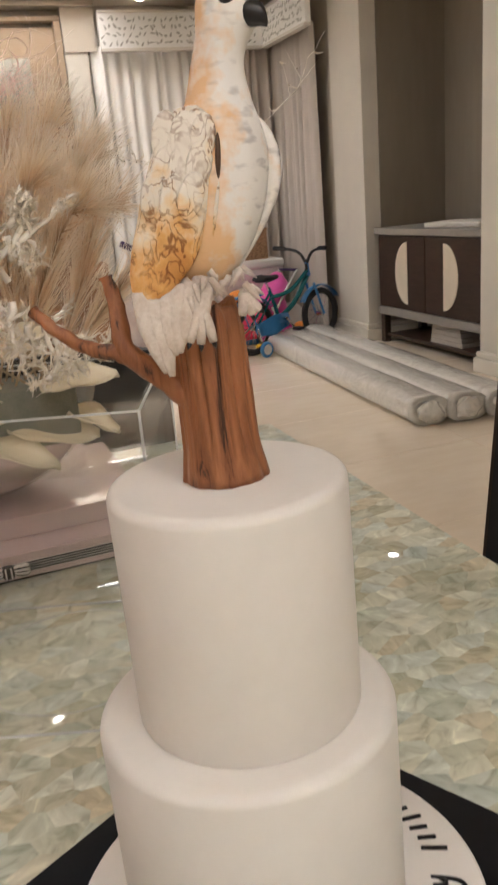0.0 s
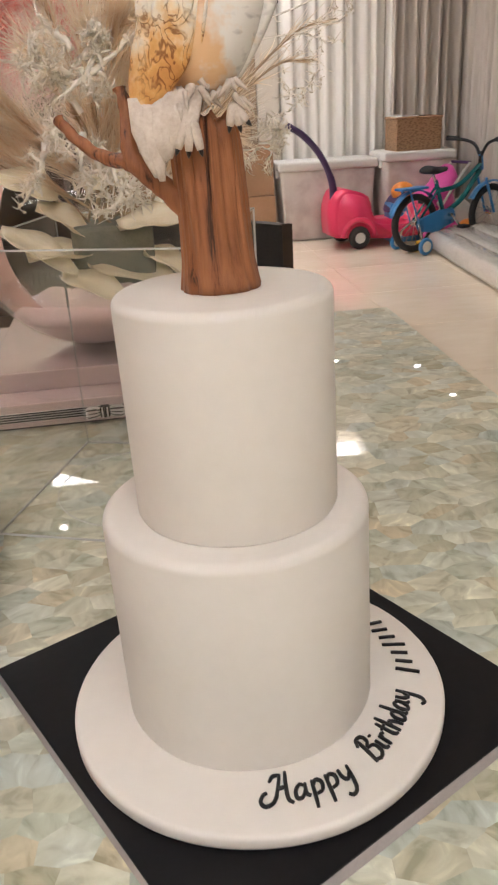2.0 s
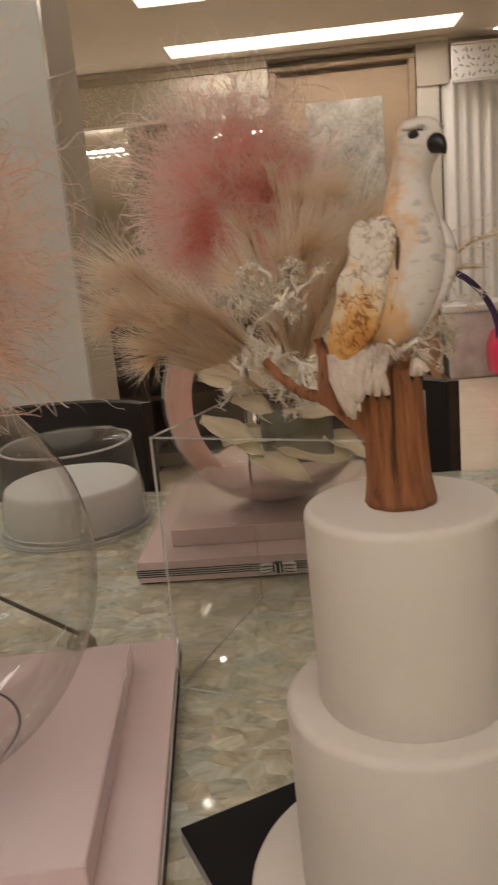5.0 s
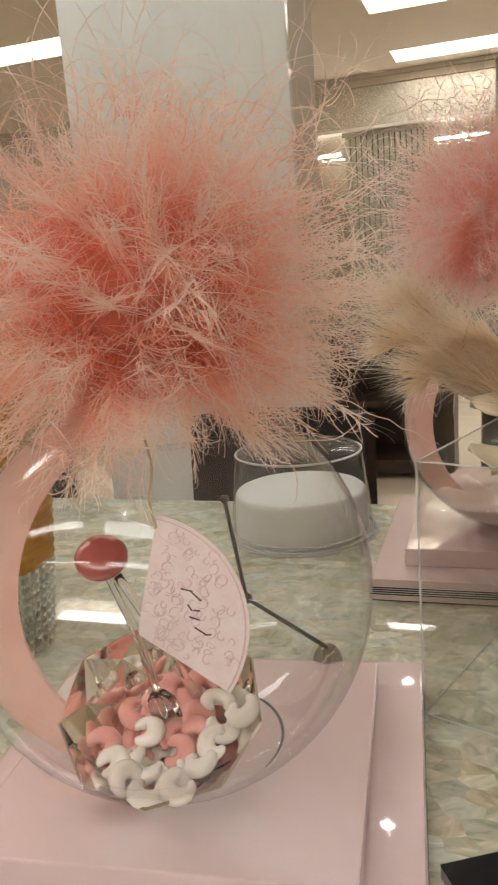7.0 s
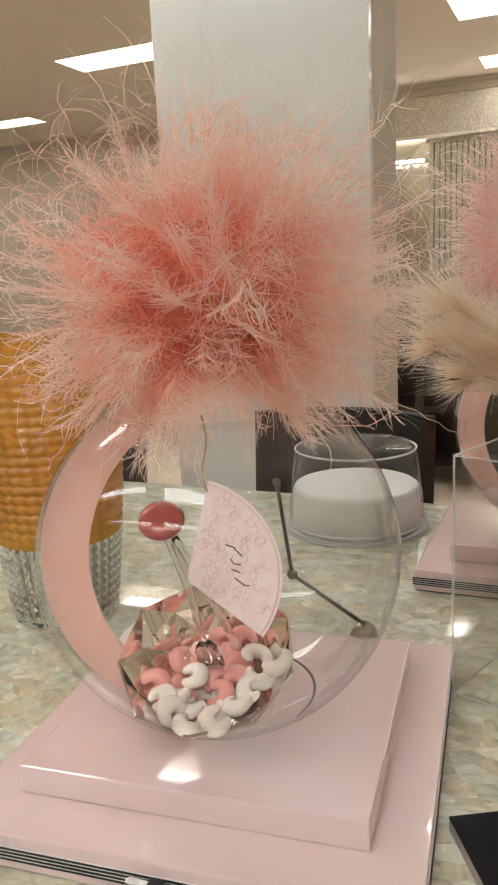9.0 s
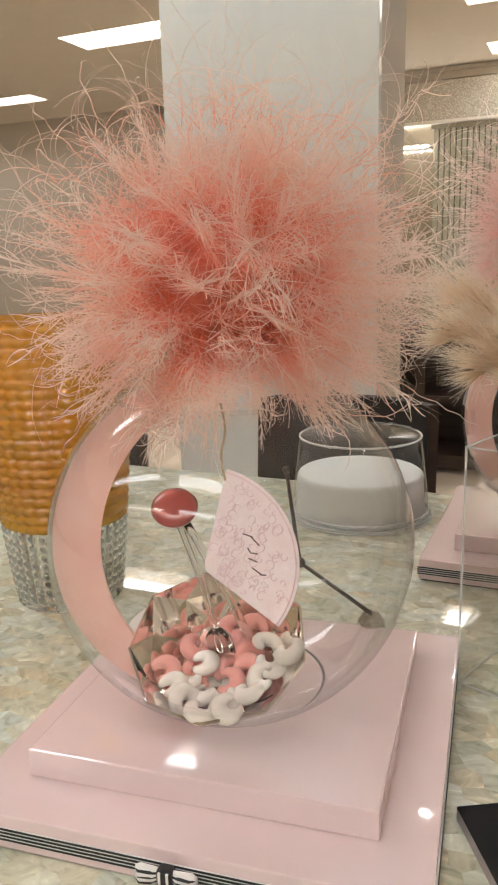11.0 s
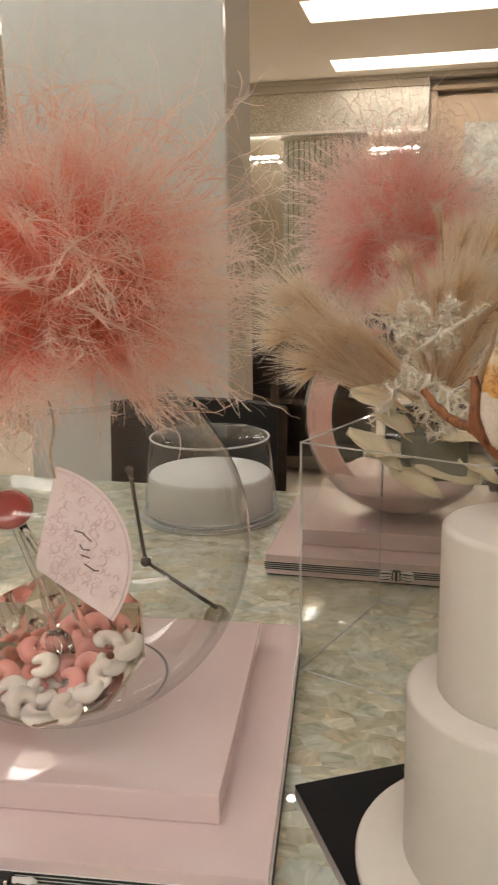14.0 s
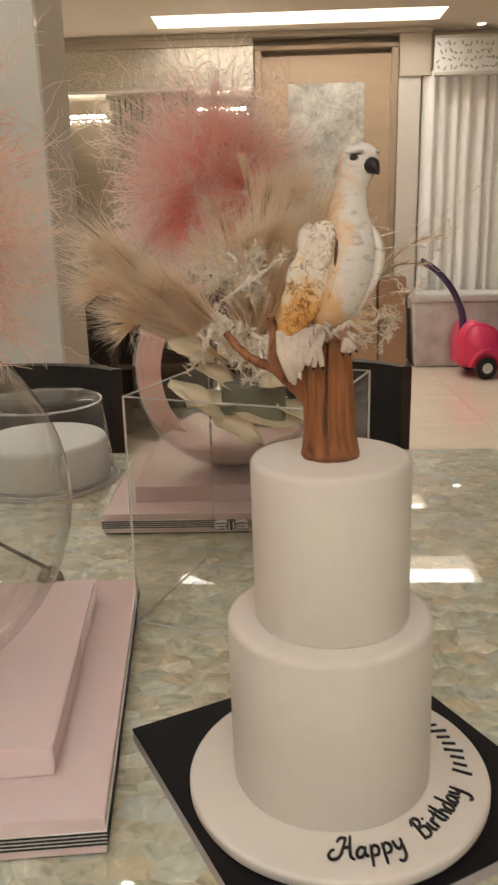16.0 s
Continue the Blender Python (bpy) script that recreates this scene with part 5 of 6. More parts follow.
part("collar", bm, CARD_PINK, scoop, "pale pink collar", True)
bm = loft([((0, 0, -0.02), (0.006, 0, 0), (0, 0.003, 0)), ((0, 0, -0.008), (0.016, 0, 0), (0, 0.006, 0)), ((0, 0, 0.012), (0.017, 0, 0), (0, 0.005, 0)), ((0, 0, 0.022), (0.008, 0, 0), (0, 0.003, 0))], 14)
bmesh.ops.transform(bm, matrix=Matrix.Translation(SPOON_END + Vector((0, 0, 0.005))) @ to_knob, verts=bm.verts)
part("spoon_bowl", bm, CRYSTAL, scoop, "clear spoon bowl", True)


def fan_tag():
    """A fan-shaped card: local x and z span it, its apex at the origin, front to -y."""
    ob = thing("fan_tag", (0, 0, 0), 0, "pink patterned fan-shaped gift tag with dark handwriting", "gift tag")
    R = 0.093
    a0, a1 = radians(-39), radians(72)
    arc = [(R * math.cos(a0 + (a1 - a0) * k / 24), R * math.sin(a0 + (a1 - a0) * k / 24)) for k in range(25)]
    bm = prism([(0.006, 0.004), (0.006, -0.004)] + arc, -0.001, 0.001)
    bmesh.ops.transform(bm, matrix=Matrix.Rotation(radians(90), 4, "X"), verts=bm.verts)
    bmesh.ops.recalc_face_normals(bm, faces=bm.faces[:])
    part("card", bm, CARD_PINK, ob)
    pale = varied("rose_print", (0.66, 0.47, 0.49), (0.71, 0.54, 0.55), 60, 0.6)
    r2 = random.Random(4)
    for k in range(105):
        rr, aa = R * r2.uniform(0.22, 0.93), a0 + (a1 - a0) * r2.uniform(0.06, 0.94)
        cx, cz = rr * math.cos(aa), rr * math.sin(aa)
        s, ph = r2.uniform(0.0022, 0.0062), r2.uniform(0, 6.28)
        pts = [(cx + s * (1 - 0.6 * i / 8) * math.cos(ph + 4.4 * i / 8), -0.0013, cz + s * (1 - 0.6 * i / 8) * math.sin(ph + 4.4 * i / 8)) for i in range(9)]
        part("scroll", tube(pts, 0.00042, 4), pale, ob, "rose scroll print")
    part("border", tube([(0.965 * x, -0.0013, 0.965 * z) for x, z in arc], 0.0006, 4), pale, ob, "rose border line")
    for x, z, ln, a in ((0.046, 0.027, 0.010, -20), (0.053, 0.021, 0.011, -48), (0.047, 0.013, 0.006, -62), (0.052, 0.010, 0.006, -10), (0.050, 0.004, 0.009, -25), (0.053, -0.006, 0.010, -38), (0.059, -0.010, 0.006, -5)):
        bar = part("text_bar", slab(-ln / 2, ln / 2, -0.0019, -0.0012, -0.0006, 0.0006, 0.0002), INK, ob, "short dark bar of writing")
        bar.matrix_basis = pose(x, 0, z, 0, -a, 0)
    part("cord", tube(curve_points([(0.027, -0.002, 0.078), (0.024, -0.004, 0.100), (0.028, 0.004, 0.125), (0.024, 0.012, 0.150)]), 0.0011, 6), STRAW, ob, "twisted cord")
    return ob


fan_tag().matrix_basis = pose(-0.429, -0.094, 1.045, -12, 0, 24) @ Matrix.Scale(0.95, 4)

# gunmetal rod ornament behind the bowl, its ball foot on the lower tier
orn = thing("metal_ornament", (0, 0, 0), 0, "gunmetal rod ornament with ball ends behind the bowl", "ornament")
NODES = [Vector((-0.389, 0.345, 0.7835)), Vector((-0.388, 0.345, 0.808)), Vector((-0.496, 0.345, 0.872)), Vector((-0.515, 0.345, 1.010))]
part("rod", tube([NODES[1], NODES[2]], [0.0032, 0.0028], 10), GUNMETAL, orn, "", True)
part("rod", tube([NODES[2], NODES[3]], [0.0030, 0.0028], 10), GUNMETAL, orn, "", True)
part("foot", lathe([(0.003, -0.0208), (0.012, -0.020), (0.019, -0.012), (0.021, 0.002), (0.018, 0.016), (0.011, 0.026), (0.003, 0.030)], 24), GLASS_BALL, orn, "smoky glass ball foot", True).location = NODES[0]
for k, r in ((2, 0.0080), (3, 0.0060)):
    part("ball", add_blob(bmesh.new(), NODES[k], (r, r, r), None, 20, 12), GUNMETAL, orn, "", True)

# folded white paper behind the candy bowl
bm = bmesh.new()
add = [bm.verts.new(p) for p in ((-0.640, 0.050, 0.845), (-0.602, 0.052, 0.826), (-0.575, 0.040, 0.872), (-0.578, 0.062, 0.916), (-0.606, 0.070, 0.893))]
bm.faces.new((add[0], add[1], add[2]))
bm.faces.new((add[0], add[2], add[4]))
bm.faces.new((add[4], add[2], add[3]))
got = bmesh.ops.extrude_face_region(bm, geom=bm.faces[:])
bmesh.ops.translate(bm, vec=(0.0004, 0.0012, 0.0), verts=[v for v in got["geom"] if isinstance(v, bmesh.types.BMVert)])
bmesh.ops.recalc_face_normals(bm, faces=bm.faces[:])
tagged(part("paper_note", bm, varied("white_paper", (0.78, 0.74, 0.69), (0.82, 0.79, 0.74), 30, 0.7), None), "small folded white paper leaning in the glass bowl", "paper note")

# added soft pink filling for the haze low in the far bowl; also blocks a reflection
def tissue():
    prof = [(0.004, 0.0265)]
    for k in range(10):
        r = 0.06 + 0.09 * k / 9
        prof.append((r, BOWL_R - math.sqrt(BOWL_R ** 2 - r * r) + 0.004))
    prof += [(0.135, 0.078), (0.09, 0.074), (0.04, 0.082), (0.004, 0.080)]
    bm = lathe(prof, 56, True)
    for v in bm.verts:
        if v.co.z > 0.068:
            v.co.z += 0.014 * noise.noise(v.co * 22) + 0.005 * noise.noise(v.co * 60)
    return tagged(part("tissue_paper", bm, varied("haze_pink", (0.90, 0.64, 0.61), (0.93, 0.74, 0.70), 25, 0.8, 0.4), None, "", True), "added pale pink filling that stands in for haze in the glass bowl", "tissue paper")


tissue().matrix_basis = pose(-0.15, 0.905, TIER_Z + 0.001, 0, 0, 0)


# ---- cake ----
BOARD = 0.336
board = thing("cake_drum", (0.0035, 0.0115, TABLE_Z), 29.1, "square black cake drum with grey edges", "cake board")
h = BOARD / 2
part("edge", slab(-h, h, -h, h, 0.0, 0.0135, 0.001), BOARD_EDGE, board, "grey foil edge")
part("top_sheet", slab(-h, h, -h, h, 0.0137, 0.0163, 0.0008), BLACK_BOARD, board)

CAKE_M = Matrix.Translation((0, 0, TABLE_Z + 0.0166)) @ Matrix.Rotation(0.019, 4, Vector((-0.73, -0.68, 0)))
cake = thing("cake", label="two-tier white fondant cake on a round white board", category="cake")
cake.matrix_basis = CAKE_M


def rounded_drum(r, z0, z1, soft, sides=96):
    prof = [(0.002, z0), (r - 0.001, z0), (r, z0 + 0.002)]
    for k in range(9):
        a = math.pi / 2 * k / 8
        prof.append((r - soft + soft * math.cos(a), z1 - soft + soft * math.sin(a)))
    prof.append((0.002, z1))
    return prof


def tier(name, r, z0, z1, soft, dx, dy, seed):
    bm = lathe(rounded_drum(r, z0, z1, soft), 96)
    for v in bm.verts:
        q = v.co * 16 + Vector((seed, 0, 0))
        v.co += Vector((v.co.x, v.co.y, 0)).normalized() * 0.0007 * noise.noise(q) if v.co.xy.length > 0.01 else Vector()
    bmesh.ops.translate(bm, vec=(dx, dy, 0), verts=bm.verts)
    return part(name, bm, FONDANT, cake, "", True)


tier("round_board", 0.150, 0.0, 0.0118, 0.004, 0, 0, 1)
tier("lower_tier", 0.0986, 0.0119, 0.1834, 0.0075, -0.0062, 0.0047, 2)
tier("upper_tier", 0.0738, 0.1835, 0.3403, 0.0065, -0.0038, 0.0032, 3)


# piped strokes of each letter: x along the line, y up, the small letters one unit high
STROKES = {
    "H": (1.85, [[(0.15, 1.55), (0.42, 1.95), (0.98, 1.95)], [(0.95, 2.0), (0.82, 1.1), (0.62, 0.15), (0.10, -0.18), (-0.28, 0.15), (-0.22, 0.62), (0.05, 0.78)], [(1.42, 2.15), (1.40, 1.1), (1.52, 0.2), (1.85, -0.15)], [(0.75, 0.98), (1.45, 1.08)]]),
    "a": (1.10, [[(0.75, 0.85), (0.40, 1.0), (0.08, 0.60), (0.15, 0.10), (0.50, 0.10), (0.78, 0.62)], [(0.82, 1.0), (0.78, 0.30), (1.05, 0.05)]]),
    "p": (1.00, [[(0.15, 1.05), (0.12, 0.1), (0.10, -0.85)], [(0.12, 0.60), (0.42, 1.0), (0.80, 0.75), (0.70, 0.20), (0.28, 0.05)]]),
    "y": (1.05, [[(0.10, 1.0), (0.15, 0.40), (0.42, 0.15), (0.78, 0.55)], [(0.88, 1.0), (0.76, 0.15), (0.58, -0.65), (0.22, -0.95), (-0.05, -0.75)]]),
    "B": (1.25, [[(0.32, 1.85), (0.25, 1.0), (0.12, -0.10)], [(-0.08, 1.50), (0.30, 1.95), (0.90, 1.90), (0.95, 1.40), (0.38, 1.05)], [(0.38, 1.05), (1.05, 0.88), (1.05, 0.25), (0.60, -0.05), (0.08, 0.10)]]),
    "i": (0.55, [[(0.15, 1.0), (0.15, 0.22), (0.45, 0.05)], [(0.18, 1.45), (0.24, 1.55)]]),
    "r": (0.75, [[(0.12, 1.0), (0.12, 0.02)], [(0.12, 0.60), (0.35, 0.95), (0.66, 0.90)]]),
    "t": (0.65, [[(0.32, 1.65), (0.26, 0.35), (0.55, 0.05)], [(0.0, 1.08), (0.66, 1.14)]]),
    "h": (0.95, [[(0.18, 1.9), (0.12, 0.0)], [(0.12, 0.55), (0.45, 0.95), (0.70, 0.60), (0.78, 0.02)]]),
    "d": (1.10, [[(0.75, 0.85), (0.40, 1.0), (0.08, 0.60), (0.15, 0.10), (0.50, 0.10), (0.78, 0.62)], [(0.84, 1.9), (0.78, 0.30), (1.05, 0.05)]]),
}


def icing_letters(text, parent, radius, start, size, stretch, gap, height):
    """Flowing black letters piped one by one along the rim, tops towards the middle."""
    x = 0.0
    for ch in text:
        wide, lines = STROKES[ch]
        bm = bmesh.new()
        for line in lines:
            pts = []
            for q in curve_points([(px, py, 0) for px, py in line], 5):
                a = start + (x + q.x * 0.97 + 0.16 * q.y) * size * stretch / radius
                r = radius - q.y * size
                pts.append((r * math.cos(a), r * math.sin(a), height))
            n = len(pts)
            add_tube(bm, pts, [0.00142 * (0.72 + 0.42 * math.sin(math.pi * (0.12 + 0.76 * k / (n - 1)))) for k in range(n)], 7)
        part("letter", bm, ICING, parent, "black piped icing letter", True)
        x += wide + gap


icing_letters("Happy", cake, 0.1240, radians(263.6), 0.0120, 0.93, 0.06, 0.0126)
icing_letters("Birthday", cake, 0.1235, radians(304.5), 0.0118, 0.92, 0.02, 0.0126)
for k in range(8):
    a = radians(354.0 + 5.3 * k)
    ln = 0.0072 if k % 3 else 0.0100
    bar = part("text_bar", slab(-ln, ln, -0.0017, 0.0017, 0, 0.0016, 0.0007), ICING, cake, "plain black icing bar")
    bar.matrix_basis = pose(0.124 * math.cos(a), 0.124 * math.sin(a), 0.0120, 0, 0, math.degrees(a) + 160)

# ---- tree trunk with branches ----
TRUNK_M = CAKE_M @ Matrix.Translation((-0.0035, 0.0022, 0.3405))
trunk = thing("tree_stump", label="chocolate brown modelled tree stump with forked branches", category="tree stump")
trunk.matrix_basis = TRUNK_M


def stump_profile(a, z):
    g = 0.05 * math.sin(9 * a + 3 * math.sin(18 * z)) + 0.035 * math.sin(17 * a + 40 * z) + 0.05 * noise.noise((2 * math.cos(a), 2 * math.sin(a), 14 * z))
    upper = min(1.0, max(0.0, (z - 0.016) / 0.034))
    cut = max(0.0, math.sin(15 * a + 1.6 * math.sin(30 * z) + 2.5 * noise.noise((3 * a, 0.0, 20 * z)))) ** 9
    return 1 + g * (0.35 + 0.30 * upper) - 0.15 * upper * cut


prof = [(0.0264, 0.0), (0.0254, 0.006), (0.0235, 0.018), (0.0226, 0.035), (0.0222, 0.055), (0.0220, 0.075), (0.0218, 0.090), (0.0212, 0.0985), (0.020, 0.1025), (0.012, 0.102), (0.002, 0.101)]
fine = []
for (r0, z0), (r1, z1) in zip(prof, prof[1:]):
    n = max(1, int((z1 - z0) / 0.004))
    fine += [(r0 + (r1 - r0) * k / n, z0 + (z1 - z0) * k / n) for k in range(n)]
fine.append(prof[-1])
bm = lathe(fine, 168, True, stump_profile)
for v in bm.verts:
    if v.co.z > 0.092 and v.co.xy.length > 0.018:
        v.co.z += 0.004 * math.sin(7 * math.atan2(v.co.y, v.co.x)) + 0.002 * math.sin(17 * math.atan2(v.co.y, v.co.x))
    v.co.x += -0.004 * (v.co.z / 0.11)
part("trunk", bm, BARK, trunk, "", True)


def stump_point(x, y, z):
    return TRUNK_M.inverted() @ Vector((x, y, z))


fork = stump_point(-0.057, 0.018, 1.158)
for line, radii in ((([stump_point(-0.012, 0.002, 1.105), stump_point(-0.026, 0.006, 1.128), stump_point(-0.042, 0.011, 1.144), fork, stump_point(-0.0585, 0.024, 1.173), stump_point(-0.058, 0.030, 1.187), stump_point(-0.061, 0.034, 1.200)]), (0.0105, 0.0078, 0.0066, 0.0060, 0.0052, 0.0046, 0.0034)),
                    (([stump_point(-0.050, 0.0145, 1.150), fork + Vector((-0.003, 0.002, -0.001)), stump_point(-0.072, 0.030, 1.159), stump_point(-0.088, 0.042, 1.168), stump_point(-0.103, 0.052, 1.184)]), (0.0040, 0.0052, 0.0046, 0.0040, 0.0030))):
    pts = curve_points(line, 8)
    along = [radii[min(k // 8, len(radii) - 2)] + (radii[min(k // 8, len(radii) - 2) + 1] - radii[min(k // 8, len(radii) - 2)]) * (k % 8) / 8 for k in range(len(pts))]
    bm = tube(pts, along, 14)
    for v in bm.verts:
        v.co += Vector((1, 1, 1)) * 0.0010 * noise.noise(v.co * 150)
    part("branch", bm, BARK, trunk, "brown forked branch", True)

# ---- falcon figure ----
PLUMAGE = Mat("cream_plumage", (0.7, 0.6, 0.45), 0.6)
_big = PLUMAGE.noise(60.0, 4.0, 0.6)
_line = PLUMAGE.noise(105.0, 2.5, 0.5, stretch=(1.0, 1.0, 0.8), distort=0.8)
_gate = PLUMAGE.noise(60.0, 3.0, 0.6)
_xyz = PLUMAGE.node("ShaderNodeSeparateXYZ")
PLUMAGE.link(PLUMAGE.coords(), _xyz.inputs[0])
_low = PLUMAGE.node("ShaderNodeMapRange")
PLUMAGE.link(_xyz.outputs[2], _low.inputs[0])
_low.inputs[1].default_value, _low.inputs[2].default_value, _low.inputs[3].default_value, _low.inputs[4].default_value = 0.060, 0.006, -0.10, 0.32
_sum = PLUMAGE.node("ShaderNodeMath", operation="ADD")
PLUMAGE.link(_low.outputs[0], _sum.inputs[0])
PLUMAGE.link(_big, _sum.inputs[1])
_base = PLUMAGE.ramp(_sum.outputs[0], [(0.42, (0.80, 0.74, 0.64)), (0.56, (0.80, 0.63, 0.40)), (0.72, (0.72, 0.40, 0.13)), (0.86, (0.60, 0.28, 0.07))])
_mark = PLUMAGE.ramp(_line, [(0.452, (1, 1, 1)), (0.482, (0.30, 0.17, 0.09)), (0.500, (0.34, 0.20, 0.11)), (0.532, (1, 1, 1))])
_where = PLUMAGE.ramp(_gate, [(0.40, (0.12, 0.12, 0.12)), (0.56, (0.85, 0.85, 0.85))])
PLUMAGE.color(PLUMAGE.mix(_where, _base, PLUMAGE.mix(1.0, _base, _mark, "MULTIPLY")))
PLUMAGE.bump(_line, 0.55, 0.003)
BREAST = Mat("white_breast", (0.78, 0.75, 0.70), 0.65)
_fleck = BREAST.noise(78.0, 2.0, 0.45, stretch=(0.9, 0.9, 2.2))
_tan = BREAST.noise(62.0, 3.0, 0.6)
_pale = BREAST.ramp(_fleck, [(0.30, (0.52, 0.49, 0.46)), (0.44, (0.80, 0.77, 0.72))])
_side = BREAST.node("ShaderNodeSeparateXYZ")
BREAST.link(BREAST.coords(), _side.inputs[0])
_back = BREAST.node("ShaderNodeMapRange")
BREAST.link(_side.outputs[0], _back.inputs[0])
_back.inputs[1].default_value, _back.inputs[2].default_value, _back.inputs[3].default_value, _back.inputs[4].default_value = 0.020, -0.006, 0.0, 0.40
_sum = BREAST.node("ShaderNodeMath", operation="ADD")
BREAST.link(_back.outputs[0], _sum.inputs[0])
BREAST.link(_tan, _sum.inputs[1])
_ochre = BREAST.ramp(_sum.outputs[0], [(0.56, (0, 0, 0)), (0.84, (0.9, 0.9, 0.9))])
BREAST.color(BREAST.mix(_ochre, _pale, (0.76, 0.47, 0.22)))
BREAST.bump(_fleck, 0.3, 0.0012)
BEAK = Mat("black_beak", (0.010, 0.009, 0.009), 0.35).m
SLIT_AND_BROW = varied("slit_shade_and_brow_brown", (0.06, 0.03, 0.015), (0.12, 0.06, 0.03), 60, 0.6)
WHITE_DOWN = varied("white_leg_down", (0.52, 0.42, 0.33), (0.76, 0.69, 0.61), 70, 0.8, 0.5, distance=0.002)


def dense(rows, steps=3):
    """Rows of numbers, filled in smoothly between."""
    r = [np.array(q, float) for q in rows]
    r = [2 * r[0] - r[1]] + r + [2 * r[-1] - r[-2]]
    out = []
    for i in range(1, len(r) - 2):
        a, b, c, d = r[i - 1:i + 3]
        for k in range(steps):
            t = k / steps
            out.append(0.5 * (2 * b + (c - a) * t + (2 * a - 5 * b + 4 * c - d) * t * t + (3 * b - a - 3 * c + d) * t ** 3))
    return [tuple(q) for q in out] + [tuple(r[-2])]


def falcon():
    """One mesh: body, folded wings, tail, head, beak, eyes, legs and claws. Its breast looks towards -y, its head towards +x."""
    bm = bmesh.new()
    B, P, S, K, W = 0, 1, 2, 3, 4
    # body, neck and head in one skin: height, middle, half width, half depth, depth offset
    rings = [(-0.006, -0.012, 0.007, 0.010, 0.006), (0.003, -0.007, 0.0150, 0.017, 0.004), (0.012, -0.003, 0.0200, 0.0215, 0.002), (0.024, 0.001, 0.0240, 0.0250, 0.0), (0.040, 0.0050, 0.0268, 0.0270, -0.001), (0.056, 0.0082, 0.0276, 0.0275, -0.001), (0.070, 0.0100, 0.0268, 0.0265, -0.001), (0.082, 0.0115, 0.0235, 0.0240, 0.0), (0.093, 0.0126, 0.0190, 0.0200, 0.001), (0.104, 0.0130, 0.0158, 0.0168, 0.001), (0.114, 0.0138, 0.0142, 0.0150, 0.001), (0.122, 0.0160, 0.0140, 0.0145, 0.0), (0.130, 0.0190, 0.0154, 0.0152, -0.001), (0.137, 0.0206, 0.0164, 0.0160, -0.001), (0.144, 0.0212, 0.0160, 0.0155, -0.0005), (0.1495, 0.0214, 0.0132, 0.0130, 0.0), (0.1528, 0.0214, 0.0085, 0.0085, 0.0), (0.1543, 0.0214, 0.003, 0.003, 0.0)]
    loft([((c, off, z), (hw, 0, 0), (0, hd, 0)) for z, c, hw, hd, off in dense(rings)], 40, B, bm)
    # the folded wing on the near side and the edge of the other one
    near = [(0.0930, -0.0080, 0.0050, 0.0040), (0.0885, -0.0095, 0.0105, 0.0075), (0.0800, -0.0110, 0.0140, 0.0095), (0.0680, -0.0135, 0.0165, 0.0105), (0.0540, -0.0170, 0.0185, 0.0108), (0.0400, -0.0208, 0.0190, 0.0105), (0.0270, -0.0255, 0.0185, 0.0095), (0.0150, -0.0300, 0.0165, 0.0082), (0.0055, -0.0345, 0.0122, 0.0065), (-0.0010, -0.0375, 0.0075, 0.0045), (-0.0050, -0.0390, 0.0025, 0.002)]
    loft([((c, -0.0150 - 0.02 * (0.09 - z) * (z > 0.02) - 0.0014 * (z <= 0.02), z), (hw, -0.30 * hw, 0.10 * hw), (0.25 * th, th, 0)) for z, c, hw, th in dense(near)], 30, P, bm)
    far = [(0.0900, 0.0290, 0.004, 0.005), (0.0820, 0.0330, 0.0062, 0.010), (0.0680, 0.0362, 0.0072, 0.014), (0.0520, 0.0352, 0.0066, 0.015), (0.0380, 0.0300, 0.0056, 0.013), (0.0240, 0.0230, 0.0044, 0.010), (0.0120, 0.0170, 0.002, 0.005)]
    loft([((c, 0.004, z), (hw, 0, 0), (-0.2 * hd, hd, 0)) for z, c, hw, hd in dense(far)], 30, B, bm)
    # overlapping feathers in low relief on the near wing, flight feathers towards its tip
    r2 = random.Random(8)
    for row in range(3):
        z = 0.078 - 0.0135 * row
        c = -0.0118 - 0.0044 * row - (0.003 if row > 3 else 0)
        for k in range(3):
            x = c + (k - 1) * 0.0092 + r2.uniform(-0.0015, 0.0015)
            y = -0.0250 - 0.0012 * row + 0.0030 * (1 - k) + 0.0024
            turn = Matrix.Rotation(radians(14 + 6 * row * 0.6), 4, "Y")
            add_blob(bm, (x, y, z + r2.uniform(-0.002, 0.002)), (0.0068, 0.0016, 0.0125), turn, 12, 8, P)
    # dark sliver that paints the shade in the slit between wing and breast
    add_blob(bm, (0.0030, -0.0272, 0.0680), (0.0015, 0.0014, 0.0115), Matrix.Rotation(radians(4), 4, "Y"), 8, 8, S)
    add_blob(bm, (-0.0005, -0.0275, 0.0430), (0.0011, 0.0012, 0.014), Matrix.Rotation(radians(12), 4, "Y"), 8, 8, P)
    add_blob(bm, (0.0400, -0.0030, 0.0500), (0.0022, 0.0035, 0.0018), None, 8, 6, K)
    # white tail feathers hanging beside the stump
    for k in range(6):
        u = k / 5 + r2.uniform(-0.04, 0.04)
        a = Vector((-0.042 + 0.034 * u, -0.017 - 0.004 * u, 0.004 + 0.004 * u))
        b = Vector((-0.041 + 0.026 * u, -0.021 - 0.004 * u, -0.014))
        c = Vector((-0.0345 + 0.014 * u, -0.022 - 0.004 * u, -0.043 + 0.022 * u + r2.uniform(-0.004, 0.004)))
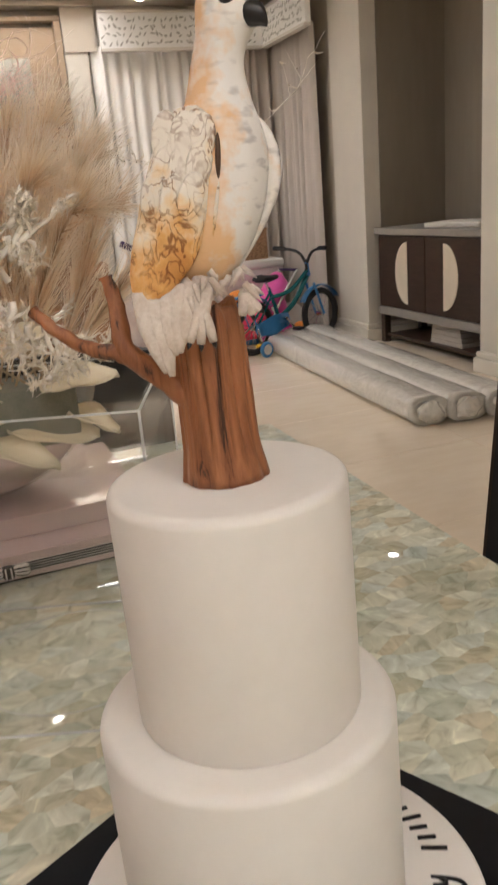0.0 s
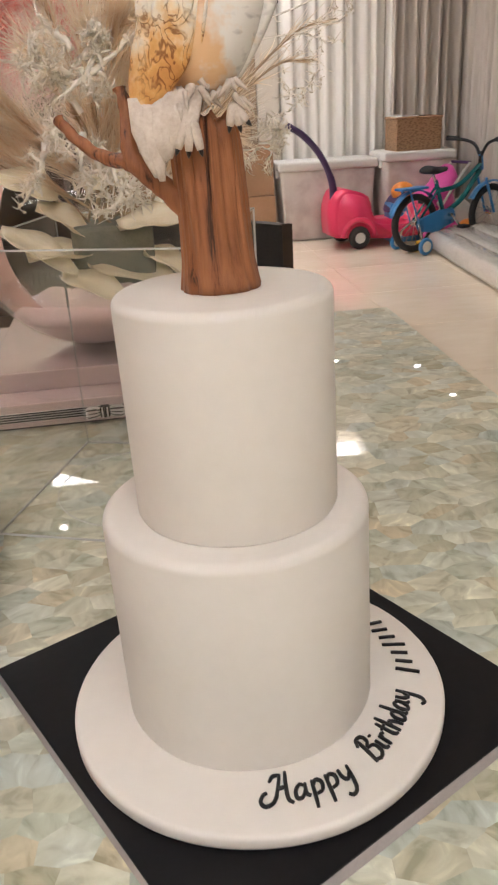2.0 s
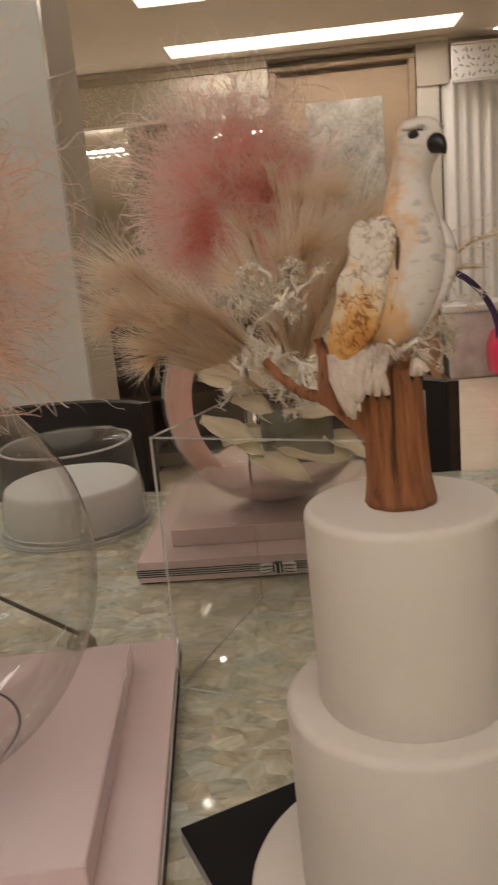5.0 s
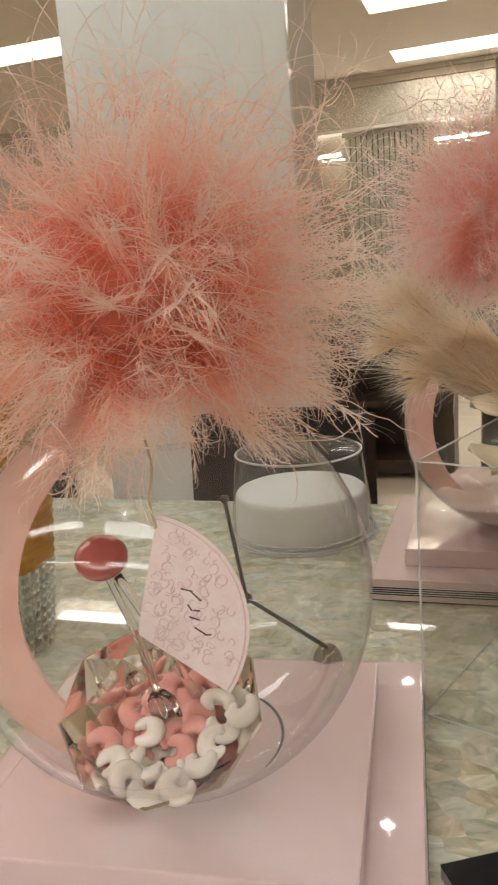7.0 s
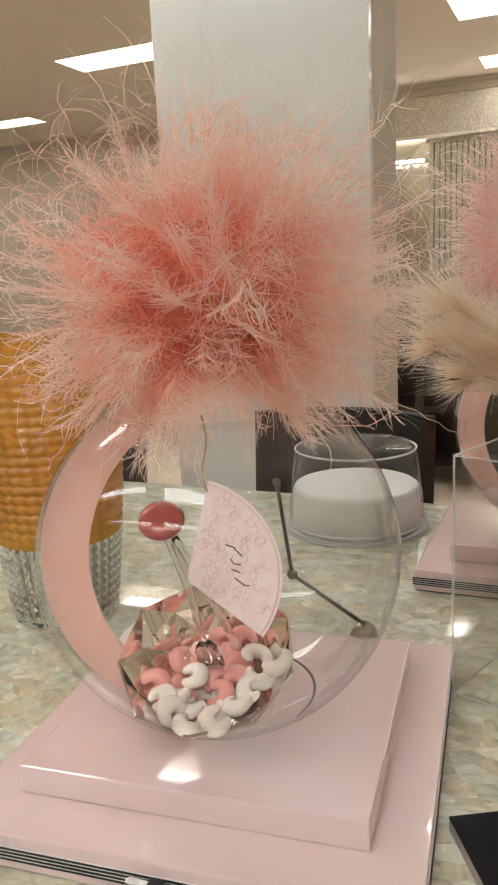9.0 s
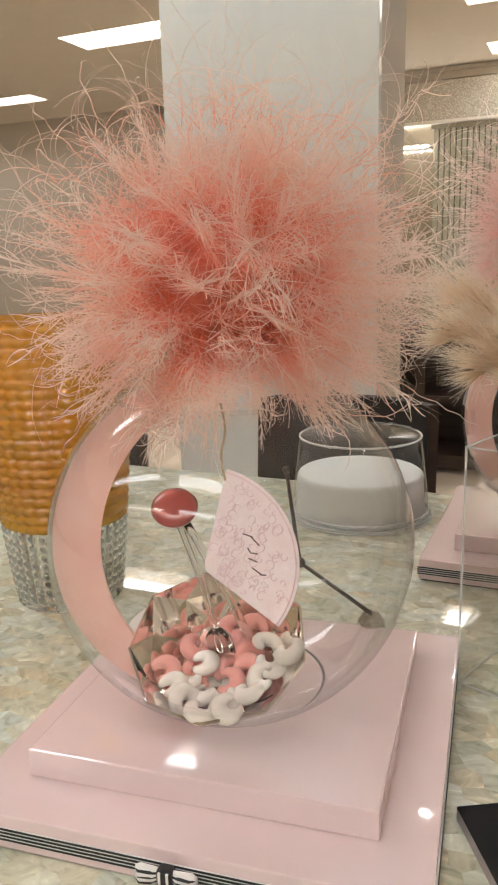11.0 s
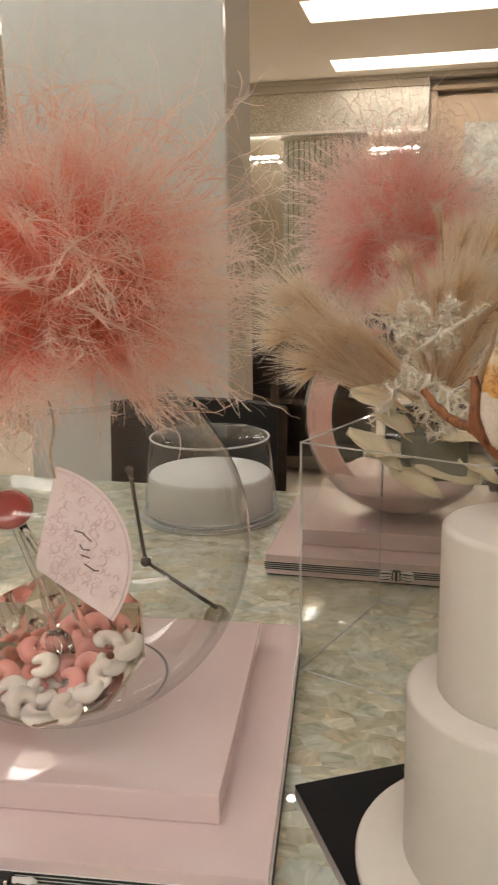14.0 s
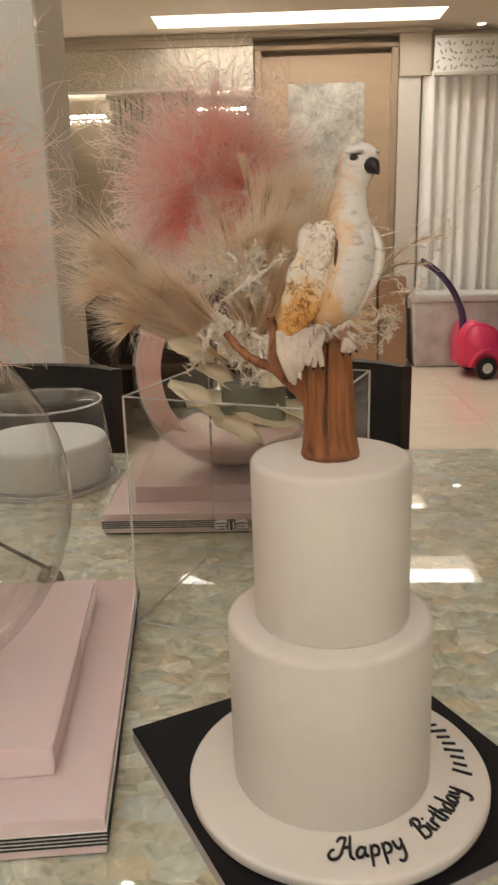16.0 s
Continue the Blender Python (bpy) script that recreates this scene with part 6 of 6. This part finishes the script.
        loft([(a, (0.0058, 0, 0), (0, 0.0030, 0)), (b, (0.0062, 0, 0), (0, 0.0034, 0)), (b.lerp(c, 0.6), (0.0046, 0, 0), (0, 0.0028, 0)), (c, (0.0018, 0, 0), (0, 0.0010, 0))], 12, W, bm)
    # ragged down round the legs
    for k in range(34):
        o = Vector((r2.uniform(-0.022, 0.018), r2.uniform(-0.026, -0.008), r2.uniform(-0.002, 0.012)))
        d = Vector((r2.uniform(-0.008, 0.008), r2.uniform(-0.004, 0.002), -r2.uniform(0.005, 0.010)))
        add_tube(bm, [o, o + d * 0.5 + Vector((0, -0.001, 0)), o + d], [0.0022, 0.0016, 0.0003], 5, W)
    # toes with black claws gripping the edge
    for o, reach, spread in (((-0.0130, -0.0215, -0.006), 0.020, (-0.42, -0.10, 0.25)), ((0.0125, -0.0195, -0.003), 0.011, (-0.25, 0.25, 0.70))):
        o = Vector(o)
        for a in spread:
            e1 = o + Vector((math.sin(a) * reach * 0.55, -0.0045, -reach * 0.45))
            e2 = o + Vector((math.sin(a) * reach, -0.0045, -reach * math.cos(a)))
            add_tube(bm, curve_points([o, e1, e2], 3), [0.0030, 0.0031, 0.0032, 0.0031, 0.0030, 0.0027, 0.0022], 8, W)
            e3 = e2 + (e2 - e1).normalized() * 0.004
            add_tube(bm, [e2, e2.lerp(e3, 0.5) + Vector((0, -0.0008, 0)), e3], [0.0016, 0.0012, 0.0003], 6, K)
    # face: eye with dark rim, brow, hooked beak
    head = Vector((0.0206, -0.001, 0.139))
    for a in (-105, -4):
        d = Vector((math.cos(radians(a)), math.sin(radians(a)), 0))
        turn = Matrix.Rotation(radians(a + 90), 4, "Z")
        add_blob(bm, head + d * 0.0150 + Vector((0, 0, 0.0026)), (0.0037, 0.0016, 0.0028), turn, 14, 8, K)
        add_blob(bm, head + d * 0.0148 + Vector((0, 0, 0.0058)), (0.0066, 0.0012, 0.0007), turn @ Matrix.Rotation(radians(8 if a < -50 else -8), 4, "Y"), 12, 6, S)
        add_blob(bm, head + d * 0.0152 + Vector((0, 0, 0.0074)), (0.0080, 0.0022, 0.0019), turn, 12, 6, B)
    f = Vector((0.66, -0.75, 0))
    g = Vector((0.75, 0.66, 0))
    up = Vector((0, 0, 1))
    beak = [(0.0125, -0.0032, 0.0074, 0.0064), (0.0160, -0.0036, 0.0066, 0.0062), (0.0195, -0.0048, 0.0050, 0.0054), (0.0222, -0.0070, 0.0028, 0.0036), (0.0236, -0.0094, 0.0014, 0.0018), (0.0238, -0.0110, 0.0003, 0.0004)]
    loft([(head + f * q + up * z, g * w, up * h + f * 0.3 * h) for q, z, w, h in beak], 16, K, bm)
    bmesh.ops.recalc_face_normals(bm, faces=bm.faces[:])
    ob = part("falcon_figure", bm, [BREAST.m, PLUMAGE.m, SLIT_AND_BROW, BEAK, WHITE_DOWN], None, "", True)
    return tagged(ob, "cream and ochre modelled falcon figure perched on the stump", "bird figure")


FALCON = falcon()
FALCON.matrix_basis = Matrix.Translation((-0.0075, 0.0022, TABLE_Z + 0.4696)) @ Matrix.Rotation(radians(-4.5), 4, "Z")

# ---- acrylic stand with dried flowers ----
stand = thing("acrylic_stand", (-0.09, 0.436, TABLE_Z), -20, "tall clear acrylic display box with a recessed shelf", "display box")
w, hgt, th = 0.138, 0.340, 0.004
for name, b in (("front_pane", (-w, w, -w, -w + th)), ("back_pane", (-w, w, w - th, w)), ("side_pane", (-w, -w + th, -w + th + 0.0005, w - th - 0.0005)), ("side_pane", (w - th, w, -w + th + 0.0005, w - th - 0.0005))):
    part(name, slab(b[0], b[1], b[2], b[3], 0.0, hgt), ACRYLIC, stand)
part("shelf", slab(-w + th + 0.001, w - th - 0.001, -w + th + 0.001, w - th - 0.001, 0.280, 0.284), ACRYLIC, stand)
for sx in (-1, 1):
    for sy in (-1, 1):
        q = 0.0012 if sy < 0 or sx > 0 else 0.0005
        part("edge_bead", slab(sx * w - q, sx * w + q, sy * w - q, sy * w + q, 0, hgt + 0.001), EDGE_GLASS, stand, "bright polished edge")
for a in ((-w, w, -w, -w), (-w, w, w, w), (-w, -w, -w, w), (w, w, -w, w)):
    for z, q in ((0.0012, 0.0010), (hgt, 0.0009)):
        part("edge_bead", slab(a[0] - q, a[1] + q, a[2] - q, a[3] + q, z - q, z + q), EDGE_GLASS, stand, "bright polished edge")

# added thin bright ring just above the table inside the box
part("ring_cut", tube([(0.112 * math.cos(a), 0.112 * math.sin(a), 0.0050) for a in [2 * math.pi * k / 60 for k in range(61)]], 0.0007, 6), EDGE_GLASS, stand, "thin bright ring near the bottom of the display box", True)

ROOT = Vector((-0.09, 0.425, TABLE_Z + 0.285))
bouquet = thing("dried_bouquet", tuple(ROOT), 0, "dried pampas grass bouquet with cream leaves and bleached twigs", "dried bouquet")
part("foam_block", slab(-0.045, 0.045, -0.04, 0.04, 0.0, 0.065, 0.006), FOAM, bouquet, "grey-green flower foam")


def plume(tip, width, count, seed, droop=0.012, start=0.16):
    """One pampas plume: a thin stalk and a soft tapering brush of hair."""
    rnd = random.Random(seed)
    tip = (Vector(tip) - ROOT) * 0.86
    base = Vector((rnd.uniform(-0.03, 0.03), rnd.uniform(-0.025, 0.025), 0.06))
    mid = base.lerp(tip, 0.55) + Vector((0, 0, 0.014))
    line = curve_points([base, base.lerp(mid, 0.5), mid, mid.lerp(tip, 0.6) + Vector((0, 0, 0.008)), tip - Vector((0, 0, droop))], 6)
    part("stalk", tube(line, [0.0013] * (len(line) - 6) + [0.0008] * 6, 6), STRAW, bouquet)
    roots = []
    n = len(line) - 1
    sprays = [(start + (1 - start) * rnd.random() ** 0.9, np.array([rnd.gauss(0, 1), rnd.gauss(0, 1), rnd.gauss(0, 1)])) for _ in range(80)]
    for k in range(count):
        f, lead = sprays[k % len(sprays)]
        f = min(1.0, max(start, f + rnd.gauss(0, 0.025)))
        i = min(int(f * n), n - 1)
        p = np.array(line[i].lerp(line[i + 1], f * n - i))
        t = np.array((line[i + 1] - line[i]).normalized())
        o = np.cross(t, lead)
        o = o / (np.linalg.norm(o) + 1e-9) + 0.10 * np.array([rnd.gauss(0, 1), rnd.gauss(0, 1), rnd.gauss(0, 1)])
        shape = math.sin(math.pi * min(1, (f - start) / (1 - start) * 0.74 + 0.24)) ** 0.7
        ln = width * shape * rnd.uniform(0.7, 1.3)
        a = p + (t * 0.8 + o * 0.22) * ln * 0.6
        b = p + (t * 1.35 + o * 0.36) * ln * 1.1 + np.array([0, 0, -0.05 * ln * rnd.random()])
        c = p + (t * 1.8 + o * 0.50) * ln * 1.45 + np.array([rnd.gauss(0, 0.24), rnd.gauss(0, 0.24), rnd.gauss(-0.08, 0.22)]) * ln
        roots.append(([p, a, b, c], rnd.uniform(0.0008, 0.0021)))
    # loose curled hairs that stand out from the brush
    for k in range(count // 16):
        f = rnd.uniform(0.45, 1.0)
        i = min(int(f * n), n - 1)
        p = line[i].lerp(line[i + 1], f * n - i)
        d = ((line[i + 1] - line[i]).normalized() + 0.55 * Vector((rnd.gauss(0, 1), rnd.gauss(0, 1), rnd.gauss(0, 1)))).normalized()
        bow = Vector((rnd.gauss(0, 1), rnd.gauss(0, 1), rnd.gauss(0, 1))) * 0.30
        pts = [np.array(p)]
        for q in range(6):
            p = p + d * width * 0.28
            d = (d + bow).normalized()
            pts.append(np.array(p))
        roots.append((pts, rnd.uniform(0.0012, 0.0022)))
    return tagged(strands("plume", roots, PAMPAS, bouquet, "soft beige pampas plume"), kind="stuff")


PLUMES = [((-0.325, 0.40, 1.300), 0.040, 1500), ((-0.332, 0.37, 1.245), 0.040, 1500), ((-0.290, 0.40, 1.185), 0.038, 1400), ((-0.295, 0.43, 1.270), 0.036, 1200), ((-0.240, 0.38, 1.240), 0.036, 1300),
          ((-0.100, 0.46, 1.440), 0.016, 500), ((-0.150, 0.44, 1.360), 0.024, 700), ((-0.060, 0.48, 1.390), 0.032, 1100), ((-0.015, 0.46, 1.385), 0.036, 1300), ((0.030, 0.48, 1.350), 0.038, 1400), ((0.060, 0.50, 1.290), 0.036, 1200),
          ((-0.150, 0.37, 1.285), 0.030, 900), ((-0.095, 0.37, 1.310), 0.030, 900), ((-0.050, 0.38, 1.320), 0.034, 1200), ((0.000, 0.39, 1.290), 0.036, 1200), ((0.070, 0.42, 1.190), 0.030, 800)]
for k, (tip, wd, hairs) in enumerate(PLUMES):
    plume(tip, wd, int(hairs * 0.55), 100 + k)
for k, tip in enumerate(((0.215, 0.42, 1.318), (0.190, 0.44, 1.275))):
    plume(tip, 0.016, 70, 300 + k, 0.012, 0.4)


def leaf(length, width, at, spin, pitch, roll):
    bm = bmesh.new()
    n, rows = 12, []
    for side in (-1, -0.5, 0, 0.5, 1):
        rows.append([bm.verts.new((length * k / n, side * width * math.sin(math.pi * (0.04 + 0.92 * k / n)) ** 0.8, 0.010 * abs(side) ** 1.5 - 0.02 * (k / n) ** 2 + 0.003 * math.sin(9 * k / n + 3 * side))) for k in range(n + 1)])
    for a, b in zip(rows, rows[1:]):
        for k in range(n):
            bm.faces.new((a[k], a[k + 1], b[k + 1], b[k]))
    got = bmesh.ops.extrude_face_region(bm, geom=bm.faces[:])
    bmesh.ops.translate(bm, vec=(0, 0, 0.0012), verts=[v for v in got["geom"] if isinstance(v, bmesh.types.BMVert)])
    bmesh.ops.recalc_face_normals(bm, faces=bm.faces[:])
    ob = part("leaf", bm, CREAM_LEAF, bouquet, "cream dried leaf", True)
    ob.matrix_basis = pose(*at, roll, pitch, spin)
    return ob


for k, (x, z, ln, wd, spin, pitch, roll) in enumerate(((-0.115, 0.118, 0.062, 0.020, 12, 10, 74), (-0.118, 0.064, 0.080, 0.019, -8, 24, 60), (-0.078, 0.086, 0.062, 0.017, 10, 22, 70), (-0.030, 0.022, 0.085, 0.026, -6, 4, 64),
                                                          (-0.092, 0.034, 0.070, 0.018, 16, -10, 50), (0.010, 0.060, 0.070, 0.020, -14, -16, 62), (-0.060, 0.010, 0.075, 0.020, -30, 6, 40), (0.030, 0.030, 0.060, 0.018, 8, 18, 66), (-0.020, 0.100, 0.060, 0.016, 20, -30, 70))):
    leaf(ln * 1.1, wd, (x, -0.055 + 0.006 * (k % 4), z), spin, pitch, roll * 0.5)


def twig(start, direction, seed, length=0.10, curl=0.34, thick=0.0038, fluff=130):
    rnd = random.Random(seed)
    bm = bmesh.new()

    def grow(p, d, ln, r, depth):
        pts = [p]
        for k in range(6):
            d = (d + Vector((rnd.gauss(0, curl), rnd.gauss(0, curl), rnd.gauss(0, curl)))).normalized()
            p = p + d * ln / 6
            pts.append(p)
            if depth and rnd.random() < 0.7:
                grow(p, (d + Vector((rnd.gauss(0, 0.8), rnd.gauss(0, 0.8), rnd.gauss(0, 0.8)))).normalized(), ln * 0.48, r * 0.7, depth - 1)
        add_tube(bm, pts, [r * (1 - 0.12 * k) for k in range(7)], 4)

    grow(Vector(start) - ROOT, Vector(direction).normalized(), length, thick, 2)
    if fluff:
        hairs = []
        spots = [v.co.copy() for v in bm.verts]
        for k in range(fluff):
            p = np.array(rnd.choice(spots))
            d = np.array([rnd.gauss(0, 1), rnd.gauss(0, 1), rnd.gauss(0, 1)])
            d = d / (np.linalg.norm(d) + 1e-9) * rnd.uniform(0.004, 0.010)
            e = np.array([rnd.gauss(0, 1), rnd.gauss(0, 1), rnd.gauss(0, 1)]) * 0.003
            hairs.append(([p, p + d * 0.6, p + d + e], rnd.uniform(0.0015, 0.0032)))
        tagged(strands("tuft", hairs, WHITE_FLUFF, bouquet, "bleached white fluff"), kind="stuff")
    return part("twig", bm, BLEACHED, bouquet, "bleached white curled twig", True)


TWIGS = [((-0.1, 0.275, 1.185), (-0.05, -0.1, 1), 0.075),
         ((-0.095, 0.27, 1.202), (0.1, -0.2, 0.9), 0.05),
         ((-0.106, 0.27, 1.216), (-0.5, -0.2, 0.5), 0.045),
         ((-0.089, 0.27, 1.216), (0.6, -0.2, 0.3), 0.045),
         ((-0.102, 0.27, 1.236), (0, 0, 1), 0.045),
         ((-0.096, 0.27, 1.222), (0.2, -0.2, -0.8), 0.045),
         ((-0.11, 0.275, 1.222), (-0.8, 0, 0.1), 0.035),
         ((-0.092, 0.275, 1.229), (0.5, 0, 0.7), 0.04),
         ((-0.101, 0.27, 1.169), (0.15, -0.1, -1), 0.05),
         ((-0.087, 0.27, 1.155), (0.3, -0.1, -0.9), 0.055),
         ((-0.077, 0.27, 1.148), (0.25, -0.1, -1), 0.05),
         ((-0.091, 0.275, 1.147), (0, -0.1, -1), 0.05),
         ((-0.07, 0.27, 1.134), (0.1, -0.1, -0.8), 0.04),
         ((-0.128, 0.275, 1.172), (-0.25, -0.1, -1), 0.065),
         ((-0.136, 0.275, 1.162), (-0.4, 0, -0.9), 0.05),
         ((-0.121, 0.275, 1.175), (-0.1, 0, -1), 0.05)]
for k, (st, d, ln) in enumerate(TWIGS):
    twig(st, d, 40 + k, ln)
# thin reeds and tufts beyond the stump
REEDS = [((0.082, 0.42, 1.262), (1, 0, 0.32), 0.15),
         ((0.076, 0.42, 1.247), (1, 0, 0.1), 0.1),
         ((0.09, 0.4, 1.173), (0.3, 0, -0.7), 0.05),
         ((0.098, 0.4, 1.188), (0.8, 0, -0.2), 0.05),
         ((0.056, 0.36, 1.14), (1, 0, -0.05), 0.055),
         ((0.063, 0.36, 1.151), (1, 0, -0.5), 0.05)]
for k, (st, d, ln) in enumerate(REEDS):
    twig(st, d, 80 + k, ln, 0.12 if ln > 0.09 else 0.35, 0.0013, 60 if ln > 0.09 else 90)

# ---- glass cake dome ----
dome = thing("cake_dome", (-0.600, 1.040, TABLE_Z), 0, "clear glass cake dome over a white frosted cake", "cake dome")
shell = [(0.164, 0.004), (0.164, 0.008), (0.158, 0.012), (0.152, 0.08), (0.142, 0.165), (0.138, 0.184), (0.130, 0.193), (0.07, 0.197), (0.003, 0.198)]
part("cover", lathe(shell, 56, False), CLEAR_GLASS, dome, "", True)
for r, z, q in ((0.1635, 0.006, 0.0034), (0.1575, 0.016, 0.0022), (0.1385, 0.186, 0.0024)):
    part("rim", add_tube(bmesh.new(), [(r * math.cos(a), r * math.sin(a), z) for a in [2 * math.pi * k / 48 for k in range(49)]], q, 8), EDGE_GLASS, dome, "bright glass rim", True)
part("plate", lathe([(0.003, 0.0), (0.168, 0.0), (0.170, 0.002), (0.168, 0.0035), (0.003, 0.0035)], 56), EDGE_GLASS, dome, "flat glass plate", True)
white_cake = part("iced_cake", lathe([(0.003, 0.0), (0.146, 0.0), (0.1485, 0.008), (0.1450, 0.085), (0.1435, 0.094), (0.138, 0.098), (0.003, 0.100)], 64, True, lambda a, z: 1 + 0.004 * math.sin(11 * a) + 0.003 * math.sin(23 * a + 30 * z)), varied("white_icing", (0.82, 0.83, 0.82), (0.88, 0.89, 0.88), 20, 0.6, 0.3), None, "", True)
white_cake.location = (-0.600, 1.040, TABLE_Z + 0.0037)
tagged(white_cake, "white frosted round cake under the glass dome", "cake")

# ---- amber vase ----
vase = thing("vase", (-0.968, 0.42, TABLE_Z), 0, "tall ribbed glass vase, amber above and clear at the foot", "vase")


def rib(a, z):
    return 1 + 0.060 * abs(math.sin(math.pi * z / 0.0165)) ** 0.6 + 0.045 * abs(math.cos(17 * a)) ** 0.7


def vase_wall(z0, z1, n):
    out = []
    for k in range(n + 1):
        z = z0 + (z1 - z0) * k / n
        out.append((0.084 + 0.045 * (z / 0.5) ** 0.8, z))
    return out


low, high = vase_wall(0.0, 0.15, 54), vase_wall(0.1505, 0.50, 126)
part("foot", lathe([(0.003, 0.0)] + low + [(r - 0.012, z) for r, z in low[:4:-1]] + [(0.003, 0.022)], 160, True, rib), CRYSTAL, vase, "clear ribbed crystal foot", True)
part("body", lathe(high + [(r - 0.010, z) for r, z in high[::-6]], 160, False, rib), AMBER, vase, "amber ribbed glass", True)

# ---- pieces of the floor and of the table top, last ----
tile_mesh = None
TILE = 0.80
for i in range(int((X1 - X0) / TILE) + 1):
    for j in range(int((Y1 - Y0) / TILE) + 1):
        if tile_mesh is None:
            ob = part("tile", slab(0.0012, TILE - 0.0012, 0.0012, TILE - 0.0012, -0.0035, 0.0, 0.0008, 1), FLOOR_STONE, floor)
            tile_mesh = ob.data
        else:
            ob = link_mesh("tile", tile_mesh, floor)
        ob.location = (X0 + TILE * i, Y0 + TILE * j, 0)


def shards():
    """Irregular mother-of-pearl pieces: cells round scattered points, cut by the midlines to their neighbours."""
    rnd = random.Random(21)
    step = 0.026
    stretch = 1.5
    pts = []
    ny, nx = int((TY1 - TY0) / step) + 3, int((TX1 - TX0) / (step * stretch)) + 3
    grid = {}
    for j in range(-1, ny):
        for i in range(-1, nx):
            x = TX0 + (i + 0.5 * (j % 2) + rnd.uniform(-0.42, 0.42)) * step * stretch
            y = TY0 + (j + rnd.uniform(-0.42, 0.42)) * step
            grid[i, j] = (x, y)
    cells = []
    for (i, j), (x, y) in grid.items():
        poly = [(TX0, TY0), (TX1, TY0), (TX1, TY1), (TX0, TY1)]
        near = [grid[i + a, j + b] for a in range(-3, 4) for b in range(-3, 4) if (a, b) != (0, 0) and (i + a, j + b) in grid]
        for qx, qy in near:
            # lopsided midline in a stretched plane gives long, uneven shards
            nx_, ny_ = (qx - x) / stretch ** 2, (qy - y)
            c = nx_ * (x + qx) / 2 + ny_ * (y + qy) / 2
            out = []
            for k in range(len(poly)):
                a, b = poly[k], poly[(k + 1) % len(poly)]
                da, db = nx_ * a[0] + ny_ * a[1] - c, nx_ * b[0] + ny_ * b[1] - c
                if da <= 0:
                    out.append(a)
                if (da < 0) != (db < 0) and abs(da - db) > 1e-12:
                    t = da / (da - db)
                    out.append((a[0] + (b[0] - a[0]) * t, a[1] + (b[1] - a[1]) * t))
            poly = out
            if len(poly) < 3:
                break
        if len(poly) >= 3:
            cx, cy = sum(p[0] for p in poly) / len(poly), sum(p[1] for p in poly) / len(poly)
            cells.append((cx, cy, [(cx + (px - cx) * 0.9985, cy + (py - cy) * 0.9985) for px, py in poly]))
    return cells


cells = shards()
cells.sort(key=lambda c: (c[0] - 0.1) ** 2 + (c[1] - 0.15) ** 2 if -0.35 < c[0] else 9 + c[0] ** 2)
rest_v, rest_f = [], []
for n, (cx, cy, poly) in enumerate(cells):
    k = len(poly)
    z = TABLE_Z
    if n < 300:
        vs = [(x - cx, y - cy, 0.0145 * (y - cy)) for x, y in poly] + [(x - cx, y - cy, -0.0012) for x, y in poly]
        ob = raw("shell_piece", vs, [tuple(range(k))] + [(i + k, (i + 1) % k + k, (i + 1) % k, i) for i in range(k)], NACRE, table)
        ob.location = (cx, cy, z)
    else:
        b = len(rest_v)
        rest_v += [(x, y, z + 0.0145 * (y - cy)) for x, y in poly] + [(x, y, z - 0.0012) for x, y in poly]
        rest_f.append(tuple(range(b, b + k)))
        rest_f += [(b + i + k, b + (i + 1) % k + k, b + (i + 1) % k, b + i) for i in range(k)]
tagged(raw("shell_inlay", rest_v, rest_f, NACRE, table, "mother-of-pearl inlay pieces"), kind="stuff")
